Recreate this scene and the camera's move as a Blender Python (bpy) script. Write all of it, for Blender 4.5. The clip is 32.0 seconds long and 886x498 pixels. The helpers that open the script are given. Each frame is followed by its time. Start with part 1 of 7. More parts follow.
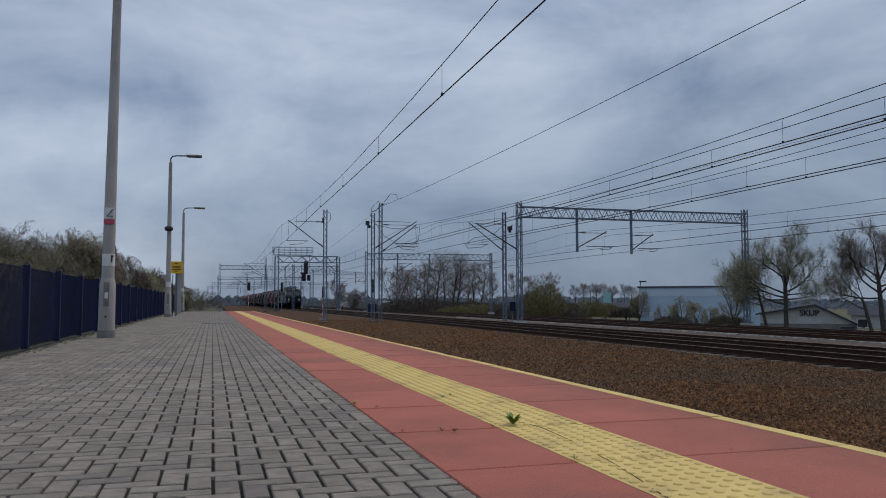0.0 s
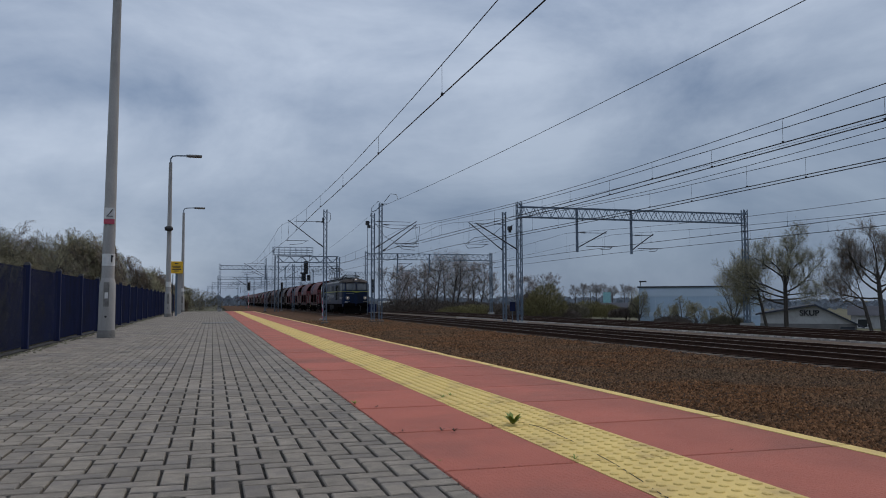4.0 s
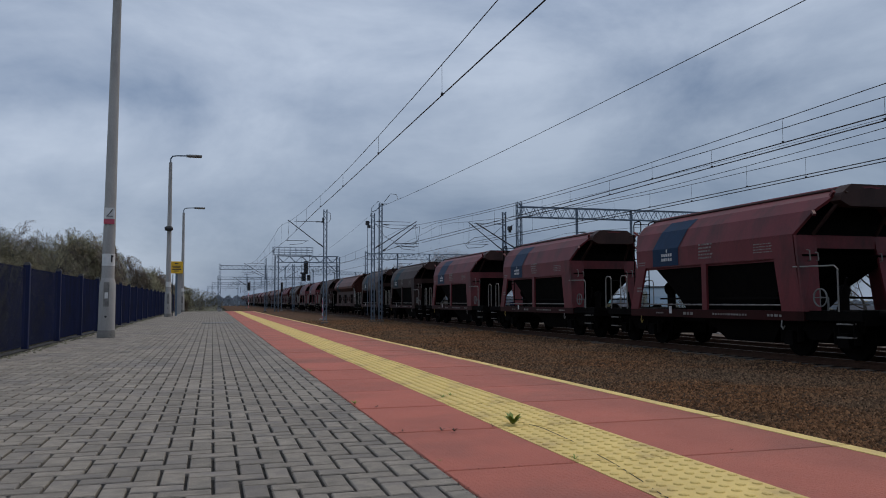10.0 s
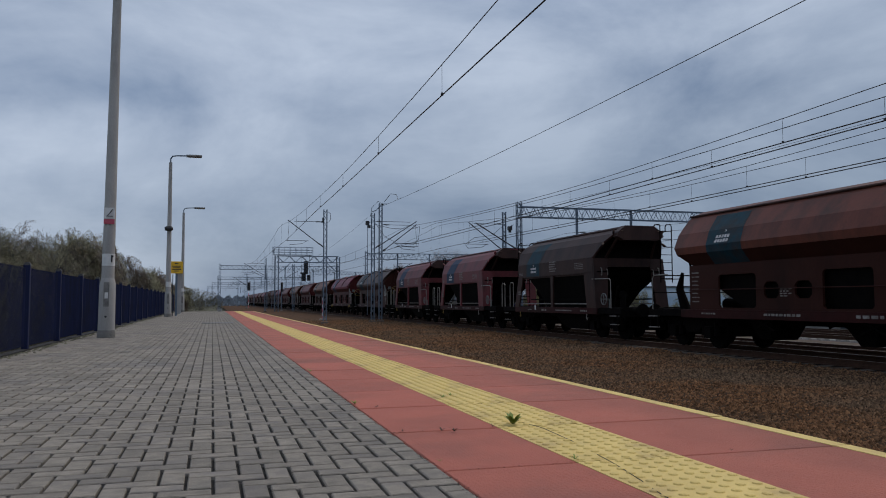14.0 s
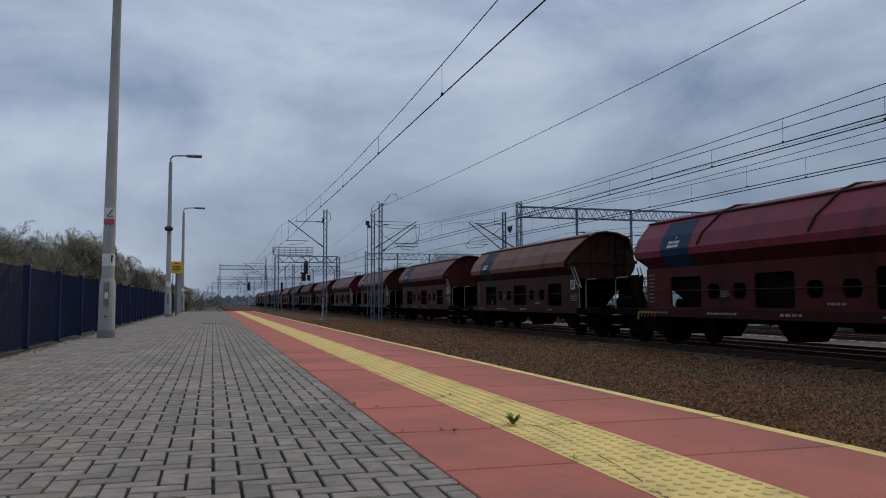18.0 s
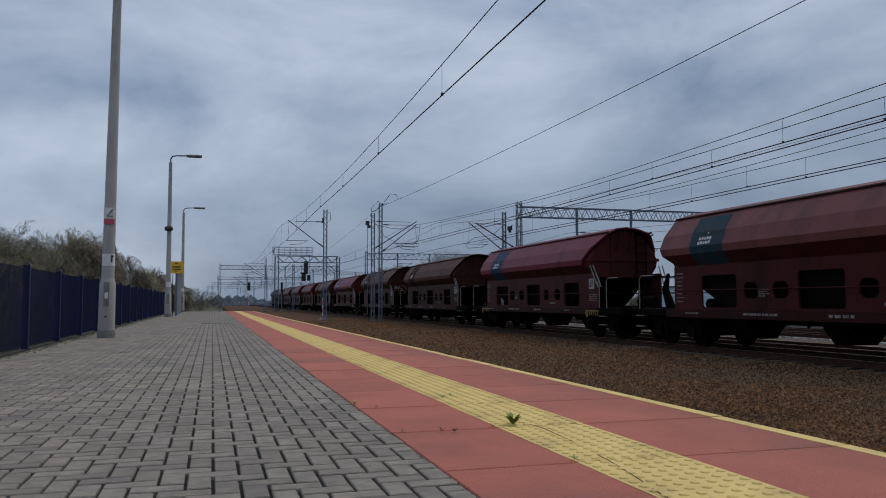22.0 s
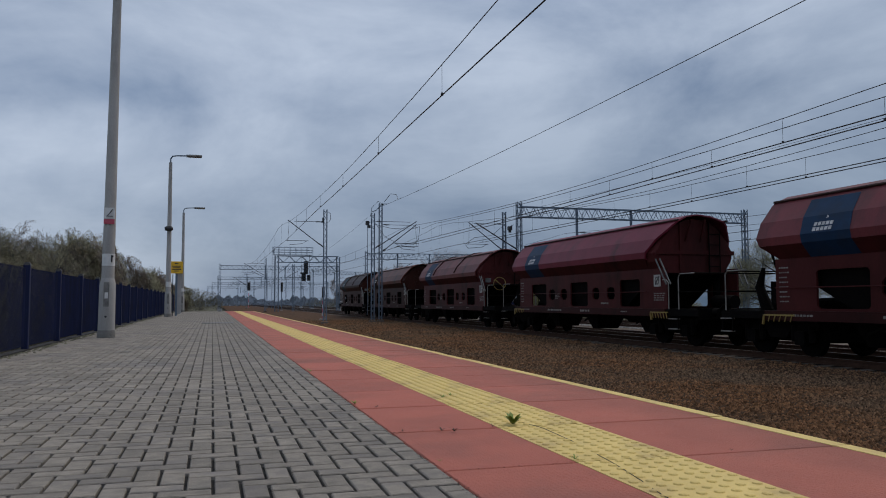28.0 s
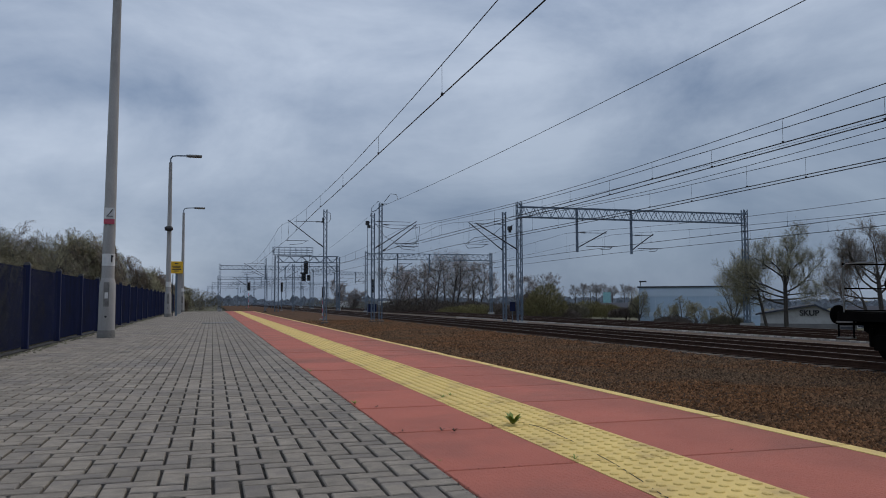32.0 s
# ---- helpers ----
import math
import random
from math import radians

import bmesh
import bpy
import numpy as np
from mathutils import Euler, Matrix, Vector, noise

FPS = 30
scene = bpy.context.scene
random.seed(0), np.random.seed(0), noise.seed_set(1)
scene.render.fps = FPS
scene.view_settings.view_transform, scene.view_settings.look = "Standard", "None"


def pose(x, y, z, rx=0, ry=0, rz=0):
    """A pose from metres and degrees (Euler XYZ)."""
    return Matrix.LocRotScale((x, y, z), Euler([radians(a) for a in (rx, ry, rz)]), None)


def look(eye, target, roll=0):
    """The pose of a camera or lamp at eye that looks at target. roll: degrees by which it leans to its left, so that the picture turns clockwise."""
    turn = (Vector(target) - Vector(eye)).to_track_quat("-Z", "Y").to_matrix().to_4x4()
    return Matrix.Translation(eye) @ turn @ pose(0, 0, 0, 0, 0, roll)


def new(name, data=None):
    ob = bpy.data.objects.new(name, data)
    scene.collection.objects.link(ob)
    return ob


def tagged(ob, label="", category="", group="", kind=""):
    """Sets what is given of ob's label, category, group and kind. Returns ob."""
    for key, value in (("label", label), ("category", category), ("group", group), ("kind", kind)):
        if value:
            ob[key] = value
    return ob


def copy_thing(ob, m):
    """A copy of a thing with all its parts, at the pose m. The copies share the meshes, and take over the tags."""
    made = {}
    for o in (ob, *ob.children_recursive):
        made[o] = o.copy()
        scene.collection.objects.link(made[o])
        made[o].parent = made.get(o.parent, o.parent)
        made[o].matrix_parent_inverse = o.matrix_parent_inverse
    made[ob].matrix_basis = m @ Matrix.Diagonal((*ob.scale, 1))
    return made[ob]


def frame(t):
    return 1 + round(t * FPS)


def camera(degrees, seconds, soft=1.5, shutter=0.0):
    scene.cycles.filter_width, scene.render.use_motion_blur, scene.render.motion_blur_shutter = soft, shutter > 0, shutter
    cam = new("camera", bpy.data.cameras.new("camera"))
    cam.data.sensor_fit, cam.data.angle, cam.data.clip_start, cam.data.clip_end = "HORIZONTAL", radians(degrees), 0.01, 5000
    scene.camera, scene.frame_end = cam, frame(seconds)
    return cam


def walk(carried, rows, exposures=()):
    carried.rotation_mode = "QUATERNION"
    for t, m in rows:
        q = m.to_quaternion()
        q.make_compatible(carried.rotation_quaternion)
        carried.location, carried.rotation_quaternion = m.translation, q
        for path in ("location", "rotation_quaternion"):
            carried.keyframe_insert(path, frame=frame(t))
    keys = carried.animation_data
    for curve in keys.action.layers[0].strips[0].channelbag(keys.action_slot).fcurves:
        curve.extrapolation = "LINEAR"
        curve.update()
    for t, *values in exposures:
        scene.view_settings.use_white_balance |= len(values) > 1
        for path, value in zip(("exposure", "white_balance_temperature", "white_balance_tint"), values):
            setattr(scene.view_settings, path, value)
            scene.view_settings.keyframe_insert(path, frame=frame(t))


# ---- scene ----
# One still camera, low over a station platform. x: across the tracks, y: along them, z: up from the platform's top.
EYE = Vector((0.0, 0.0, 0.707))
YAW, PITCH = radians(16.24), radians(3.762)
AIM = EYE + Vector((math.sin(YAW) * math.cos(PITCH), math.cos(YAW) * math.cos(PITCH), math.sin(PITCH)))
cam = camera(58.46, 32.0, soft=1.0)
walk(cam, [(0.0, look(EYE, AIM, -0.18)), (32.0, look(EYE, AIM, -0.18))], [(0.0, 0.0), (32.0, 0.0)])

# levels and lines of the plan
RAIL = -0.69          # top of the near track's rails
RAIL2 = -0.97         # top of the far tracks' rails
EDGE = 3.02           # platform edge
SLAB = 0.93           # where pavers meet slabs
TRACK1, TRACK2, TRACK3 = 15.06, 29.0, 33.4
END = 61.0            # platform's far end

# ---- world and sun ----
world = bpy.data.worlds.new("overcast_sky")
scene.world = world
world.use_nodes = True
wt = world.node_tree
wt.nodes.clear()


def wnode(kind, **values):
    n = wt.nodes.new(kind)
    for k, v in values.items():
        n.inputs[k].default_value = v
    return n


sky = wt.nodes.new("ShaderNodeTexSky")
sky.sky_type, sky.sun_disc = "NISHITA", False
sky.sun_elevation, sky.sun_rotation = radians(58), radians(66)
coord = wt.nodes.new("ShaderNodeTexCoord")
stretch = wt.nodes.new("ShaderNodeMapping")
stretch.inputs["Scale"].default_value = (1.0, 1.0, 2.2)
stretch.inputs["Location"].default_value = (-0.25, 0.35, 0.1)
clouds = wnode("ShaderNodeTexNoise", Scale=2.3, Detail=7.0, Roughness=0.58, Distortion=0.3)
ramp = wt.nodes.new("ShaderNodeValToRGB")
ramp.color_ramp.elements[0].position, ramp.color_ramp.elements[0].color = 0.30, (0.237, 0.325, 0.49, 1)
ramp.color_ramp.elements[1].position, ramp.color_ramp.elements[1].color = 0.645, (0.637, 0.735, 0.899, 1)
blend = wt.nodes.new("ShaderNodeMixRGB")
blend.inputs[0].default_value = 0.88
dim = wt.nodes.new("ShaderNodeMixRGB")
dim.blend_type = "MULTIPLY"
dim.inputs[0].default_value = 1.0
dim.inputs[2].default_value = (0.10, 0.10, 0.10, 1)
back = wnode("ShaderNodeBackground", Strength=0.80)
wout = wt.nodes.new("ShaderNodeOutputWorld")
wt.links.new(coord.outputs["Generated"], stretch.inputs["Vector"])
wt.links.new(stretch.outputs[0], clouds.inputs["Vector"])
# broad cloud masses: heading and height in degrees, half width, half height, lighter or darker
MASSES = ((-2, 14, 13, 2.6, -0.5), (10.5, 15.5, 6.5, 4.2, -0.75), (17, 14.8, 9, 2.4, -0.3), (5.5, 8.2, 6, 2.2, -0.5), (36, 14.5, 12, 3.0, -0.5), (-8, 19, 6, 2.6, -0.3), (14, 8.5, 9, 2.8, -0.3),
          (-11, 10.0, 8, 2.6, 1.3), (2, 9.6, 7.5, 2.6, 0.55), (0, 17.2, 11, 2.4, 0.5), (33.5, 18, 6, 2.2, 0.45), (21, 16.5, 5, 3.0, 0.3), (27, 12, 8, 2.5, 0.3), (44, 19, 7, 3, 0.3), (-4, 5.6, 12, 2.6, 0.35), (6, 21, 12, 2.2, 0.25), (4, 6.6, 9, 3.2, 1.0), (36, 20, 14, 3, 0.6), (26, 9, 9, 3, 0.4), (47, 13, 8, 4.5, 1.0))
heading, height = wt.nodes.new("ShaderNodeMath"), wt.nodes.new("ShaderNodeMath")
heading.operation, height.operation = "ARCTAN2", "ARCSINE"
split = wt.nodes.new("ShaderNodeSeparateXYZ")
spot = wt.nodes.new("ShaderNodeCombineXYZ")
sway = wnode("ShaderNodeTexNoise", Scale=5.5, Detail=5.0, Roughness=0.6)
bent = wt.nodes.new("ShaderNodeVectorMath")
bent.operation, bent.inputs[1].default_value = "MULTIPLY_ADD", (0.30, 0.13, 0.0)
wt.links.new(coord.outputs["Generated"], split.inputs[0])
wt.links.new(coord.outputs["Generated"], sway.inputs["Vector"])
wt.links.new(split.outputs["X"], heading.inputs[0])
wt.links.new(split.outputs["Y"], heading.inputs[1])
wt.links.new(split.outputs["Z"], height.inputs[0])
wt.links.new(heading.outputs[0], spot.inputs["X"])
wt.links.new(height.outputs[0], spot.inputs["Y"])
wt.links.new(sway.outputs["Color"], bent.inputs[0])
wt.links.new(spot.outputs[0], bent.inputs[2])
total = clouds.outputs[0]
for az, el, wide, tall, amount in MASSES:
    off, size, away, fade, plus = (wt.nodes.new("ShaderNode" + k) for k in ("VectorMath", "VectorMath", "VectorMath", "MapRange", "Math"))
    off.operation, off.inputs[1].default_value = "SUBTRACT", (radians(az) + 0.15, radians(el) + 0.065, 0.0)
    size.operation, size.inputs[1].default_value = "MULTIPLY", (1 / radians(wide), 1 / radians(tall), 0.0)
    away.operation, fade.interpolation_type = "LENGTH", "SMOOTHSTEP"
    fade.inputs["From Max"].default_value, fade.inputs["To Min"].default_value, fade.inputs["To Max"].default_value = 1.7, amount * 0.112, 0.0
    wt.links.new(bent.outputs[0], off.inputs[0])
    wt.links.new(off.outputs[0], size.inputs[0])
    wt.links.new(size.outputs[0], away.inputs[0])
    wt.links.new(away.outputs["Value"], fade.inputs[0])
    wt.links.new(fade.outputs[0], plus.inputs[0])
    wt.links.new(total, plus.inputs[1])
    total = plus.outputs[0]
wt.links.new(total, ramp.inputs[0])
wt.links.new(sky.outputs[0], dim.inputs[1])
wt.links.new(dim.outputs[0], blend.inputs[1])
wt.links.new(ramp.outputs[0], blend.inputs[2])
# overcast: heavier and bluer towards the horizon
axes = wt.nodes.new("ShaderNodeSeparateXYZ")
rise = wt.nodes.new("ShaderNodeValToRGB")
rise.color_ramp.elements[0].position, rise.color_ramp.elements[0].color = 0.0, (0.565, 0.61, 0.65, 1)
rise.color_ramp.elements[1].position, rise.color_ramp.elements[1].color = 0.34, (1.06, 1.05, 1.04, 1)
heavy = wt.nodes.new("ShaderNodeMixRGB")
heavy.blend_type = "MULTIPLY"
heavy.inputs[0].default_value = 1.0
wt.links.new(coord.outputs["Generated"], axes.inputs[0])
thick = wt.nodes.new("ShaderNodeMath")      # thicker cloud towards the right
thick.operation, thick.inputs[1].default_value, thick.inputs[2].default_value = "MULTIPLY_ADD", -0.28, 0.1
tilt = wt.nodes.new("ShaderNodeMath")
wt.links.new(axes.outputs["X"], thick.inputs[0])
wt.links.new(axes.outputs["Z"], tilt.inputs[0])
wt.links.new(thick.outputs[0], tilt.inputs[1])
wt.links.new(tilt.outputs[0], rise.inputs[0])
wt.links.new(blend.outputs[0], heavy.inputs[1])
wt.links.new(rise.outputs[0], heavy.inputs[2])
wt.links.new(heavy.outputs[0], back.inputs["Color"])
wt.links.new(back.outputs[0], wout.inputs[0])

sun = new("sun", bpy.data.lights.new("sun", "SUN"))
sun.data.energy, sun.data.angle, sun.data.color = 1.3, radians(40), (1.0, 0.89, 0.76)
sun.matrix_world = look((40, 18, 70), (0, 0, 0))


# ---- materials ----
def mat(name, base, rough=0.7, metal=0.0, var=0.18, scale=4.0, bump=0.15, grain=60.0, dirt=None, dirt_amount=0.4,
        dirt_scale=1.3, pieces=0.0, island=0.0, streak=1.0, spec=0.5):
    """Paint or mineral: colour broken at two scales, a dirt colour in patches, fine relief."""
    m = bpy.data.materials.new(name)
    m.use_nodes = True
    t = m.node_tree
    b = t.nodes["Principled BSDF"]
    b.inputs["Roughness"].default_value, b.inputs["Metallic"].default_value = rough, metal
    b.inputs["Specular IOR Level"].default_value = spec
    tc = t.nodes.new("ShaderNodeTexCoord")
    mp = t.nodes.new("ShaderNodeMapping")
    mp.inputs["Scale"].default_value = (1, 1, 1.0 / streak)
    t.links.new(tc.outputs["Object"], mp.inputs[0])
    src = mp.outputs[0]
    if pieces:
        info = t.nodes.new("ShaderNodeObjectInfo")
        add = t.nodes.new("ShaderNodeVectorMath")
        mul = t.nodes.new("ShaderNodeMath")
        mul.operation, mul.inputs[1].default_value = "MULTIPLY", 37.0
        t.links.new(info.outputs["Random"], mul.inputs[0])
        t.links.new(mp.outputs[0], add.inputs[0])
        t.links.new(mul.outputs[0], add.inputs[1])
        src = add.outputs[0]
    big = t.nodes.new("ShaderNodeTexNoise")
    big.inputs["Scale"].default_value, big.inputs["Detail"].default_value = scale, 6
    fine = t.nodes.new("ShaderNodeTexNoise")
    fine.inputs["Scale"].default_value, fine.inputs["Detail"].default_value = grain, 3
    t.links.new(src, big.inputs["Vector"])
    t.links.new(src, fine.inputs["Vector"])
    lo, hi = [c * (1 - var * 1.4) for c in base], [min(1, c * (1 + var * 1.4)) for c in base]
    r = t.nodes.new("ShaderNodeValToRGB")
    r.color_ramp.elements[0].position, r.color_ramp.elements[0].color = 0.3, (*lo, 1)
    r.color_ramp.elements[1].position, r.color_ramp.elements[1].color = 0.7, (*hi, 1)
    mix = t.nodes.new("ShaderNodeMath")
    mix.operation = "MULTIPLY_ADD"
    mix.inputs[1].default_value, mix.inputs[2].default_value = 0.35, 0.0
    t.links.new(fine.outputs[0], mix.inputs[0])
    m2 = t.nodes.new("ShaderNodeMath")
    m2.operation = "MULTIPLY_ADD"
    m2.inputs[1].default_value = 0.65
    t.links.new(big.outputs[0], m2.inputs[0])
    t.links.new(mix.outputs[0], m2.inputs[2])
    t.links.new(m2.outputs[0], r.inputs[0])
    colour = r.outputs[0]
    if dirt:
        dn = t.nodes.new("ShaderNodeTexNoise")
        dn.inputs["Scale"].default_value, dn.inputs["Detail"].default_value, dn.inputs["Roughness"].default_value = dirt_scale, 8, 0.65
        t.links.new(src, dn.inputs["Vector"])
        dr = t.nodes.new("ShaderNodeValToRGB")
        dr.color_ramp.elements[0].position = 0.62 - dirt_amount * 0.35
        dr.color_ramp.elements[1].position = 0.80 - dirt_amount * 0.25
        t.links.new(dn.outputs[0], dr.inputs[0])
        dm = t.nodes.new("ShaderNodeMixRGB")
        dm.inputs[2].default_value = (*dirt, 1)
        t.links.new(dr.outputs[0], dm.inputs[0])
        t.links.new(colour, dm.inputs[1])
        colour = dm.outputs[0]
    for amount, node, socket in ((pieces, "ShaderNodeObjectInfo", "Random"), (island, "ShaderNodeNewGeometry", "Random Per Island")):
        if amount:
            info = t.nodes.new(node)
            sc = t.nodes.new("ShaderNodeMapRange")
            sc.inputs["To Min"].default_value, sc.inputs["To Max"].default_value = 1 - amount, 1 + amount
            t.links.new(info.outputs[socket], sc.inputs[0])
            hm = t.nodes.new("ShaderNodeVectorMath")
            hm.operation = "SCALE"
            t.links.new(colour, hm.inputs[0])
            t.links.new(sc.outputs[0], hm.inputs["Scale"])
            colour = hm.outputs[0]
    t.links.new(colour, b.inputs["Base Color"])
    if bump:
        bp = t.nodes.new("ShaderNodeBump")
        bp.inputs["Strength"].default_value, bp.inputs["Distance"].default_value = bump, 0.01
        t.links.new(fine.outputs[0], bp.inputs["Height"])
        t.links.new(bp.outputs[0], b.inputs["Normal"])
    return m


def glow(name, colour, strength):
    m = bpy.data.materials.new(name)
    m.use_nodes = True
    b = m.node_tree.nodes["Principled BSDF"]
    b.inputs["Base Color"].default_value = (*colour, 1)
    b.inputs["Emission Color"].default_value = (*colour, 1)
    b.inputs["Emission Strength"].default_value = strength
    return m


PAVER = mat("paver_concrete", (0.208, 0.184, 0.153), 0.85, var=0.24, scale=14, bump=0.5, grain=140, pieces=0.17, dirt=(0.155, 0.14, 0.13), dirt_scale=3)
PAVER_FAR = mat("paver_concrete_far", (0.208, 0.184, 0.153), 0.85, var=0.24, scale=3.0, bump=0.4, grain=90, island=0.17, dirt=(0.16, 0.145, 0.135), dirt_scale=0.7)
JOINT = mat("joint_sand", (0.015, 0.0135, 0.012), 0.95, bump=0.5, grain=150)
RED = mat("red_concrete", (0.385, 0.106, 0.071), 0.8, var=0.12, scale=2.2, bump=0.6, grain=130, pieces=0.05, dirt=(0.255, 0.085, 0.062), dirt_scale=0.9)
studs = RED.node_tree
grid = []
for axis in ("X", "Y"):
    wave = studs.nodes.new("ShaderNodeTexWave")
    wave.bands_direction = axis
    wave.inputs["Scale"].default_value, wave.inputs["Distortion"].default_value = 13.0, 0.0
    studs.links.new(studs.nodes["Texture Coordinate"].outputs["Object"], wave.inputs["Vector"])
    grid.append(wave)
dots, lift = studs.nodes.new("ShaderNodeMath"), studs.nodes.new("ShaderNodeBump")
dots.operation = "MULTIPLY"
lift.inputs["Strength"].default_value, lift.inputs["Distance"].default_value = 0.3, 0.004
base_bump = studs.nodes["Bump"]
studs.links.new(grid[0].outputs["Fac"], dots.inputs[0])
studs.links.new(grid[1].outputs["Fac"], dots.inputs[1])
studs.links.new(dots.outputs[0], lift.inputs["Height"])
studs.links.new(base_bump.outputs[0], lift.inputs["Normal"])
studs.links.new(lift.outputs[0], studs.nodes["Principled BSDF"].inputs["Normal"])
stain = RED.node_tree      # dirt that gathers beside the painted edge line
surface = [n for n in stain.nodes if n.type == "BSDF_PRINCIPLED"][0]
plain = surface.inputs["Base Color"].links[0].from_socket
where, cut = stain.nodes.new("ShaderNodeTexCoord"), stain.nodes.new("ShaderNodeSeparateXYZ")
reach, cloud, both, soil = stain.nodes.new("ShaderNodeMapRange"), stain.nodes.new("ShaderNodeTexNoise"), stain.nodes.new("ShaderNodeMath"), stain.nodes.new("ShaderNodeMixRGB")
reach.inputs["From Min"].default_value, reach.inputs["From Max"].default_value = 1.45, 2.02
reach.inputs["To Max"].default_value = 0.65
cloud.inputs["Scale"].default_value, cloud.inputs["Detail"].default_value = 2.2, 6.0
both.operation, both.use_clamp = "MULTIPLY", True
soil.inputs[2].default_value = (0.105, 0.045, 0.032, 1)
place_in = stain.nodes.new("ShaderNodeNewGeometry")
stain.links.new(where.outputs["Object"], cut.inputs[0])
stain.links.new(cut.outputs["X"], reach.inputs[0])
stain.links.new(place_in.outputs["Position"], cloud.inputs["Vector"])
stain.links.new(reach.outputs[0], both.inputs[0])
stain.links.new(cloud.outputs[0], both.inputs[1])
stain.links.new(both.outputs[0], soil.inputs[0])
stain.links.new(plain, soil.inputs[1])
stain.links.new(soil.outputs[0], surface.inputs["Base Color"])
YELLOW = mat("yellow_paint", (0.68, 0.505, 0.165), 0.7, var=0.08, scale=3, bump=0.35, grain=140, dirt=(0.44, 0.31, 0.12), dirt_amount=0.35, dirt_scale=2.5)
CONCRETE = mat("pole_concrete", (0.37, 0.36, 0.345), 0.85, var=0.15, scale=3, bump=0.3, grain=90, dirt=(0.22, 0.21, 0.2), streak=4)
GALV = mat("grey_steel", (0.125, 0.165, 0.215), 0.6, 0.3, var=0.2, scale=2, bump=0.1)
DARKSTEEL = mat("dark_steel", (0.032, 0.036, 0.042), 0.5, 0.5, var=0.2, bump=0.1)
WIRE = mat("copper_wire", (0.022, 0.022, 0.024), 0.6, 0.3, bump=0.0)
BLUE = mat("blue_fence_paint", (0.0105, 0.0155, 0.054), 0.6, var=0.2, scale=3, bump=0.1, dirt=(0.0115, 0.0135, 0.03), spec=0.2)
# darker than STONE: shade of the gaps between stones is in this colour
BALLAST = mat("red_brown_gravel", (0.048, 0.028, 0.016), 0.95, spec=0.05, var=0.4, scale=1.1, bump=1.0, grain=26, dirt=(0.05, 0.03, 0.017), dirt_scale=0.35)
STONE = mat("gravel_stone", (0.162, 0.083, 0.041), 0.95, spec=0.1, var=0.35, scale=8, bump=0.3, grain=80, island=0.7, dirt=(0.132, 0.090, 0.058), dirt_amount=0.6, dirt_scale=0.3)
BALLAST2 = mat("pale_gravel", (0.105, 0.083, 0.068), 0.95, spec=0.05, var=0.3, scale=0.8, bump=1.0, grain=30, dirt=(0.10, 0.08, 0.064), dirt_scale=0.3)
DARKBED = mat("oily_gravel", (0.013, 0.0095, 0.0075), 0.9, spec=0.08, var=0.3, scale=2, bump=1.0, grain=28)
SLEEPER = mat("sleeper_concrete", (0.12, 0.098, 0.082), 0.9, var=0.2, scale=5, bump=0.3, pieces=0.2, dirt=(0.07, 0.053, 0.042), dirt_scale=2)
RUST = mat("rusty_rail", (0.05, 0.026, 0.017), 0.8, 0.0, spec=0.15, var=0.25, scale=6, bump=0.3)
SHINE = mat("rail_head", (0.20, 0.165, 0.145), 0.5, 0.7, var=0.1, bump=0.05)
GRASS = mat("rough_grass", (0.065, 0.065, 0.03), 0.95, var=0.4, scale=0.25, bump=1.0, grain=12, dirt=(0.085, 0.065, 0.04), dirt_scale=0.12)
BARK = mat("dark_bark", (0.055, 0.047, 0.04), 0.95, var=0.3, scale=6, bump=0.6)
TWIG = mat("fine_twigs", (0.125, 0.105, 0.08), 0.95, var=0.3, scale=2, bump=0.0, island=0.3)
BUD = mat("spring_buds", (0.20, 0.19, 0.09), 0.9, var=0.3, scale=1, bump=0.0, island=0.4)
WHITE = mat("white_paint", (0.66, 0.66, 0.65), 0.6, var=0.08, bump=0.1, dirt=(0.45, 0.44, 0.42))
BLACK = mat("black_paint", (0.02, 0.02, 0.022), 0.5, var=0.2, bump=0.1)
REDPAINT = mat("red_sign_paint", (0.46, 0.07, 0.11), 0.5, var=0.08, bump=0.0)
YSIGN = mat("yellow_sign", (0.78, 0.45, 0.02), 0.5, var=0.06, bump=0.0)
GLASS = mat("dark_glass", (0.03, 0.035, 0.04), 0.08, 0.0, var=0.1, bump=0.0)


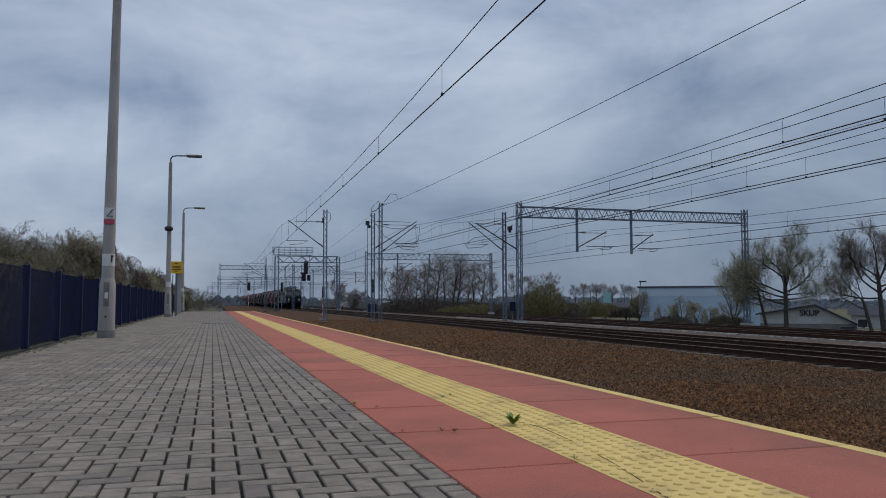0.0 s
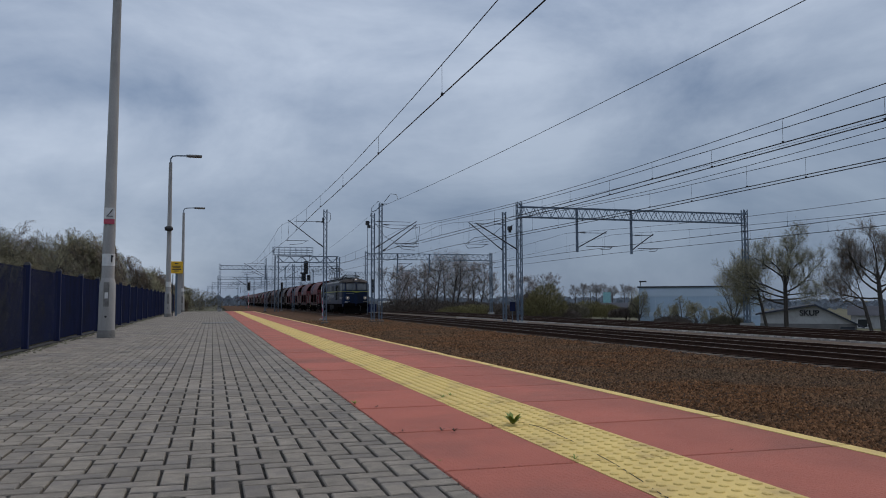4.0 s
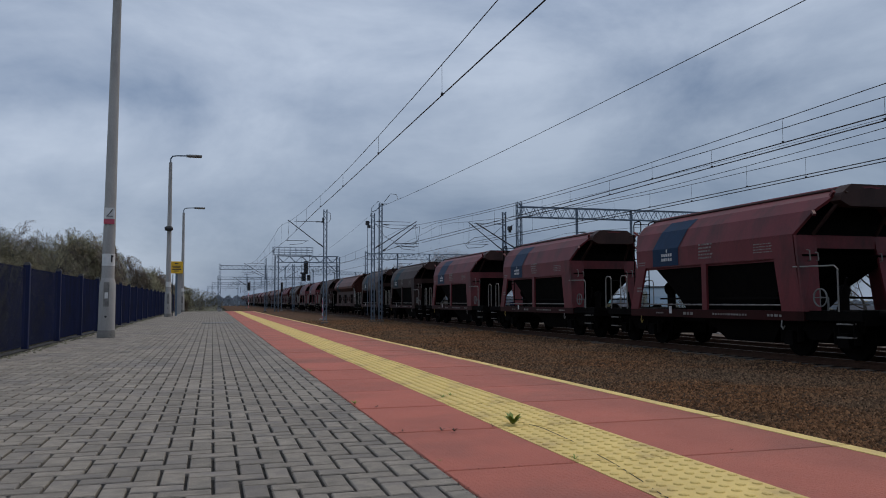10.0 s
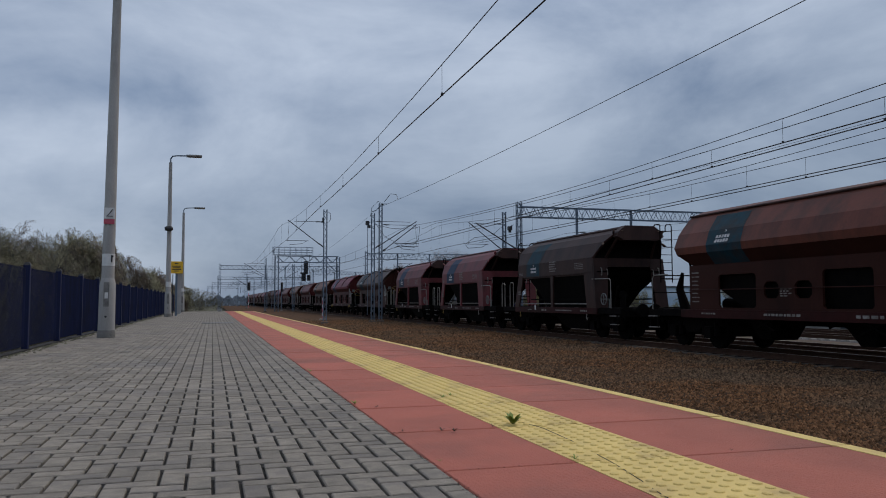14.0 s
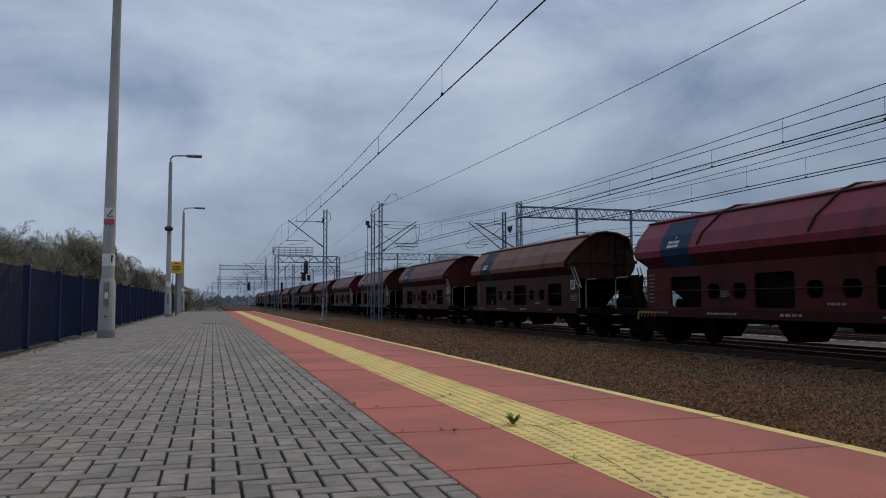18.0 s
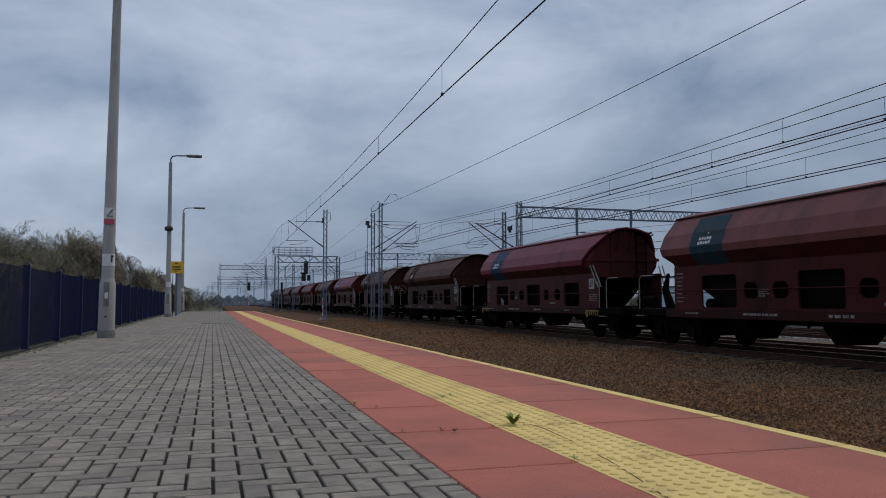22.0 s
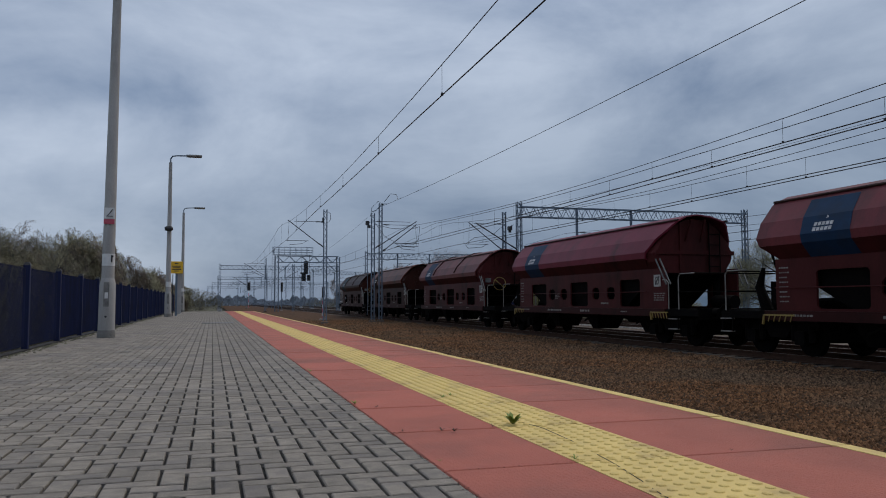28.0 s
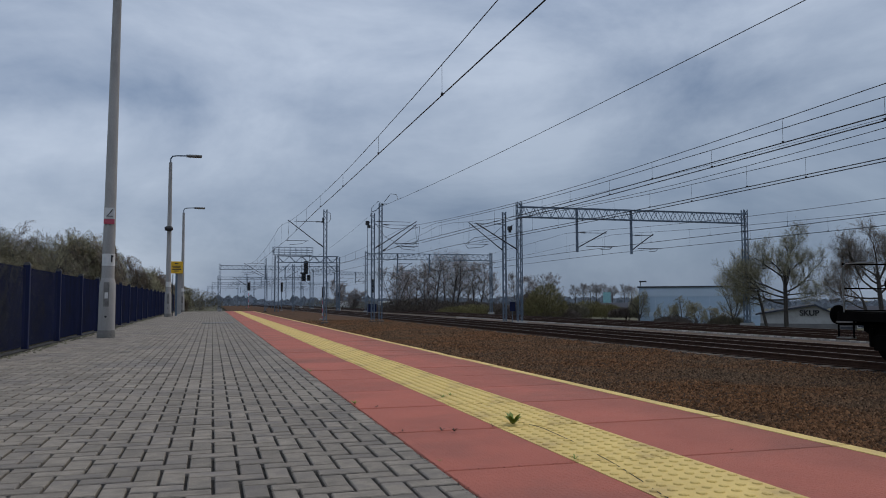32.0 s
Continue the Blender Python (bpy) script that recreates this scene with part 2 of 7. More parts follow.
# ---- mesh building ----
class Shape:
    """Collects vertices and faces of one part."""

    def __init__(self):
        self.v, self.f = [], []

    def add(self, verts, faces):
        n = len(self.v)
        self.v += [tuple(p) for p in verts]
        self.f += [tuple(n + i for i in q) for q in faces]
        return self

    def box(self, x0, x1, y0, y1, z0, z1):
        return self.add([(x0, y0, z0), (x1, y0, z0), (x1, y1, z0), (x0, y1, z0), (x0, y0, z1), (x1, y0, z1), (x1, y1, z1), (x0, y1, z1)],
                        [(0, 3, 2, 1), (4, 5, 6, 7), (0, 1, 5, 4), (1, 2, 6, 5), (2, 3, 7, 6), (3, 0, 4, 7)])

    def loft(self, rings, closed=True, caps=True):
        n = len(rings[0])
        verts = [p for r in rings for p in r]
        faces = []
        for k in range(len(rings) - 1):
            for i in range(n if closed else n - 1):
                j = (i + 1) % n
                faces.append((k * n + i, k * n + j, (k + 1) * n + j, (k + 1) * n + i))
        if caps:
            faces += [tuple(range(n - 1, -1, -1)), tuple((len(rings) - 1) * n + i for i in range(n))]
        return self.add(verts, faces)

    def tube(self, points, radius, n=6, caps=True):
        points = [Vector(p) for p in points]
        radii = radius if isinstance(radius, (list, tuple)) else [radius] * len(points)
        rings, side = [], None
        for i, p in enumerate(points):
            d = (points[min(i + 1, len(points) - 1)] - points[max(i - 1, 0)]).normalized()
            if side is None:
                side = d.cross(Vector((0, 0, 1)) if abs(d.z) < 0.9 else Vector((0, 1, 0))).normalized()
            side = (side - d * side.dot(d)).normalized()
            up = d.cross(side)
            rings.append([p + (side * math.cos(a) + up * math.sin(a)) * radii[i] for a in (2 * math.pi * k / n for k in range(n))])
        return self.loft(rings, caps=caps)

    def bar(self, a, b, w, h=None):
        """A straight bar of square or flat section from a to b."""
        a, b, h = Vector(a), Vector(b), h or w
        d = (b - a).normalized()
        s = d.cross(Vector((0, 0, 1)) if abs(d.z) < 0.95 else Vector((0, 1, 0))).normalized() * w / 2
        u = s.cross(d).normalized() * h / 2
        return self.loft([[p - s - u, p + s - u, p + s + u, p - s + u] for p in (a, b)])

    def prism(self, outline, axis, a, b):
        """A closed outline pushed along an axis: for x it is (y, z), for y (x, z), for z (x, y)."""
        def at(p, c):
            return (c, p[0], p[1]) if axis == "x" else (p[0], c, p[1]) if axis == "y" else (p[0], p[1], c)
        return self.loft([[at(p, a) for p in outline], [at(p, b) for p in outline]])

    def disc(self, centre, axis, r, depth, n=20, hole=0.0):
        c = Vector(centre)
        def ring(rad, o):
            out = []
            for k in range(n):
                a = 2 * math.pi * k / n
                p, q = rad * math.cos(a), rad * math.sin(a)
                out.append(c + Vector((o, p, q) if axis == "x" else (p, o, q) if axis == "y" else (p, q, o)))
            return out
        h = depth / 2
        if hole:
            rings = [ring(r, -h), ring(r, h), ring(hole, h), ring(hole, -h), ring(r, -h)]
            return self.loft(rings, caps=False)
        return self.loft([ring(r * 0.94, -h), ring(r, -h * 0.7), ring(r, h * 0.7), ring(r * 0.94, h)])

    def mesh(self, name, material, smooth=False, bevel=0.0):
        me = bpy.data.meshes.new(name)
        me.from_pydata(self.v, [], self.f)
        bm = bmesh.new()
        bm.from_mesh(me)
        bmesh.ops.recalc_face_normals(bm, faces=bm.faces)
        if bevel:
            bmesh.ops.bevel(bm, geom=[e for e in bm.edges if len(e.link_faces) == 2 and e.calc_face_angle(0) > 0.5], offset=bevel, segments=1, affect="EDGES")
        bm.to_mesh(me)
        bm.free()
        if smooth:
            me.polygons.foreach_set("use_smooth", [True] * len(me.polygons))
        me.materials.append(material)
        return me


def part(name, shape, material, parent, label="", smooth=False, bevel=0.0):
    """One mesh object under a thing or a part."""
    ob = new(name, shape.mesh(name, material, smooth, bevel) if isinstance(shape, Shape) else shape)
    ob.parent = parent
    if label:
        ob["label"] = label
    return ob


def thing(name, label, category, group="", kind="", at=(0, 0, 0), turn=0.0):
    ob = new(name)
    ob.empty_display_size = 0.2
    ob.location, ob.rotation_euler = at, (0, 0, radians(turn))
    return tagged(ob, label, category, group, kind)


def solid(name, shape, material, label, category, group="", kind="", smooth=False, bevel=0.0):
    return tagged(new(name, shape.mesh(name, material, smooth, bevel)), label, category, group, kind)


# ---- ground and track beds ----
def sheet(x0, x1, y0, y1, dx, dy, height):
    s = Shape()
    nx, ny = max(1, round((x1 - x0) / dx)), max(1, round((y1 - y0) / dy))
    verts = []
    for j in range(ny + 1):
        for i in range(nx + 1):
            x, y = x0 + (x1 - x0) * i / nx, y0 + (y1 - y0) * j / ny
            verts.append((x, y, height(x, y)))
    faces = [(j * (nx + 1) + i, j * (nx + 1) + i + 1, (j + 1) * (nx + 1) + i + 1, (j + 1) * (nx + 1) + i) for j in range(ny) for i in range(nx)]
    return s.add(verts, faces)


def ground_level(x, y):
    """Open land: level under the railway, falling away beyond it."""
    rough = 0.25 * noise.noise(Vector((x * 0.05, y * 0.05, 0)))
    if x > 38:
        fall = min(1, (x - 38) / 14)
        return -1.35 - 1.7 * fall + rough * fall
    if x < -3:
        fall = min(1, (-3 - x) / 6)
        return -1.2 - 0.6 * fall + rough * fall
    return -1.35


ground = Shape()
edges = [-2400, -900, -400, -160, -80, -40, -20, -12, -8, -5, -3, 0, 12, 36, 38, 42, 46, 52, 60, 75, 95, 130, 200, 400, 900, 2400]
rowsy = [-400, -120, -40, 0, 20, 40, 60, 80, 110, 150, 200, 300, 500, 900, 1600, 3200]
ground.add([(x, y, ground_level(x, y)) for y in rowsy for x in edges],
           [(j * len(edges) + i, j * len(edges) + i + 1, (j + 1) * len(edges) + i + 1, (j + 1) * len(edges) + i) for j in range(len(rowsy) - 1) for i in range(len(edges) - 1)])
solid("ground", ground, GRASS, "rough grassy land around the railway", "ground", kind="structure", smooth=True)


def bump_level(base, amp=0.05, k=0.7):
    return lambda x, y: base + amp * noise.noise(Vector((x * k, y * k, 3))) + amp * 0.5 * noise.noise(Vector((x * 2.3, y * 2.3, 7)))


def gravel_level(x, y, flat=bump_level(-0.93, 0.045)):
    return flat(x, y) + 0.055 * max(0.0, x - 12.9)


def gravel_top(x, y, step=0.4):
    """The height of the meshed gravel between its grid points."""
    fx, fy = (x - EDGE + 0.2) / 0.3945, (y + 6) / step
    i, j = math.floor(fx), math.floor(fy)
    a, b = fx - i, fy - j
    h = lambda p, q: gravel_level(EDGE - 0.2 + p * 0.3945, q * step - 6)
    return (h(i, j) * (1 - a) + h(i + 1, j) * a) * (1 - b) + (h(i, j + 1) * (1 - a) + h(i + 1, j + 1) * a) * b


gravel = sheet(EDGE - 0.2, EDGE - 0.2 + 28 * 0.3945, -6, 70, 0.3945, 0.4, gravel_level)
far_end = sheet(EDGE - 0.2, 14.0, 69.99, 330, 0.45, 2.0, gravel_level)
near_end = sheet(EDGE - 0.2, 14.0, -30, -5.99, 0.45, 2.0, gravel_level)
gravel.add(near_end.v, near_end.f)
solid("gravel_bed_far", far_end, mat("red_brown_gravel_far", (0.088, 0.052, 0.032), 0.95, spec=0.05, var=0.4, scale=1.1, bump=1.0, grain=26, dirt=(0.065, 0.042, 0.028), dirt_scale=0.35), "red-brown gravel far along the lifted track", "gravel", kind="structure", smooth=True)
solid("gravel_bed", gravel, BALLAST, "red-brown gravel where a track was taken up", "gravel", kind="structure", smooth=True)
solid("track_bed_near", sheet(13.95, 17.5, -60, 600, 0.46, 3, lambda x, y: -0.856 - max(0, abs(x - 15.06) - 0.95) * 0.16), DARKBED, "dark oily ballast under the near track", "ballast", kind="structure", smooth=True)
solid("track_bed_middle", sheet(17.4, 21.9, -60, 600, 0.5, 3, lambda x, y: -0.966 - max(0, abs(x - 19.6) - 0.95) * 0.1), DARKBED, "dark ballast under the middle track", "ballast", kind="structure", smooth=True)
solid("pale_gravel_bed", sheet(21.7, 28.1, -60, 600, 0.9, 3, lambda x, y: -0.98 - 0.0285 * (x - 21.7) - 0.07 * max(0.0, min(1.0, (x - 26.2) / 0.9)) + 0.012 * noise.noise(Vector((x, y, 0)))), BALLAST2, "pale gravel between the tracks", "gravel", kind="structure", smooth=True)
solid("track_bed_far", sheet(28.05, 38.0, -60, 600, 1.0, 4, lambda x, y: -1.134 - max(0, x - 36) * 0.12), DARKBED, "dark ballast under the two far tracks", "ballast", kind="structure", smooth=True)


# ---- tracks ----
def rail_outline():
    half = [(0.0625, 0.0), (0.0625, 0.012), (0.012, 0.03), (0.010, 0.115), (0.034, 0.13), (0.034, 0.160), (0.026, 0.168)]
    return half + [(-x, z) for x, z in reversed(half)]


SLEEPER_MESH = Shape().loft([[(x * 1.3, y * w, z) for x, y in ((-1, -1), (1, -1), (1, 1), (-1, 1))] for z, w in ((-0.2, 0.15), (-0.012, 0.13), (0.0, 0.115))]).mesh("sleeper", SLEEPER)


def track(x, top, label, y0, y1, singles, stone=None):
    tr = thing("railway_track", label, "track", "railway tracks", "structure", at=(x, 0, top))
    for side in (-1, 1):
        o = [(side * 0.7535 + px, pz - 0.168) for px, pz in rail_outline()]
        r = part("rail", Shape().prism(o, "y", y0, y1), RUST, tr)
        part("rail_head", Shape().box(side * 0.7535 - 0.026, side * 0.7535 + 0.026, y0, y1, -0.003, 0.003), SHINE, r, "worn bright running surface")
    n0, n1 = math.ceil(y0 / 0.6), math.floor(y1 / 0.6)
    rest = Shape()
    for k in range(n0, n1):
        y = 0.6 * k + 0.13
        if singles[0] < y < singles[1]:
            ob = part("sleeper", stone or SLEEPER_MESH, SLEEPER, tr)
            ob.location = (0, y, -0.172)
        else:
            rest.loft([[(px * 1.3, y + py * w, z - 0.172) for px, py in ((-1, -1), (1, -1), (1, 1), (-1, 1))] for z, w in ((-0.2, 0.15), (0.0, 0.12))])
    tagged(part("sleepers", rest, SLEEPER, tr), kind="stuff")
    return tr


track(TRACK1, RAIL, "near railway track, rusty rails with bright heads on concrete sleepers", -60, 600, (6, 120))
track(19.6, -0.80, "middle railway track with rusty rails on concrete sleepers", -60, 600, (10, 60))
PALE_SLEEPER = mat("pale_sleeper_concrete", (0.34, 0.32, 0.30), 0.9, var=0.2, scale=5, bump=0.3, pieces=0.25, dirt=(0.28, 0.25, 0.22), dirt_scale=2)
PALE_MESH = Shape().loft([[(x * 1.3, y * w, z) for x, y in ((-1, -1), (1, -1), (1, 1), (-1, 1))] for z, w in ((-0.2, 0.14), (-0.012, 0.12), (0.0, 0.105))]).mesh("sleeper", PALE_SLEEPER)
track(TRACK2, RAIL2, "far railway track on pale concrete sleepers in dark ballast", -60, 600, (12, 90), PALE_MESH)
track(TRACK3, RAIL2, "farthest railway track on dark ballast", -60, 600, (14, 60))

# ---- platform ----
platform = thing("platform", "station platform of grey pavers and red slabs with a yellow tactile strip", "platform", kind="structure")
part("retaining_wall", Shape().box(EDGE - 0.32, EDGE - 0.12, -12, END, -1.3, -0.125), CONCRETE, platform, "concrete wall under the platform's edge")
part("fill", Shape().box(-3.2, EDGE - 0.33, -12, END, -1.3, -0.10), JOINT, platform, "sand bed under the pavers")
part("joint_bed", Shape().box(-2.75, EDGE - 0.34, -12, END - 0.02, -0.095, -0.017), JOINT, platform)

# ---- masts and lattice ----
def lattice(s, a, b, w, depth, step, bar=0.05, lace=0.025):
    """A lattice beam or mast from a to b: four chords with zigzag lacing."""
    a, b = Vector(a), Vector(b)
    d = (b - a).normalized()
    side = d.cross(Vector((0, 1, 0)) if abs(d.y) < 0.9 else Vector((1, 0, 0))).normalized()
    up = side.cross(d).normalized()
    corners = [side * sx * w / 2 + up * sy * depth / 2 for sx, sy in ((-1, -1), (1, -1), (1, 1), (-1, 1))]
    for c in corners:
        s.bar(a + c, b + c, bar)
    n = max(2, round((b - a).length / step))
    for k in range(n):
        p, q = a + (b - a) * k / n, a + (b - a) * (k + 1) / n
        for i in range(4):
            c, e = corners[i], corners[(i + 1) % 4]
            s.bar(p + (c if k % 2 else e), q + (e if k % 2 else c), lace)
    return s


def insulator(s, a, b, r=0.055, n=5):
    a, b = Vector(a), Vector(b)
    pts, rad = [], []
    for k in range(n * 2 + 1):
        pts.append(a + (b - a) * k / (n * 2))
        rad.append(r if k % 2 else r * 0.5)
    return s.tube(pts, rad, 8)


def mast(x, y, base, height, label, w=0.23):
    m = thing("catenary_mast", label, "mast", "catenary masts", at=(x, y, base))
    part("foundation", Shape().box(-0.25, 0.25, -0.25, 0.25, -0.5, 0.14), SLEEPER, m, bevel=0.03)
    part("lattice", lattice(Shape(), (0, 0, 0.2), (0, 0, height), w, w * 0.8, 0.42), GALV, m)
    return m


def cantilever(m, reach, z, drop=1.15):
    """A registration arm: a sloping tube, its tie, the steady arm and insulators; reach to the left or right."""
    g = 1 if reach > 0 else -1
    part("cantilever_tube", Shape().tube([(g * 0.17, 0, z - drop), (reach, 0, z + 0.05)], 0.036), DARKSTEEL, m)
    part("tie_rod", Shape().tube([(g * 0.17, 0, z - 0.02), (reach * 0.85, 0, z - 0.02)], 0.019), DARKSTEEL, m)
    part("insulator", insulator(insulator(Shape(), (g * 0.25, 0, z - 0.02), (g * 0.7, 0, z - 0.02)), (g * 0.22, 0, z - drop + 0.08), (g * 0.55, 0, z - drop + 0.28)), DARKSTEEL, m)
    part("steady_arm", Shape().tube([(reach * 0.45, 0, z - drop + 0.42), (reach * 1.05, 0, z - drop + 0.42)], 0.021).tube([(reach * 0.5, 0, z - drop + 0.42), (reach * 0.62, 0, z - drop + 0.2), (reach * 0.95, 0, z - drop + 0.12)], 0.018), DARKSTEEL, m)
    part("drop_wire", Shape().tube([(reach * 0.97, 0, z), (reach * 1.0, 0, z - drop + 0.4)], 0.008, 4), WIRE, m)


# motion of the train along the near track
LENGTH = {"flat": 12.65, "round": 17.4}
ORDER = ["flat"] * 6 + ["round"] + ["flat"] * 3 + ["round"] * 16


def rear_of_engine(t):
    """Where the coupling behind the engine is at t seconds."""
    k = t - 16
    lag = {14: 0.17, 16: 0.38, 18: 0.65, 20: 0.88, 22: 0.88, 24: 0.83, 26: 0.65, 28: 0.28, 30: -0.12, 31: -0.32, 32: -0.5}.get(t, 0.0)
    return -106.67 - (17.7 * k + 0.0203 * k * k) + lag


def motions():
    for ob, offset in TRAIN:
        walk(ob, [(t, pose(TRACK1, rear_of_engine(t) + offset, RAIL)) for t in (*range(0, 31, 2), 31, 32)])


TRAIN = []


# ---- the train ----
LOCO_BLUE = mat("loco_blue", (0.0052, 0.016, 0.050), 0.45, spec=0.14, var=0.22, scale=1.5, bump=0.05, dirt=(0.0085, 0.0095, 0.0145), dirt_amount=0.6, dirt_scale=0.9, streak=3)
LOCO_GREY = mat("loco_roof_grey", (0.15, 0.15, 0.155), 0.55, var=0.2, scale=1.2, bump=0.1, dirt=(0.09, 0.083, 0.078), dirt_amount=0.5)
LOCO_SKIRT = mat("loco_skirt_grey", (0.010, 0.011, 0.015), 0.7, spec=0.1, var=0.2, scale=2, bump=0.1, dirt=(0.014, 0.013, 0.012), dirt_amount=0.6)
# grime, taken near black to hold the shade under wagons and in recesses
GRIME_SHADE = mat("running_gear_grime", (0.0035, 0.003, 0.0028), 0.9, var=0.4, scale=4, bump=0.3, dirt=(0.006, 0.0045, 0.004), dirt_scale=3, spec=0.06)
HOOD = mat("cab_hood_grey", (0.036, 0.030, 0.028), 0.7, var=0.25, scale=1.5, bump=0.1, dirt=(0.018, 0.015, 0.014), spec=0.2)
LIME = mat("lime_stripe", (0.30, 0.33, 0.03), 0.5, var=0.15, bump=0.0, dirt=(0.15, 0.16, 0.04), dirt_amount=0.6)
MARK = mat("white_lettering", (0.52, 0.52, 0.52), 0.6, var=0.1, bump=0.0, dirt=(0.25, 0.26, 0.26), dirt_scale=6)
PANE = mat("cab_glass", (0.045, 0.05, 0.055), 0.05, 0.0, var=0.05, bump=0.0, spec=1.0)
LAMP = glow("headlamp_bulb", (1.0, 0.82, 0.66), 0.9)
# black for flat plates: the darkness behind openings is painted on
DARK_INSIDE = mat("unlit_interior", (0.004, 0.004, 0.0045), 0.95, var=0.2, bump=0.0, spec=0.0)
LENS = mat("headlamp_lens", (0.30, 0.27, 0.25), 0.15, 0.4, var=0.05, bump=0.0)
FADED = mat("faded_lettering", (0.23, 0.215, 0.20), 0.7, var=0.2, bump=0.0, dirt=(0.10, 0.08, 0.07), dirt_amount=0.6, dirt_scale=6)
LOUVRE = mat("louvre_grey", (0.12, 0.125, 0.12), 0.6, var=0.15, bump=0.1, dirt=(0.1, 0.1, 0.1))


def paint(name, c, dirt, amount=0.45, spec=0.22):
    return mat(name, c, 0.5, spec=spec, var=0.16, scale=0.9, bump=0.08, grain=25, dirt=dirt, dirt_amount=amount, dirt_scale=0.8, streak=2.5)


# LOWER pair: body paint with grime, darkened for the shade below the roof
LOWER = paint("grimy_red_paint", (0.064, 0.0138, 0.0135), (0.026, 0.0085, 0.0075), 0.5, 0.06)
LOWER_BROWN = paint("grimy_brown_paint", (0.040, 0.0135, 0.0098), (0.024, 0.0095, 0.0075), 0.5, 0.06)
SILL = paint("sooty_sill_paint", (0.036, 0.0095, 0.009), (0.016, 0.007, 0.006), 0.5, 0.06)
MAROON = paint("maroon_paint", (0.14, 0.026, 0.030), (0.055, 0.02, 0.02))
BRIGHT = paint("fresh_red_paint", (0.155, 0.019, 0.035), (0.07, 0.016, 0.022), 0.35)
BROWN = paint("rust_brown_paint", (0.125, 0.036, 0.022), (0.04, 0.018, 0.013), 0.5)
OCHRE = paint("ochre_brown_paint", (0.165, 0.064, 0.036), (0.06, 0.026, 0.018), 0.45)
UMBER = paint("dark_umber_paint", (0.043, 0.021, 0.017), (0.018, 0.011, 0.010), 0.5, 0.12)
PALE_UMBER = paint("dusty_umber_paint", (0.064, 0.032, 0.024), (0.024, 0.015, 0.013), 0.5)
CHESTNUT = paint("dark_chestnut_paint", (0.090, 0.027, 0.0175), (0.036, 0.015, 0.011), 0.5, 0.09)
ROSY = paint("faded_maroon_paint", (0.15, 0.043, 0.041), (0.06, 0.024, 0.022), 0.45)
PANEL_BLUE = mat("blue_panel", (0.009, 0.030, 0.070), 0.5, spec=0.1, var=0.12, bump=0.05, dirt=(0.014, 0.026, 0.05), dirt_amount=0.4)
PANEL_TEAL = mat("faded_teal_panel", (0.010, 0.042, 0.060), 0.6, spec=0.12, var=0.2, bump=0.05, dirt=(0.034, 0.030, 0.030), dirt_amount=0.5)
PANEL_DULL = mat("dirty_panel", (0.031, 0.020, 0.013), 0.8, spec=0.1, var=0.2, bump=0.05, dirt=(0.03, 0.018, 0.013), dirt_amount=0.7)
SIGNWHITE = mat("dull_white_sign", (0.36, 0.35, 0.33), 0.6, var=0.15, bump=0.0, dirt=(0.22, 0.19, 0.16), dirt_scale=5)
HANDRAIL = mat("pale_handrail", (0.19, 0.185, 0.17), 0.6, var=0.2, bump=0.05, dirt=(0.15, 0.12, 0.1), dirt_scale=4)
YELLOWRAIL = mat("yellow_rail_paint", (0.27, 0.19, 0.04), 0.5, var=0.15, bump=0.05, dirt=(0.2, 0.13, 0.03), dirt_scale=4)


def wheel_shape(r):
    s = Shape()
    rings = []
    for x, k in ((-0.065, 0.9), (-0.065, 1.0), (0.04, 1.0), (0.05, 1.05), (0.07, 1.05), (0.07, 0.86), (0.02, 0.8), (0.02, 0.32), (0.08, 0.28), (0.08, 0.0001)):
        rings.append([(x, r * k * math.cos(a), r * k * math.sin(a)) for a in (2 * math.pi * i / 24 for i in range(24))])
    s.loft(rings, caps=True)
    s.disc((-0.07, 0, 0), "x", r * 0.34, 0.1, 16)
    return s


WHEELS = {}


def bogie(parent, y, axles, r, frame_z):
    """Side frames with axle boxes and springs, a wheel set at each axle."""
    b = Shape()
    y0, y1 = y + axles[0] - 0.55, y + axles[-1] + 0.55
    for sx in (-1, 1):
        x0, x1 = sx * 1.0 - 0.07, sx * 1.0 + 0.07
        o = [(y0, frame_z), (y1, frame_z), (y1, frame_z - 0.16), (y1 - 0.35, frame_z - 0.3), (y + 0.45, frame_z - 0.22), (y + 0.3, frame_z - 0.42), (y - 0.3, frame_z - 0.42),
             (y - 0.45, frame_z - 0.22), (y0 + 0.35, frame_z - 0.3), (y0, frame_z - 0.16)]
        b.prism(o, "x", x0, x1)
        for a in axles:
            b.box(sx * 1.09 - 0.1, sx * 1.09 + 0.1, y + a - 0.16, y + a + 0.16, r - 0.17, r + 0.17)
            for k in (-0.3, 0.3):
                b.tube([(sx * 1.05, y + a + k, r - 0.1), (sx * 1.05, y + a + k, frame_z - 0.1)], 0.09, 8)
    b.box(-0.95, 0.95, y - 0.2, y + 0.2, frame_z - 0.35, frame_z - 0.05)
    bg = part("bogie", b, GRIME_SHADE, parent, "grimy cast bogie frame with springs")
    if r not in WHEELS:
        WHEELS[r] = wheel_shape(r).mesh("wheel", GRIME_SHADE, smooth=False)
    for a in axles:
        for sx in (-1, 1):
            w = part("wheel", WHEELS[r], GRIME_SHADE, bg)
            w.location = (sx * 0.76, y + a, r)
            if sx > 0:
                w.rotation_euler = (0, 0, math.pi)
        part("axle", Shape().tube([(-0.74, y + a, r), (0.74, y + a, r)], 0.08, 8), GRIME_SHADE, bg)
    return bg


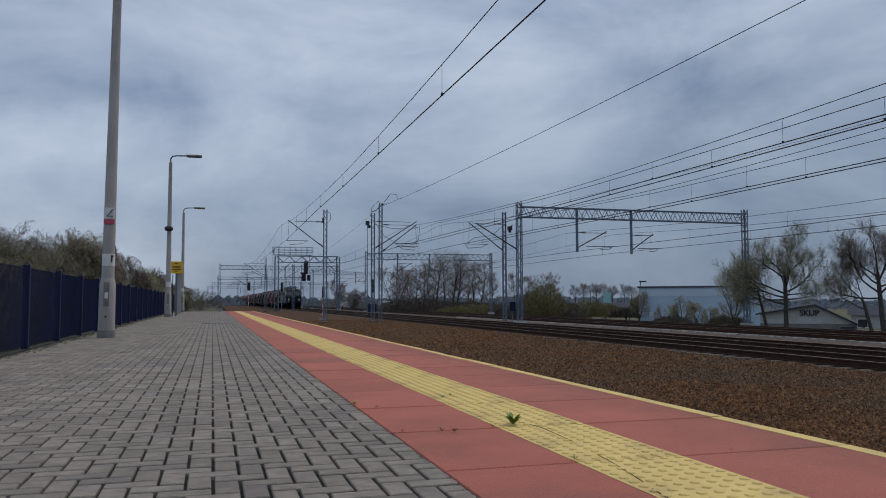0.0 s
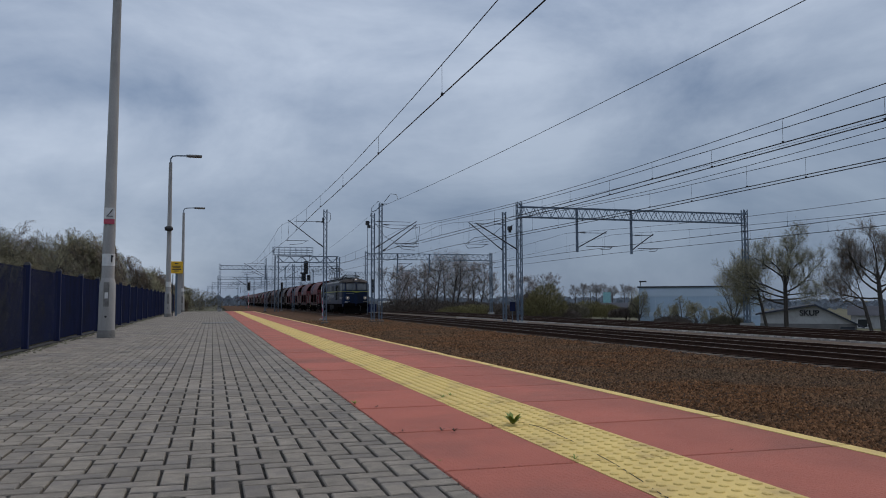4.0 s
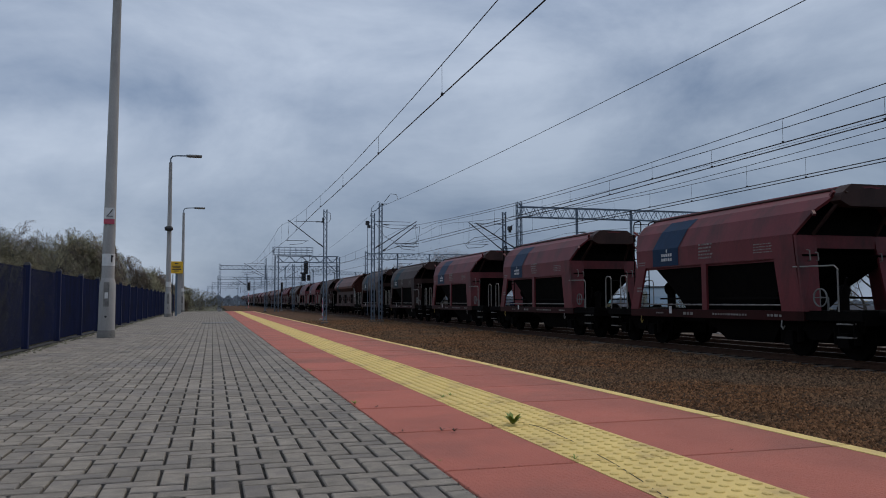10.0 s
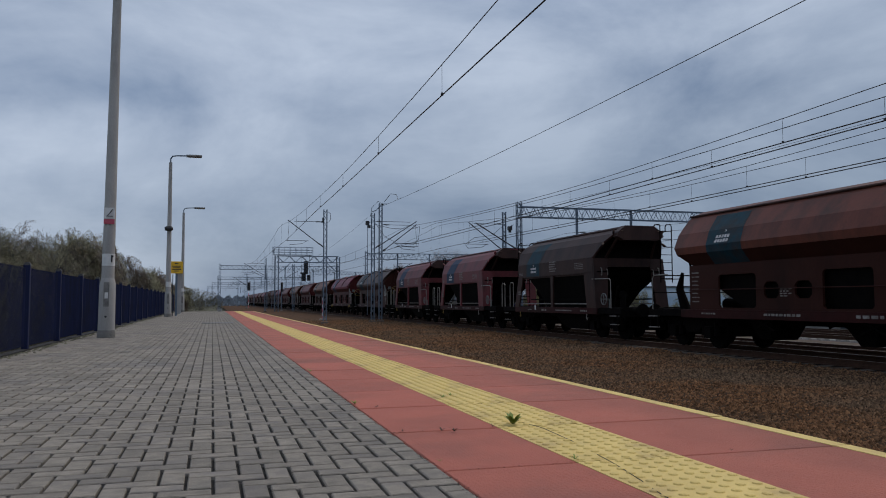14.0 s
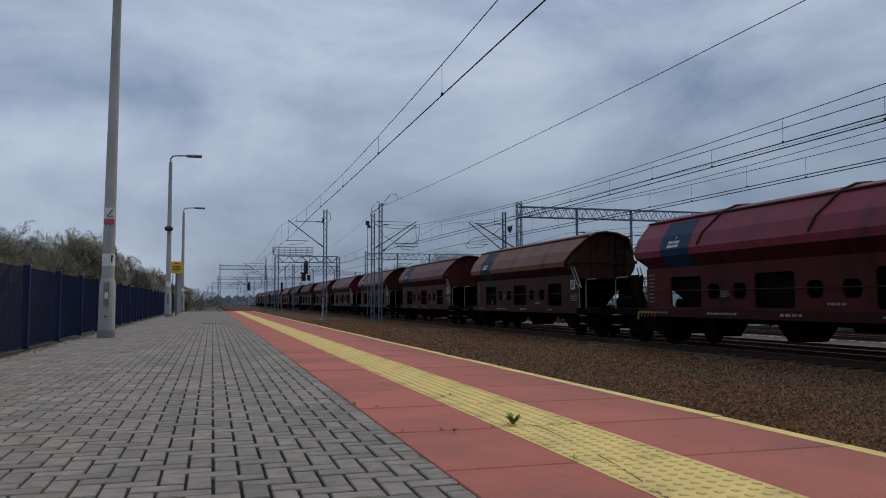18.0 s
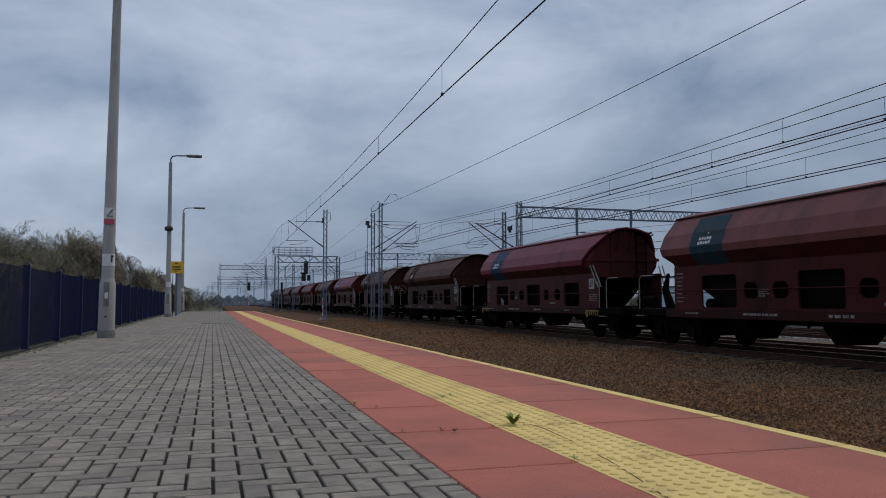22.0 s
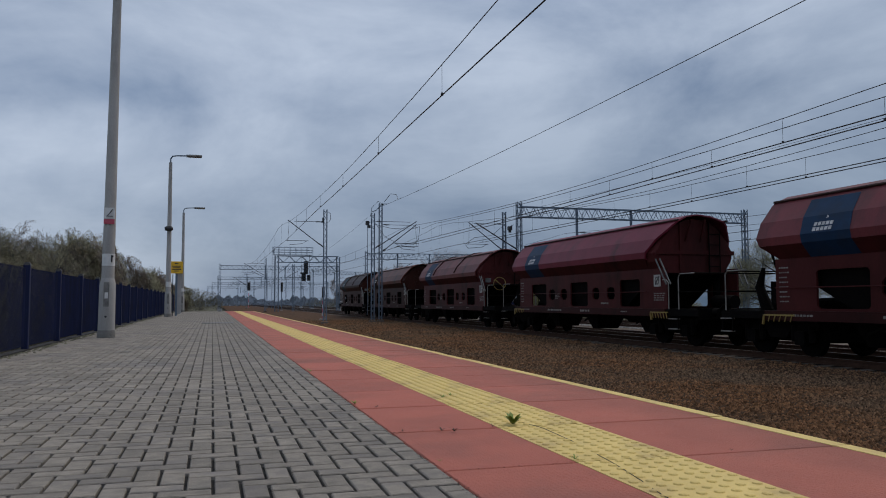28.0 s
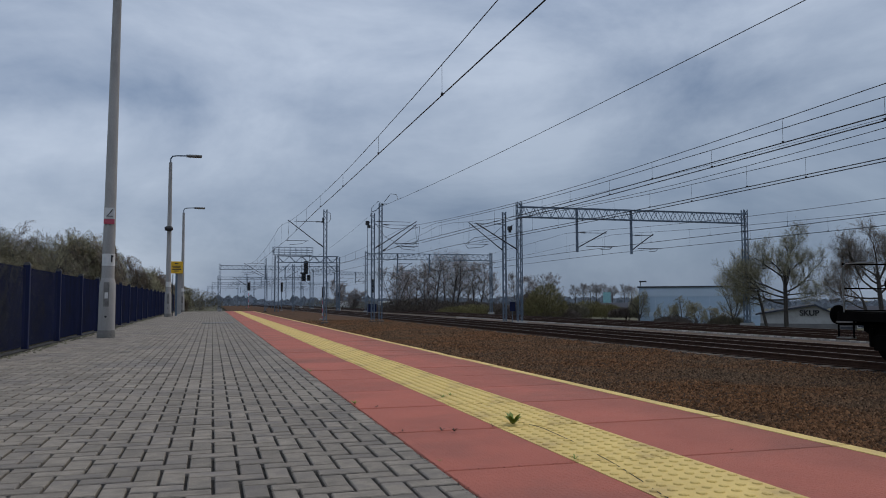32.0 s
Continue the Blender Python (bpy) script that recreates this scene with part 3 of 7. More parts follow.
def buffer_pair(parent, y, d):
    """Two buffers and a coupling hook at the end y, pointing along d."""
    for sx in (-1, 1):
        b = part("buffer", Shape().tube([(sx * 0.875, y, 1.05), (sx * 0.875, y + d * 0.28, 1.05)], 0.12, 12).tube([(sx * 0.875, y + d * 0.28, 1.05), (sx * 0.875, y + d * 0.52, 1.05)], 0.075, 10), GRIME_SHADE, parent)
        part("buffer_head", Shape().disc((sx * 0.875, y + d * 0.55, 1.05), "y", 0.23, 0.06, 18), GRIME_SHADE, b)
    part("coupling", Shape().bar((0, y, 1.02), (0, y + d * 0.35, 1.02), 0.09, 0.14).tube([(0, y + d * 0.3, 1.0), (0, y + d * 0.42, 0.85), (0, y + d * 0.36, 0.6), (0, y + d * 0.3, 0.85)], 0.03, 6), GRIME_SHADE, parent)
    part("brake_hose", Shape().tube([(0.35, y, 0.95), (0.38, y + d * 0.25, 0.9), (0.38, y + d * 0.32, 0.6), (0.36, y + d * 0.2, 0.42)], 0.028, 6), BLACK, parent)


def marks(parent, spots, name="lettering", side=-1, x=1.5, material=None):
    """Small painted bars on a side wall: (y, z, width, height)."""
    s = Shape()
    for y, z, w, h in spots:
        a, b = sorted((side * x, side * (x + 0.004)))
        s.box(a, b, y - w / 2, y + w / 2, z - h / 2, z + h / 2)
    return tagged(part(name, s, material or (FADED if name == "lettering" else MARK), parent), kind="stuff")


def text_rows(y, z, width, rows, h=0.05, gap=0.1, chunk=0.16, seed=1):
    rnd = random.Random(seed)
    out = []
    for r in range(rows):
        c = y + width / 2
        while c > y - width / 2 + 0.05:
            w = rnd.uniform(0.5, 1.2) * chunk
            out.append((c - w / 2, z - r * gap, w, h))
            c -= w + chunk * 0.35
    return out


# -- locomotive --
def nose(z):
    return 0.0 if z < 2.5 else 0.25 * (z - 2.5) / 0.95


def front_y(x, z, inset=0.0):
    ax = min(abs(x), 1.5)
    y = 8.72 - 0.10 * (ax / 0.95) ** 2 if ax < 0.95 else 8.62 - 0.28 * ((ax - 0.95) / 0.4) ** 1.4 if ax < 1.35 else 8.34 - 0.4 * ((ax - 1.35) / 0.15)
    return y - nose(z) - inset


def loco_ring(z, half, inset):
    k = half / 1.5
    xs = [1.5, 1.42, 1.35, 1.2, 0.95, 0.6, 0.25, -0.25, -0.6, -0.95, -1.2, -1.35, -1.42, -1.5]
    fore = [(x * k, -front_y(x, z, inset), z) for x in xs]
    aft = [(-x * k, front_y(x, z, inset), z) for x in xs]
    return fore + aft


def on_nose(x, z, out=0.0, end=-1):
    return Vector((x, end * (front_y(x, z) + out), z))


def nose_patch(x0, x1, z0, z1, out, depth, end):
    """A plate that follows the curved nose."""
    rings = []
    for k in range(9):
        x = x0 + (x1 - x0) * k / 8
        rings.append([on_nose(x, z0, out - depth, end), on_nose(x, z1, out - depth, end), on_nose(x, z1, out, end), on_nose(x, z0, out, end)])
    return Shape().loft(rings)


def locomotive():
    lo = thing("locomotive", "dark blue electric freight locomotive with a lime stripe and grey roof", "locomotive", "train on the near track")
    body = part("body", Shape().loft([loco_ring(1.11, 1.49, 0.02), loco_ring(1.2, 1.5, 0), loco_ring(2.5, 1.5, 0), loco_ring(3.1, 1.485, 0), loco_ring(3.45, 1.45, 0)]), LOCO_BLUE, lo, "dark blue body shell")
    for sx in (-1, 1):
        for e in (-1, 1):
            part("skirt", Shape().prism([(e * 7.45, 1.112), (e * 7.62, 1.0), (e * 7.8, 0.84), (e * 8.3, 0.82), (e * 8.22, 1.112)], "x", *sorted((sx * 1.36, sx * 1.40))), LOCO_BLUE, lo, "blue skirt beside the buffers")
    roof = part("roof", Shape().loft([loco_ring(3.45, 1.455, 0), loco_ring(3.58, 1.36, 0.22), loco_ring(3.72, 1.05, 0.75), loco_ring(3.82, 0.6, 1.3), loco_ring(3.85, 0.2, 1.6)]), LOCO_GREY, lo, "grey roof with dirt", smooth=False)
    for y in (-4.6, -0.9, 2.8, 6.2):
        part("roof_seam", Shape().tube([(-1.455, y, 3.47), (-1.36, y, 3.615), (-1.05, y, 3.775), (-0.6, y, 3.875), (0.6, y, 3.875), (1.05, y, 3.775), (1.36, y, 3.615), (1.455, y, 3.47)], 0.02, 5), LOCO_GREY, roof)
    part("gutter", Shape().bar((-1.46, -7.6, 3.45), (-1.46, 7.6, 3.45), 0.04), DARKSTEEL, roof)
    # stripe round the body
    for sx in (-1, 1):
        a, b = sorted((sx * 1.5, sx * 1.528))
        part("stripe", Shape().box(a, b, -7.95, 7.95, 2.44, 2.54), LIME, body, "lime stripe")
    for end in (-1, 1):
        pts = [-1.5, -1.42, -1.35, -1.2, -0.95, -0.6, -0.3, 0, 0.3, 0.6, 0.95, 1.2, 1.35, 1.42, 1.5]
        s = Shape()
        dip = lambda x: 0.10 * max(0, 1 - abs(x) / 0.6)
        for p, q in zip(pts, pts[1:]):
            s.add([on_nose(p, 2.44 - dip(p), 0.006, end), on_nose(q, 2.44 - dip(q), 0.006, end), on_nose(q, 2.5, 0.006, end), on_nose(p, 2.5, 0.006, end)], [(0, 1, 2, 3)])
        part("stripe", s, LIME, body, "lime stripe")
        # windscreens
        for x0, x1 in ((-1.07, -0.09), (0.09, 1.07)):
            fr = part("windscreen", nose_patch(x0 - 0.04, x1 + 0.04, 2.62, 3.37, 0.008, 0.05, end), BLACK, lo)
            part("pane", nose_patch(x0 + 0.02, x1 - 0.02, 2.68, 3.31, 0.03, 0.04, end), PANE, fr, "windscreen glass reflecting the sky")
            part("wiper", Shape().tube([on_nose((x0 + x1) / 2 + 0.3, 3.36, 0.06, end), on_nose((x0 + x1) / 2 + 0.1, 2.85, 0.07, end)], 0.012, 5), BLACK, fr)
        # lamps
        for x in (-0.95, 0.95):
            y = end * (front_y(x, 1.8) + 0.02)
            h = part("headlamp", Shape().disc((x, y, 1.78), "y", 0.215, 0.14, 24, 0.17), LOUVRE, lo, "round headlamp in a grey ring")
            part("lens", Shape().disc((x, y + end * 0.02, 1.78), "y", 0.175, 0.06, 20), LENS, h)
            part("bulb", Shape().disc((x + 0.01, y + end * 0.055, 1.77), "y", 0.05, 0.03, 14), LAMP if end < 0 else LENS, h, "lit bulb")
        h = part("roof_headlamp", Shape().tube([(0, end * 6.5, 3.72), (0, end * 7.4, 3.75), (0, end * 8.3, 3.76)], [0.16, 0.23, 0.25], 18), HOOD, lo, "big round headlamp on the roof")
        part("lens", Shape().disc((0, end * 8.31, 3.76), "y", 0.21, 0.06, 20), LENS, h)
        part("bulb", Shape().disc((0, end * 8.35, 3.74), "y", 0.05, 0.03, 14), LAMP if end < 0 else LENS, h)
        part("bumper_beam", Shape().box(-1.35, 1.35, min(end * 8.35, end * 8.72), max(end * 8.35, end * 8.72), 0.78, 1.2), GRIME_SHADE, lo, bevel=0.03)
        buffer_pair(lo, end * 8.7, end)
        part("snow_plough", Shape().prism([(end * 8.5, 0.14), (end * 8.9, 0.12), (end * 8.62, 0.78), (end * 8.5, 0.78)], "x", -1.3, 1.3), GRIME_SHADE, lo)
        for x in (-1.25, 1.25):
            part("handrail", Shape().tube([on_nose(x * 0.96, 1.35, 0.0, end), on_nose(x * 0.96, 1.38, 0.08, end), on_nose(x * 0.6, 1.38, 0.08, end), on_nose(x * 0.6, 1.35, 0, end)], 0.016, 6), HANDRAIL, lo)
            part("step", Shape().box(x - 0.2, x + 0.2, end * 8.6 - 0.14, end * 8.6 + 0.14, 0.42, 0.46), GRIME_SHADE, lo)
    # plate under the lamps and number bars on the nose
    s = Shape()
    for k, x in enumerate((-1.12, -1.0, -0.88, -0.76, -0.62, -0.5, -0.38)):
        s.box(x, x + 0.08, -8.745, -8.66, 2.2, 2.3)
    tagged(part("number_bars", s, LOUVRE, body), kind="stuff")
    part("plate", Shape().box(-1.22, -0.98, -8.66, -8.5, 1.28, 1.36), MARK, body)
    # sides
    for sx in (-1, 1):
        def plate(name, y0, y1, z0, z1, material, x=1.5, t=0.012, label="", parent=body):
            a, b = sorted((sx * (x - 0.02), sx * (x + t)))
            return part(name, Shape().box(a, b, y0, y1, z0, z1), material, parent, label)
        for y0, y1, open_door in ((-5.86, -5.14, False), (6.42, 7.02, True)):
            y0, y1 = (y0, y1) if sx < 0 else (-y1, -y0)
            d = plate("door", y0, y1, 1.33, 3.28, DARK_INSIDE if open_door else LOCO_BLUE, label="open doorway, dark inside" if open_door else "blue cab door", parent=lo)
            if open_door:
                part("door_leaf", Shape().box(*sorted((sx * 1.512, sx * 1.522)), y0, y0 + 0.13, 1.36, 3.25), LOCO_BLUE, d, "edge of the open door leaf")
            else:
                plate("door_window", y0 + 0.14, y1 - 0.14, 2.62, 3.14, GLASS, t=0.02, parent=d)
            for y in (y0 - 0.05, y1 + 0.06):
                part("grab_rail", Shape().tube([(sx * 1.5, y, 1.5), (sx * 1.57, y, 1.53), (sx * 1.57, y, 3.2), (sx * 1.49, y, 3.24)], 0.018, 6), HANDRAIL, lo, "pale grab rail")
            part("door_step", Shape().box(-0.12 + sx * 1.45, 0.12 + sx * 1.45, y0 + 0.1, y1 - 0.1, 0.55, 0.59), GRIME_SHADE, lo)
        for y0, y1 in ((-4.9, -3.62), (4.8, 6.32)):
            y0, y1 = (y0, y1) if sx < 0 else (-y1, -y0)
            g = plate("air_grille", y0, y1, 1.55, 3.2, DARK_INSIDE, label="dark louvred air grille", parent=lo)
            for k in range(10):
                plate("slat", y0 + 0.04, y1 - 0.04, 1.62 + k * 0.16, 1.68 + k * 0.16, GRIME_SHADE, t=0.024, parent=g)
        for z0, z1 in ((2.68, 2.96), (3.04, 3.22)):
            y0, y1 = (0.28, 1.02) if sx < 0 else (-1.02, -0.28)
            plate("louvre", y0, y1, z0, z1, LOUVRE, t=0.02, label="pale grey louvre panel")
        for y0, y1 in ((3.3, 3.5), (-2.2, -1.95), (-1.2, -0.95)):
            plate("side_panel", *((y0, y1) if sx < 0 else (-y1, -y0)), 2.62, 3.18, LOCO_SKIRT)
        plate("cab_side_window", -7.86, -7.33, 2.67, 3.30, GLASS, x=1.492, t=0.014)
        for e in (-1, 1):
            part("quarter_window", nose_patch(sx * 1.42, sx * 1.19, 2.68, 3.31, 0.012, 0.03, e), PANE, body)
        plate("cab_side_window", 7.3, 7.85, 2.66, 3.26, PANE, x=1.488, t=0.012)
        # emblem and wordmark as plain shapes
        f = 1 if sx < 0 else -1
        s = Shape()
        a, b = sorted((sx * 1.5, sx * 1.508))
        for g in (-1, 1):
            arc = [(2.55 + f * g * 0.44 * math.cos(t), 1.98 + g * 0.4 * math.sin(t)) for t in [0.25 + 2.2 * i / 8 for i in range(9)]]
            inner = [(2.55 + f * g * 0.2 * math.cos(t) + 0.03 * g, 1.98 + g * 0.17 * math.sin(t)) for t in [0.25 + 2.2 * i / 8 for i in range(8, -1, -1)]]
            s.prism(arc + inner, "x", a, b)
        part("emblem", s, MARK, body, "white emblem of two curved shapes")
        spots, y = [], 1.42
        for k, (w, h) in enumerate(((0.34, 0.44), (0.36, 0.44), (0.34, 0.44), (0.38, 0.34), (0.36, 0.34), (0.26, 0.34), (0.38, 0.42), (0.38, 0.34))):
            spots.append((f * (y - w / 2), 1.86 + h / 2 - (0.08 if k == 6 else 0), w * 0.5, h * 0.95))
            y -= w + 0.08 + (0.12 if k == 2 else 0)
        w = marks(body, spots, "wordmark", sx)
        w["label"] = "white wordmark drawn as plain blocks"
        marks(body, text_rows(f * 0.55, 1.72, 1.9, 1, 0.09, chunk=0.13, seed=3), "lettering", sx, material=LOUVRE)
        marks(body, text_rows(f * 0.95, 1.54, 1.1, 2, 0.1, 0.14, 0.1, 4), "lettering", sx)
        marks(body, [(f * (-6.62 - k * 0.2), 1.74, 0.085, 0.23) for k in range(8) if k != 4] + [(f * -7.42, 1.74, 0.1, 0.05)], "number_bars", sx, material=MARK)
    # darker hood over the cabs, apron under the lamps
    for end in (-1, 1):
        hs = [(-1.49, 3.40), (-1.49, 3.50), (-1.40, 3.655), (-1.09, 3.80), (-0.62, 3.90), (0.62, 3.90), (1.09, 3.80), (1.40, 3.655), (1.49, 3.50), (1.49, 3.40)]
        part("cab_hood", Shape().loft([[(x, end * 6.0, z) for x, z in hs], [(x, end * 7.2, z) for x, z in hs], [(x * 0.97, end * 7.75, 3.43 + (z - 3.43) * 0.8) for x, z in hs], [(x * 0.86, end * 8.2, 3.43 + (z - 3.43) * 0.5) for x, z in hs],
                                       [(x * 0.7, end * 8.46, 3.42 + (z - 3.42) * 0.22) for x, z in hs]]), HOOD, lo, "dark grey hood over the cab")
        for x in (-0.36, 0.36):
            part("marker_lamp", Shape().tube([(x, end * 8.1, 3.6), (x, end * 8.36, 3.58)], 0.075, 12), HOOD, lo)
        part("apron", nose_patch(-1.36, 1.36, 0.86, 1.32, 0.004, 0.05, end), LOCO_BLUE, lo)
    # under the floor
    for y in (-5.0, 6.05):
        bogie(lo, y, (-1.75, 0.0, 1.75), 0.62, 1.0)
    part("battery_box", Shape().box(-1.42, -0.7, 0.1, 1.6, 0.42, 0.98), LOCO_SKIRT, lo, bevel=0.02)
    part("battery_box", Shape().box(0.7, 1.42, -1.6, -0.1, 0.42, 0.98), LOCO_SKIRT, lo, bevel=0.02)
    part("equipment_box", Shape().box(-1.40, -0.75, -1.5, -0.2, 0.55, 0.98), LOCO_SKIRT, lo, bevel=0.02)
    part("air_tank", Shape().tube([(-1.05, 1.8, 0.72), (-1.05, 2.7, 0.72)], 0.2, 14), GRIME_SHADE, lo)
    part("underframe", Shape().box(-1.2, 1.2, -8.3, 8.3, 0.8, 1.05).box(-0.65, 0.65, -8.2, 8.2, 0.2, 0.82), GRIME_SHADE, lo)
    # roof gear
    for y, up in ((6.4, 1.0), (-4.9, 0.0)):
        p = part("pantograph", Shape().box(-0.75, 0.75, y - 0.75, y - 0.67, 3.98, 4.05).box(-0.75, 0.75, y + 0.67, y + 0.75, 3.98, 4.05).box(-0.75, -0.68, y - 0.75, y + 0.75, 3.98, 4.05).box(0.68, 0.75, y - 0.75, y + 0.75, 3.98, 4.05), DARKSTEEL, lo, "raised diamond pantograph" if up else "folded pantograph")
        for sx in (-0.7, 0.7):
            for sy in (-0.7, 0.7):
                part("insulator", insulator(Shape(), (sx, y + sy, 3.74), (sx, y + sy, 3.99), 0.08, 4), GALV, p)
        kz, hz, ky = (4.36, 5.5, 1.3) if up else (4.16, 4.32, 1.45)
        for sx in (-1, 1):
            for sy in (-1, 1):
                part("lower_arm", Shape().tube([(sx * 0.55, y + sy * 0.3, 4.08), (sx * 0.72, y + sy * ky, kz)], 0.04, 6), DARKSTEEL, p)
                part("upper_arm", Shape().tube([(sx * 0.72, y + sy * ky, kz), (sx * 0.4, y + sy * (0.45 if up else 0.18), hz)], 0.026, 6), DARKSTEEL, p)
        for sy in (-1, 1):
            part("cross_tube", Shape().tube([(-0.72, y + sy * ky, kz), (0.72, y + sy * ky, kz)], 0.03, 6), DARKSTEEL, p)
            part("collector", Shape().tube([(-0.95, y + sy * 0.42, hz - 0.16), (-0.6, y + sy * 0.42, hz + 0.04), (0.6, y + sy * 0.42, hz + 0.04), (0.95, y + sy * 0.42, hz - 0.16)], 0.03, 6), DARKSTEEL, p)
    part("roof_conductor", Shape().tube([(-0.3, -4.0, 4.22), (-0.3, 5.5, 4.22)], 0.025, 6), DARKSTEEL, roof)
    part("roof_rail", Shape().tube([(-0.9, -3.4, 4.02), (-0.9, 5.6, 4.02)], 0.02, 6), DARKSTEEL, roof)
    for y in (-3.2, -1.6, 0.0, 1.6, 3.2, 4.6):
        part("insulator", insulator(Shape(), (-0.3, y, 3.86), (-0.3, y, 4.2), 0.07, 4), GALV, roof)
    for y, w, h in ((-2.6, 0.5, 0.25), (-1.2, 0.35, 0.34), (-0.3, 0.6, 0.2), (1.0, 0.4, 0.3)):
        part("roof_box", Shape().box(-0.5, 0.6, y - w / 2, y + w / 2, 3.84, 3.86 + h * 0.7), HOOD, roof, bevel=0.03)
    for y, z, r in ((-3.4, 4.02, 0.09), (-2.0, 4.0, 0.07), (0.5, 4.02, 0.1), (1.9, 4.0, 0.07), (3.9, 4.02, 0.08)):
        part("roof_gear", Shape().tube([(-0.75, y - 0.25, z), (-0.75, y + 0.25, z)], r, 8).bar((-0.75, y, 3.8), (-0.75, y, z), 0.06), DARKSTEEL, roof)
    part("cable_duct", Shape().tube([(-0.6, -4.0, 3.98), (-0.62, -1.0, 4.06), (-0.58, 2.0, 4.0), (-0.6, 5.2, 4.05)], 0.03, 6), DARKSTEEL, roof)
    part("horn", Shape().tube([(-0.5, -7.4, 3.9), (-0.5, -7.9, 3.93)], [0.04, 0.09], 10), DARKSTEEL, roof)
    part("whistle_pipe", Shape().tube([(0.45, -6.2, 3.95), (0.45, -7.5, 3.92)], 0.05, 8), DARKSTEEL, roof)
    # the rear cab is as long as the fore one
    for o in lo.children_recursive:
        if not any(k in (o.name + o.parent.name) for k in ("pantograph", "bogie", "wheel", "axle", "roof_seam")):
            for v in o.data.vertices:
                if v.co.y > 7.1:
                    v.co.y += 1.12
    return lo


# -- wagons --
def hoop(x, y0, y1, z0, z1, r=0.022):
    c = 0.08 * (1 if y1 > y0 else -1)
    return Shape().tube([(x, y0, z0), (x, y0, z1 - 0.08), (x, y0 + c, z1), (x, y1 - c, z1), (x, y1, z1 - 0.08), (x, y1, z0)], r, 6)


def underside(w, half, bogies, axle, shift):
    """Sills, beams, buffers and bogies; the frame's middle lies shift behind the body's origin."""
    y0, y1 = shift - half + 0.55, shift + half - 0.55
    wall_end = -1.95 if half < 7 else -5.1
    for sx in (-1, 1):
        a, b = sorted((sx * 1.46, sx * 1.34))
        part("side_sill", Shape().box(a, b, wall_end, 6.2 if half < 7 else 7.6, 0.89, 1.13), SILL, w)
        part("end_sill", Shape().box(*sorted((sx * 1.42, sx * 1.32)), y0, wall_end, 0.92, 1.10), GRIME_SHADE, w)
        part("end_sill", Shape().box(*sorted((sx * 1.42, sx * 1.32)), 6.2 if half < 7 else 7.6, y1, 0.92, 1.10), GRIME_SHADE, w)
    part("centre_beam", Shape().box(-0.25, 0.25, y0, y1, 0.72, 1.1), GRIME_SHADE, w)
    for y, e in ((y0 + 0.07, -1), (y1 - 0.07, 1)):
        part("headstock", Shape().box(-1.35, 1.35, y - 0.08, y + 0.08, 0.82, 1.16), GRIME_SHADE, w)
        buffer_pair(w, y + e * 0.07, e)
    for y in bogies:
        bogie(w, y, (-axle / 2, axle / 2), 0.46, 0.86)
        part("underfloor", Shape().box(-0.6, 0.6, y - 1.3, y + 1.3, 0.34, 0.9), GRIME_SHADE, w, "dark brake gear under the floor")
    part("brake_cylinder", Shape().tube([(0.4, -0.9, 0.72), (0.4, 0.3, 0.72)], 0.15, 10), GRIME_SHADE, w)


def steps(w, x, y, zs, m=None):
    for z in zs:
        part("step", Shape().box(min(x, x * 0.9), max(x, x * 0.9), y - 0.22, y + 0.22, z - 0.015, z + 0.015), m or HANDRAIL, w)
    for o in (-0.22, 0.22):
        part("step_hanger", Shape().bar((x * 0.95, y + o, 1.05), (x * 0.95, y + o, min(zs)), 0.03), GRIME_SHADE, w)


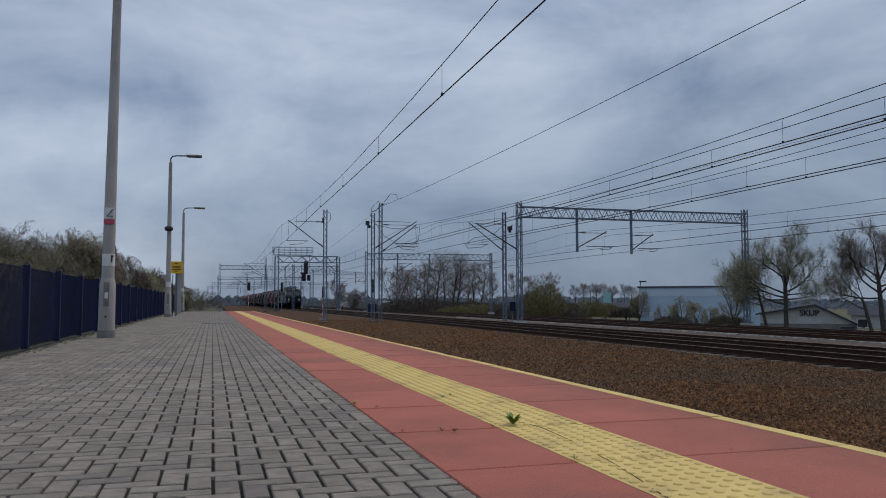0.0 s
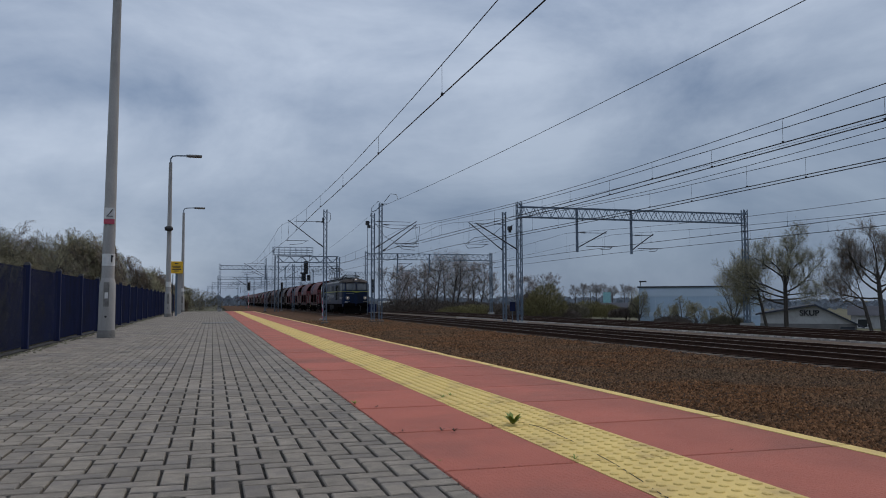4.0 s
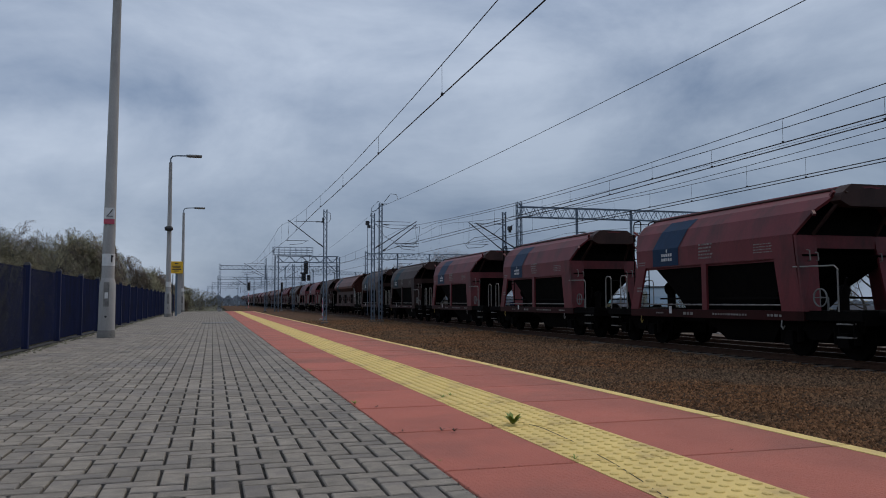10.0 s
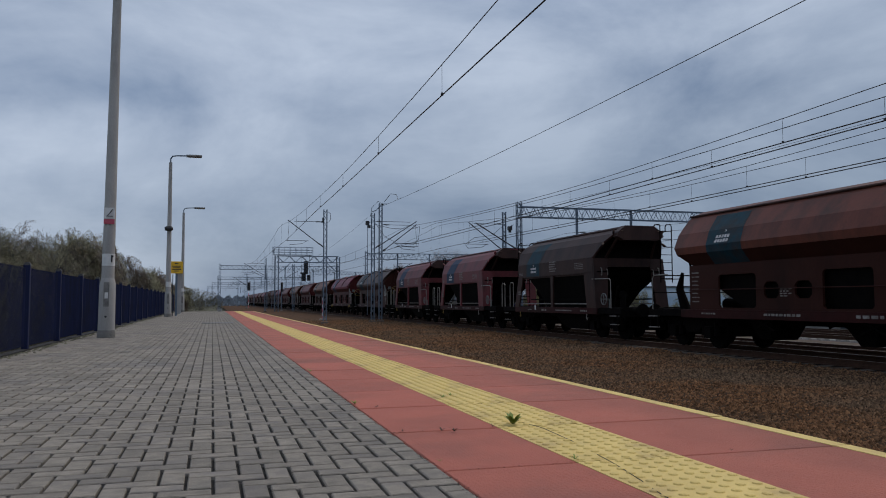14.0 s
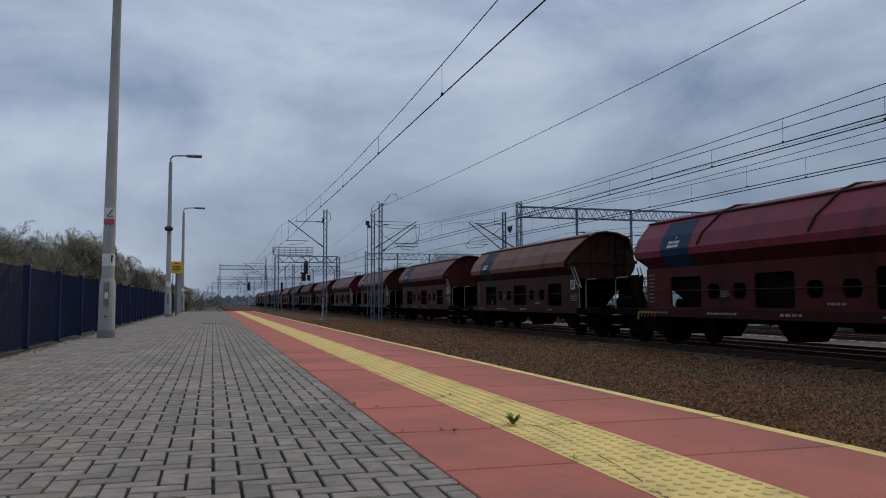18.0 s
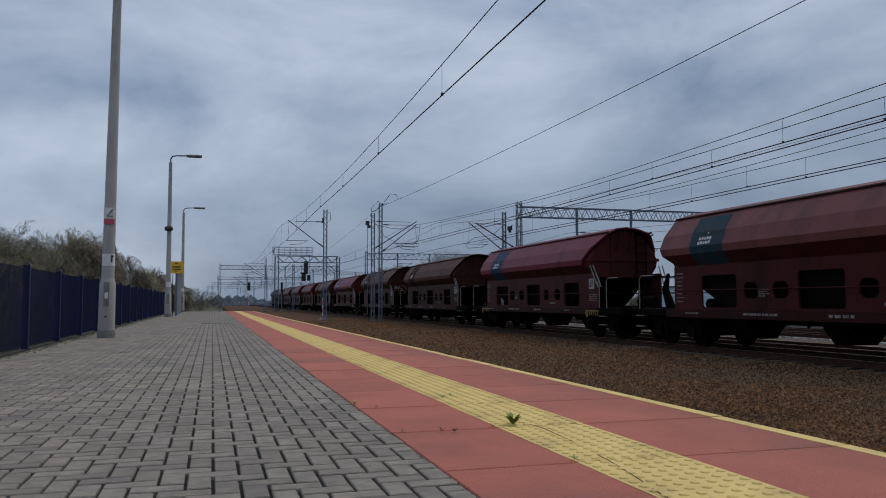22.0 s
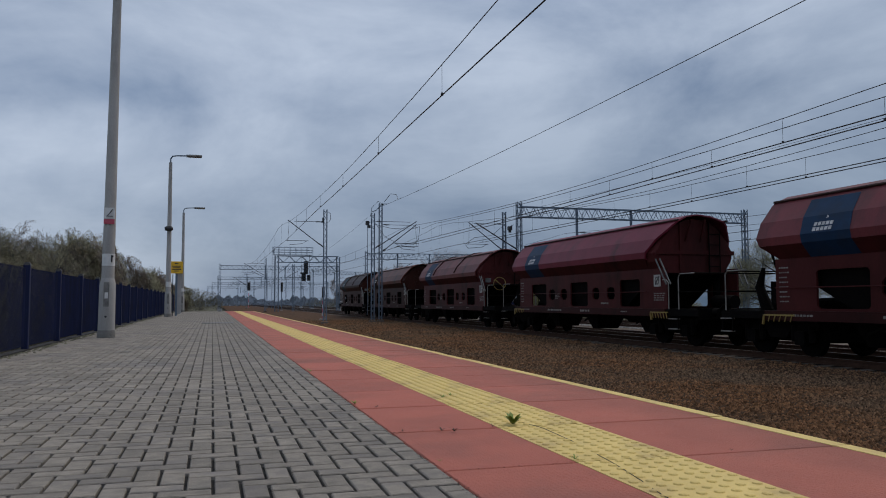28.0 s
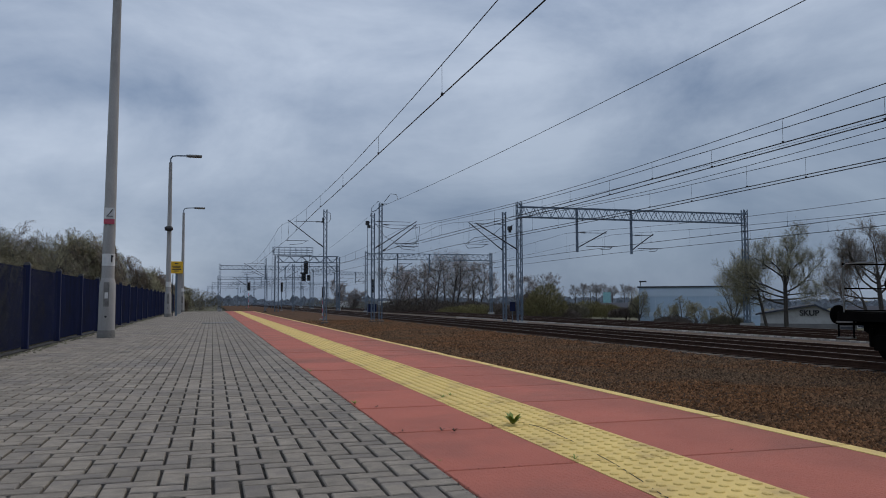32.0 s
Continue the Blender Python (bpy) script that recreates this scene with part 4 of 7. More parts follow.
def flat_wagon():
    """Hopper wagon with a flat-sided top on an open frame."""
    w = thing("hopper_wagon", "maroon hopper wagon with open side frame and blue panel", "wagon", "train on the near track")
    half = 6.325
    underside(w, half, (-1.95, 6.3), 1.8, 2.1)
    sec = [(1.44, 2.42), (1.46, 3.0), (1.22, 3.56), (0.93, 3.86), (0.55, 4.06), (0.0, 4.10)]
    rear, fore = [5.70, 5.78, 6.12, 6.14, 6.1, 6.1], [-1.6, -1.64, -2.12, -2.42, -2.62, -2.66]
    ring = lambda ys, d=0.0: [(x - d, y, z - d) for (x, z), y in zip(sec, ys)] + [(d - x, y, z - d) for (x, z), y in reversed(list(zip(sec, ys))[:-1])]
    shell = Shape().loft([ring(rear), ring(fore)], closed=False, caps=False).loft([ring(fore), ring(fore, 0.05)], closed=False, caps=False).loft([ring(rear, 0.05), ring(rear)], closed=False, caps=False).loft([ring(fore, 0.05), ring(rear, 0.05)], closed=False, caps=False)
    top = part("hopper_top", shell, MAROON, w, "upper hopper with sloping roof")
    part("roof_ridge", Shape().box(-0.5, 0.5, -2.5, 5.9, 4.06, 4.15), MAROON, top, bevel=0.03)
    part("roof_lip", Shape().tube([(-0.57, 6.08, 4.07), (-0.57, -2.6, 4.07)], 0.035, 6), UMBER, top)
    part("end_cap", Shape().loft([[(-0.58, y + 0.03, 4.14), (0.58, y + 0.03, 4.14), (0.88, y, 3.92), (0.96, y - 0.02, 3.74), (0.7, y - 0.03, 3.60), (-0.7, y - 0.03, 3.60), (-0.96, y - 0.02, 3.74), (-0.88, y, 3.92)] for y in (-2.3, -2.58, -2.66)]), UMBER, top, "dark cap at the roof's end")
    for sx in (-1, 1):
        part("cap_brace", Shape().bar((sx * 0.75, -2.66, 3.95), (sx * 0.95, -1.75, 3.0), 0.07), UMBER, top)
        part("roof_hook", Shape().bar((sx * 0.98, -2.40, 3.86), (sx * 1.02, -2.55, 3.96), 0.07), MAROON, top)
        part("roof_hook", Shape().bar((sx * 1.24, -2.1, 3.52), (sx * 1.30, -2.22, 3.42), 0.07), MAROON, top)
        part("roof_hook", Shape().bar((sx * 1.2, 6.1, 3.6), (sx * 1.24, 6.3, 3.72), 0.06), MAROON, top)
    # recess under the roof: its shade is put into the wall's colour
    for e, y in ((-1, -1.72), (1, 5.62)):
        part("end_wall", Shape().prism([(-1.40, 2.96), (1.40, 2.96), (1.17, 3.52), (0.9, 3.80), (0.5, 4.0), (-0.5, 4.0), (-0.9, 3.80), (-1.17, 3.52)], "y", y - 0.03, y + 0.03), GRIME_SHADE, w, "dark end wall under the roof")
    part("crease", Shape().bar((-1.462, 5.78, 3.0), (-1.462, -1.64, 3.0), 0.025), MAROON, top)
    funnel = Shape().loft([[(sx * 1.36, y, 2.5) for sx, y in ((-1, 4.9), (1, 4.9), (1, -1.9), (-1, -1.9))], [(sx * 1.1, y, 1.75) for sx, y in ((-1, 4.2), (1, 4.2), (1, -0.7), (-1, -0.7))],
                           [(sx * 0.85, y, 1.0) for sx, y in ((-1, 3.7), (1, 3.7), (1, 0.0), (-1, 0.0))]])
    part("discharge_chute", Shape().loft([[(sx * 1.2, y, 0.95) for sx, y in ((-1, -0.9), (1, -0.9), (1, 2.6), (-1, 2.6))], [(sx * 0.95, y, 0.28) for sx, y in ((-1, -0.2), (1, -0.2), (1, 1.7), (-1, 1.7))]]), GRIME_SHADE, w)
    part("funnel", funnel, GRIME_SHADE, w, "dark inner funnel")
    part("end_slope", Shape().loft([[(sx * 1.3, -1.62 + o, 2.95) for sx, o in ((-1, 0), (1, 0), (1, 0.1), (-1, 0.1))], [(sx * 1.0, -0.3 + o, 1.4) for sx, o in ((-1, 0), (1, 0), (1, 0.1), (-1, 0.1))]]), GRIME_SHADE, w)
    for sx in (-1, 1):
        a, b = sorted((sx * 1.47, sx * 1.40))
        part("side_panel", Shape().prism([(5.77, 2.99), (5.72, 2.44), (-1.70, 2.44), (-1.64, 2.99)], "x", a, b), MAROON, w)
        part("leg", Shape().prism([(5.74, 2.46), (6.2, 1.12), (5.72, 1.12), (5.22, 2.46)], "x", a, b), MAROON, w)
        part("leg", Shape().prism([(-0.94, 2.46), (-1.18, 1.12), (-1.90, 1.12), (-1.70, 2.46)], "x", a, b), MAROON, w)
        part("post", Shape().box(a, b, 1.92, 2.14, 1.12, 2.46), MAROON, w)
        part("portal_leg", Shape().loft([[(sx * 1.47, -1.68 - o, 2.98), (sx * 0.90, -1.68 - o, 2.98), (sx * 0.90, -1.74 - o, 2.68), (sx * 1.02, -1.95 - o, 1.12), (sx * 1.52, -1.95 - o, 1.12)] for o in (0.0, 0.07)]), MAROON, w)
        part("grab_handle", Shape().tube([(sx * 1.2, -1.80, 2.62), (sx * 1.2, -1.9, 2.6), (sx * 1.2, -1.92, 2.36), (sx * 1.2, -1.83, 2.34)], 0.016, 6), HANDRAIL, w)
        part("grab_handle", Shape().tube([(sx * 0.96, -1.80, 2.56), (sx * 0.96, -1.9, 2.54), (sx * 0.96, -1.92, 2.36), (sx * 0.96, -1.83, 2.34)], 0.016, 6), HANDRAIL, w)
        part("air_pipe", Shape().tube([(sx * 1.33, 5.6, 1.27), (sx * 1.33, -1.1, 1.27)], 0.024, 6), FADED, w, "pale pipe along the frame")
        part("label_plate", Shape().box(*sorted((sx * 1.47, sx * 1.478)), 3.72, 3.86, 1.0, 1.22), MARK, w, "small white label plate")
        part("chute_lever", Shape().bar((sx * 1.30, 4.6, 1.45), (sx * 1.30, -1.2, 1.45), 0.05), GRIME_SHADE, w)
        part("handrail", Shape().tube([(sx * 1.46, -1.62, 2.2), (sx * 1.46, -2.95, 2.18), (sx * 1.46, -3.05, 2.1), (sx * 1.46, -3.05, 1.12)], 0.02, 6), HANDRAIL, w, "pale bent handrail")
        for y0, y1 in ((8.05, 7.65), (6.97, 6.53)):
            part("handrail", hoop(sx * 1.42, y0, y1, 1.12, 2.25 if y0 > -5 else 2.12), HANDRAIL, w, "pale bent handrail")
        part("handrail", Shape().tube([(sx * 1.42, 7.65, 2.1), (sx * 1.42, 6.97, 2.1)], 0.016, 6).tube([(sx * 1.42, 7.65, 1.6), (sx * 1.42, 6.97, 1.6)], 0.016, 6), GRIME_SHADE, w)
        steps(w, sx * 1.48, -3.2, (0.55, 0.85))
        steps(w, sx * 1.48, 7.35, (0.52, 0.82))
        part("tie_hook", Shape().tube([(sx * 1.48, -1.2, 0.9), (sx * 1.5, -1.2, 0.75), (sx * 1.5, -1.26, 0.68), (sx * 1.5, -1.32, 0.76)], 0.018, 6), HANDRAIL, w)
        part("tie_hook", Shape().tube([(sx * 1.48, 5.5, 0.9), (sx * 1.5, 5.5, 0.75), (sx * 1.5, 5.44, 0.68), (sx * 1.5, 5.38, 0.76)], 0.018, 6), YELLOWRAIL, w)
        # blue panel over the roof slope and the side, with bars for its mark
        f = 1
        sh = Shape()
        pts = [(1.472, 2.46), (1.472, 3.0), (1.222, 3.56), (0.932, 3.86)]
        slant = [3.3, 3.3, 3.12, 3.0]
        sh.loft([[(sx * (x + 0.006), s0, z + 0.004) for (x, z), s0 in zip(pts, slant)], [(sx * (x + 0.006), s0 + 1.45, z + 0.004) for (x, z), s0 in zip(pts, slant)]], closed=False, caps=False)
        pan = part("blue_panel", sh, PANEL_BLUE, w, "blue painted panel")
        marks(pan, [(4.2 - k * 0.125, 2.80, 0.09, 0.09) for k in range(5)] + [(4.2 - k * 0.125, 2.66, 0.09, 0.09) for k in range(5)] + [(3.94, 2.93, 0.05, 0.1)], "emblem", sx, 1.479)
        marks(w, text_rows(1.95, 3.0, 0.62, 5, 0.045, 0.095, 0.1, 5) + text_rows(-0.55, 2.84, 0.75, 4, 0.022, 0.07, 0.1, 6) + text_rows(5.4, 2.62, 0.45, 2, 0.035, 0.08, 0.08, 7), "lettering", sx, 1.472)
        marks(w, text_rows(0.9, 1.01, 1.5, 1, 0.05, chunk=0.1, seed=8) + text_rows(-0.9, 1.01, 0.5, 1, 0.06, chunk=0.14, seed=28) + text_rows(2.9, 1.01, 0.4, 1, 0.08, chunk=0.14, seed=38) + text_rows(4.4, 1.01, 0.4, 1, 0.04, chunk=0.1, seed=18) + text_rows(5.6, 1.8, 0.3, 6, 0.05, 0.1, 0.1, 9)[:6], "lettering", sx, 1.472)
    part("portal_beam", Shape().box(-0.90, 0.90, -1.77, -1.69, 2.66, 2.98), MAROON, w)
    part("end_floor", Shape().box(-1.36, 1.36, -3.65, -1.5, 1.08, 1.14), GRIME_SHADE, w)
    part("end_floor", Shape().box(-1.36, 1.36, 5.2, 7.8, 1.08, 1.14), GRIME_SHADE, w)
    part("brake_wheel", Shape().disc((-1.42, -2.45, 1.45), "x", 0.22, 0.03, 24, 0.195).bar((-1.42, -2.66, 1.45), (-1.42, -2.24, 1.45), 0.02).bar((-1.42, -2.45, 1.24), (-1.42, -2.45, 1.66), 0.02).tube([(-1.42, -2.45, 1.45), (-1.2, -2.45, 1.45), (-1.2, -2.45, 1.1)], 0.025, 6), LOUVRE, w, "pale hand-brake wheel")
    part("actuator", Shape().tube([(-0.5, -2.2, 1.1), (-0.5, -2.2, 1.6)], 0.11, 10).disc((-0.5, -2.2, 1.6), "y", 0.16, 0.1, 16), GRIME_SHADE, w)
    part("brake_gear", Shape().tube([(-0.6, 5.1, 1.1), (-0.6, 5.1, 1.75)], 0.13, 10).disc((-0.6, 5.1, 1.78), "y", 0.24, 0.1, 16).tube([(0.2, 5.4, 1.1), (0.2, 5.3, 1.9), (-0.3, 5.2, 2.1)], 0.05, 8), GRIME_SHADE, w, "dark brake gear on the rear platform")
    part("lever", Shape().tube([(-1.1, -2.6, 1.1), (-1.15, -3.0, 1.9)], 0.03, 6), GRIME_SHADE, w)
    part("lever", Shape().tube([(-0.9, 7.2, 1.1), (-0.9, 7.4, 1.7)], 0.05, 6), GRIME_SHADE, w)
    lad = Shape()
    for x in (-1.2, -0.65):
        lad.tube([(x, 6.38, 1.1), (x, 6.38, 3.95), (x, 6.32, 4.05), (x, 6.0, 4.08), (x, 5.92, 4.0), (x, 5.92, 3.7)], 0.022, 6)
    for k in range(10):
        lad.bar((-1.2, 6.38, 1.3 + k * 0.3), (-0.65, 6.38, 1.3 + k * 0.3), 0.025)
    part("ladder", lad, GRIME_SHADE, w)
    return w


HOLES = [(5.1, 1.6, True), (3.71, 0.56, False), (2.56, 0.58, False), (1.17, 1.5, True), (-0.25, 0.54, False), (-1.4, 0.58, False), (-2.75, 1.35, True)]


def holed_wall(x, holes, y0, y1, z0, z1, t):
    """A plate with eight-sided openings."""
    s = Shape()
    cuts = sorted(((c - w / 2 - 0.1, c + w / 2 + 0.1, c, w, big) for c, w, big in holes))
    a, b = sorted((x, x - math.copysign(t, x)))
    at = y0
    for lo, hi, c, w, big in cuts:
        if lo > at + 0.01:
            s.box(a, b, at, lo, z0, z1)
        za, zb = (1.19, 2.11) if big else (1.44, 1.87)
        k = 0.07 if big else 0.1
        hw = w / 2
        inner = [(c - hw + k, za), (c + hw - k, za), (c + hw, za + k), (c + hw, zb - k), (c + hw - k, zb), (c - hw + k, zb), (c - hw, zb - k), (c - hw, za + k)]
        outer = [(c - hw + k, z0), (c + hw - k, z0), (hi, za + k), (hi, zb - k), (c + hw - k, z1), (c - hw + k, z1), (lo, zb - k), (lo, za + k)]
        corners = {1: (hi, z0), 3: (hi, z1), 5: (lo, z1), 7: (lo, z0)}
        for i in range(8):
            j = (i + 1) % 8
            ring = [outer[i]] + ([corners[i]] if i in corners else []) + [outer[j], inner[j], inner[i]]
            s.prism(ring, "x", a, b)
        at = hi
    s.box(a, b, at, y1, z0, z1)
    return s


def round_wagon():
    """Bogie hopper wagon with a rounded swing roof over a low side wall with openings."""
    w = thing("roofed_wagon", "maroon hopper wagon with rounded swing roof and low side openings", "wagon", "train on the near track")
    half = 8.7
    underside(w, half, (-4.85, 7.6), 1.8, 1.3)
    sec = [(1.545, 2.76), (1.58, 2.96), (1.38, 3.38), (0.98, 3.84), (0.86, 3.95), (0.45, 4.12), (0.0, 4.18)]
    rear = [7.62, 7.7, 7.75, 7.8, 7.8, 7.82, 7.82]
    fore = [-4.12, -4.2, -4.55, -4.98, -5.02, -4.9, -4.82]
    ring = lambda ys: [(x, y, z) for (x, z), y in zip(sec, ys)] + [(-x, y, z) for (x, z), y in reversed(list(zip(sec, ys))[:-1])]
    inner = lambda ys, d: [(x * 0.965, y + d, z - 0.045) for x, y, z in ring(ys)]
    shell = Shape().loft([inner(fore, 0.0), ring(fore), ring(rear), inner(rear, 0.0), inner(fore, 0.01)], caps=False)
    barrel = part("swing_roof", shell, MAROON, w, "rounded steel swing roof")
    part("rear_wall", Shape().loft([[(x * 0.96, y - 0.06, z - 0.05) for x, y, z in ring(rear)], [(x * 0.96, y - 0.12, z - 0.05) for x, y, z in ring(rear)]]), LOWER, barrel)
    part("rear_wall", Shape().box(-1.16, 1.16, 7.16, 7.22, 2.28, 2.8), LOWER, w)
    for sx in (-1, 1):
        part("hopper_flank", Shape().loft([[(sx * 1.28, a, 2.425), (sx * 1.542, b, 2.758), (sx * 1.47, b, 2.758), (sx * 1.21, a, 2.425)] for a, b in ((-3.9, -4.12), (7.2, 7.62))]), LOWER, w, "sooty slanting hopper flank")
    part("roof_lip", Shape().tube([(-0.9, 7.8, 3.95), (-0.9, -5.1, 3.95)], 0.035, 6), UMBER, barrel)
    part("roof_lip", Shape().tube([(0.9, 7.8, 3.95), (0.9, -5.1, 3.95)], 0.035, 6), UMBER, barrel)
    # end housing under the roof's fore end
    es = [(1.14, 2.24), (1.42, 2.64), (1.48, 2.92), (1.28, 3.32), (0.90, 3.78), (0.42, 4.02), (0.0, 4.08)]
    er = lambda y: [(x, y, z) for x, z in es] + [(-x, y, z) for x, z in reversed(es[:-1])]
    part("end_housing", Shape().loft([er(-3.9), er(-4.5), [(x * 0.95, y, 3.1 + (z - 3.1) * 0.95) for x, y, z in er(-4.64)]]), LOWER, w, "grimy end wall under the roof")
    part("end_ladder", Shape().tube([(0.5, -4.70, 2.2), (0.5, -4.70, 3.95)], 0.02, 6).tube([(0.9, -4.70, 2.2), (0.9, -4.70, 3.6)], 0.02, 6).bar((0.5, -4.70, 2.5), (0.9, -4.70, 2.5), 0.025).bar((0.5, -4.70, 2.85), (0.9, -4.70, 2.85), 0.025).bar((0.5, -4.70, 3.2), (0.9, -4.70, 3.2), 0.025).bar((0.5, -4.70, 3.55), (0.9, -4.70, 3.55), 0.025), GRIME_SHADE, w)
    part("roof_latch", Shape().bar((-0.35, -4.66, 3.3), (-0.2, -4.80, 4.02), 0.06).bar((0.2, -4.66, 3.3), (0.3, -4.80, 4.02), 0.06), LOWER, w)
    for x in (-0.55, 0.55):
        part("end_rib", Shape().bar((x, -4.66, 2.3), (x, -4.66, 3.9), 0.07), LOWER, w)
    part("end_beam", Shape().box(-1.45, 1.45, -4.70, -4.62, 2.88, 3.0), LOWER, w)
    part("inner_hopper", Shape().loft([[(sx * 1.22, y, 2.3) for sx, y in ((-1, 7.2), (1, 7.2), (1, -4.3), (-1, -4.3))], [(sx * 1.05, y, 1.12) for sx, y in ((-1, 5.0), (1, 5.0), (1, -1.9), (-1, -1.9))]]), GRIME_SHADE, w)
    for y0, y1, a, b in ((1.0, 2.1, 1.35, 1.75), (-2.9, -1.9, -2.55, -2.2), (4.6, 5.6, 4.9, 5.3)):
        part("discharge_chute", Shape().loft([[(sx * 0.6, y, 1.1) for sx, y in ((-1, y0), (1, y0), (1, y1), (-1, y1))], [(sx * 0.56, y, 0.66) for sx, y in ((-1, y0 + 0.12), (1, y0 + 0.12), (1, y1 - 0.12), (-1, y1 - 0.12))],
                                              [(sx * 0.45, y, 0.3) for sx, y in ((-1, a), (1, a), (1, b), (-1, b))]]), GRIME_SHADE, w)
        for sx in (-1, 1):
            part("strut", Shape().bar((sx * 1.2, y0 - 0.05, 0.62), (sx * 1.2, y0 - 0.85, 0.95), 0.05).bar((sx * 1.2, y0 - 0.05, 0.92), (sx * 1.2, y0 - 0.8, 0.6), 0.04), GRIME_SHADE, w)
    part("end_leg", Shape().box(-1.1, -0.95, -4.4, -4.2, 1.1, 2.3), GRIME_SHADE, w)
    part("end_leg", Shape().box(0.95, 1.1, -4.4, -4.2, 1.1, 2.3), GRIME_SHADE, w)
    for sx in (-1, 1):
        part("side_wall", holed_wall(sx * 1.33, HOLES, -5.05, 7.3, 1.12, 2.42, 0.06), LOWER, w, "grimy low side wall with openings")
        part("side_rail", Shape().tube([(sx * 1.43, 7.2, 1.70), (sx * 1.43, -4.0, 1.68)], 0.016, 6), LOWER, w)
        for y, lean in ((-4.9, 0.25), (-5.15, 0.25)):
            part("strut", Shape().bar((sx * 1.40, y - lean, 1.9), (sx * 1.46, y + lean, 2.72), 0.034), LOUVRE, w, "pale slanting strut")
        part("handrail", Shape().tube([(sx * 1.45, -5.35, 1.12), (sx * 1.45, -5.35, 1.95), (sx * 1.45, -5.2, 2.05), (sx * 1.40, -4.95, 2.05)], 0.02, 6), HANDRAIL, w, "pale bent handrail")
        part("handrail", Shape().tube([(sx * 1.45, -5.9, 1.12), (sx * 1.45, -5.9, 2.1), (sx * 1.45, -6.02, 2.2), (sx * 1.45, -6.75, 2.2)], 0.02, 6), HANDRAIL, w, "pale platform railing")
        part("handrail", Shape().tube([(sx * 1.45, 8.3, 2.2), (sx * 1.45, 9.1, 2.2), (sx * 1.45, 9.2, 2.1), (sx * 1.45, 9.2, 1.12)], 0.02, 6), HANDRAIL, w, "pale platform railing")
        part("handrail", Shape().tube([(sx * 1.45, -5.9, 1.65), (sx * 1.45, -6.75, 1.65)], 0.018, 6), GRIME_SHADE, w)
        steps(w, sx * 1.48, -5.55, (0.52, 0.83))
        steps(w, sx * 1.48, 9.2, (0.55, 0.9))
        s = part("warning_sign", Shape().box(*sorted((sx * 1.345, sx * 1.36)), -4.75, -4.35, 1.84, 2.22), SIGNWHITE, w, "white square sign with a dark curl")
        part("sign_mark", Shape().disc((sx * 1.362, -4.55, 2.03), "x", 0.13, 0.006, 18, 0.095).bar((sx * 1.362, -4.68, 2.16), (sx * 1.362, -4.42, 1.9), 0.006, 0.05), BLACK, s)
        # blue band round the roof, marks
        pts = [(1.28, 2.425), (1.545, 2.76), (1.58, 2.96), (1.38, 3.38), (0.98, 3.84)]
        slant = [4.55, 4.55, 4.55, 4.65, 4.8]
        sh = Shape()
        sh.loft([[(sx * (x + 0.006), s0, z + 0.002) for (x, z), s0 in zip(pts, slant)], [(sx * (x + 0.006), s0 + 1.55, z + 0.002) for (x, z), s0 in zip(pts, slant)]], closed=False, caps=False)
        pan = part("blue_panel", sh, PANEL_BLUE, w, "blue painted band across the roof")
        em = Shape()
        up = Vector((sx * -0.2, 0, 0.43)).normalized()
        for r, zz in enumerate((0.22, 0.05)):
            for k in range(5):
                p = Vector((sx * 1.592, 5.72 - k * 0.125, 2.97)) + up * zz * 0.8
                em.add([p, p + Vector((0, -0.095, 0)), p + Vector((0, -0.095, 0)) + up * 0.095, p + up * 0.095], [(0, 1, 2, 3)])
        p = Vector((sx * 1.592, 5.41, 2.97)) + up * 0.34
        em.add([p, p + Vector((0, -0.1, 0)) + up * 0.05, p + up * 0.1, p + Vector((0, -0.05, 0)) + up * 0.05], [(0, 1, 2, 3)])
        tagged(part("emblem", em, MARK, pan, "small pale emblem"), kind="stuff")
        marks(w, text_rows(-4.6, 1.62, 0.6, 4, 0.035, 0.07, 0.14, 11) + text_rows(3.2, 1.68, 0.35, 4, 0.03, 0.06, 0.12, 12) + text_rows(7.0, 2.2, 0.34, 8, 0.035, 0.12, 0.07, 13)
              + text_rows(-0.9, 1.3, 0.5, 1, 0.06, chunk=0.12, seed=14), "lettering", sx, 1.332)
        marks(w, text_rows(3.2, 1.02, 1.3, 1, 0.06, chunk=0.12, seed=15) + text_rows(0.4, 1.02, 0.8, 1, 0.07, chunk=0.16, seed=25) + text_rows(6.2, 1.02, 0.7, 1, 0.05, chunk=0.1, seed=26) + text_rows(-2.6, 1.02, 0.5, 1, 0.04, chunk=0.1, seed=16), "lettering", sx, 1.464)
    part("end_floor", Shape().box(-1.36, 1.36, -6.8, -4.4, 1.06, 1.13), GRIME_SHADE, w)
    part("end_floor", Shape().box(-1.36, 1.36, 7.2, 9.4, 1.06, 1.13), GRIME_SHADE, w)
    part("end_railing", Shape().tube([(-1.45, -6.75, 2.2), (1.45, -6.75, 2.2)], 0.022, 6).tube([(-1.45, -6.75, 1.65), (1.45, -6.75, 1.65)], 0.018, 6).tube([(1.45, -6.75, 1.12), (1.45, -6.75, 2.2)], 0.02, 6), GRIME_SHADE, w)
    part("end_slope", Shape().loft([[(sx * 1.2, -4.3 + o, 2.25) for sx, o in ((-1, 0), (1, 0), (1, 0.08), (-1, 0.08))], [(sx * 0.9, -2.9 + o, 1.12) for sx, o in ((-1, 0), (1, 0), (1, 0.08), (-1, 0.08))]]), GRIME_SHADE, w, "dark sloping hopper end")
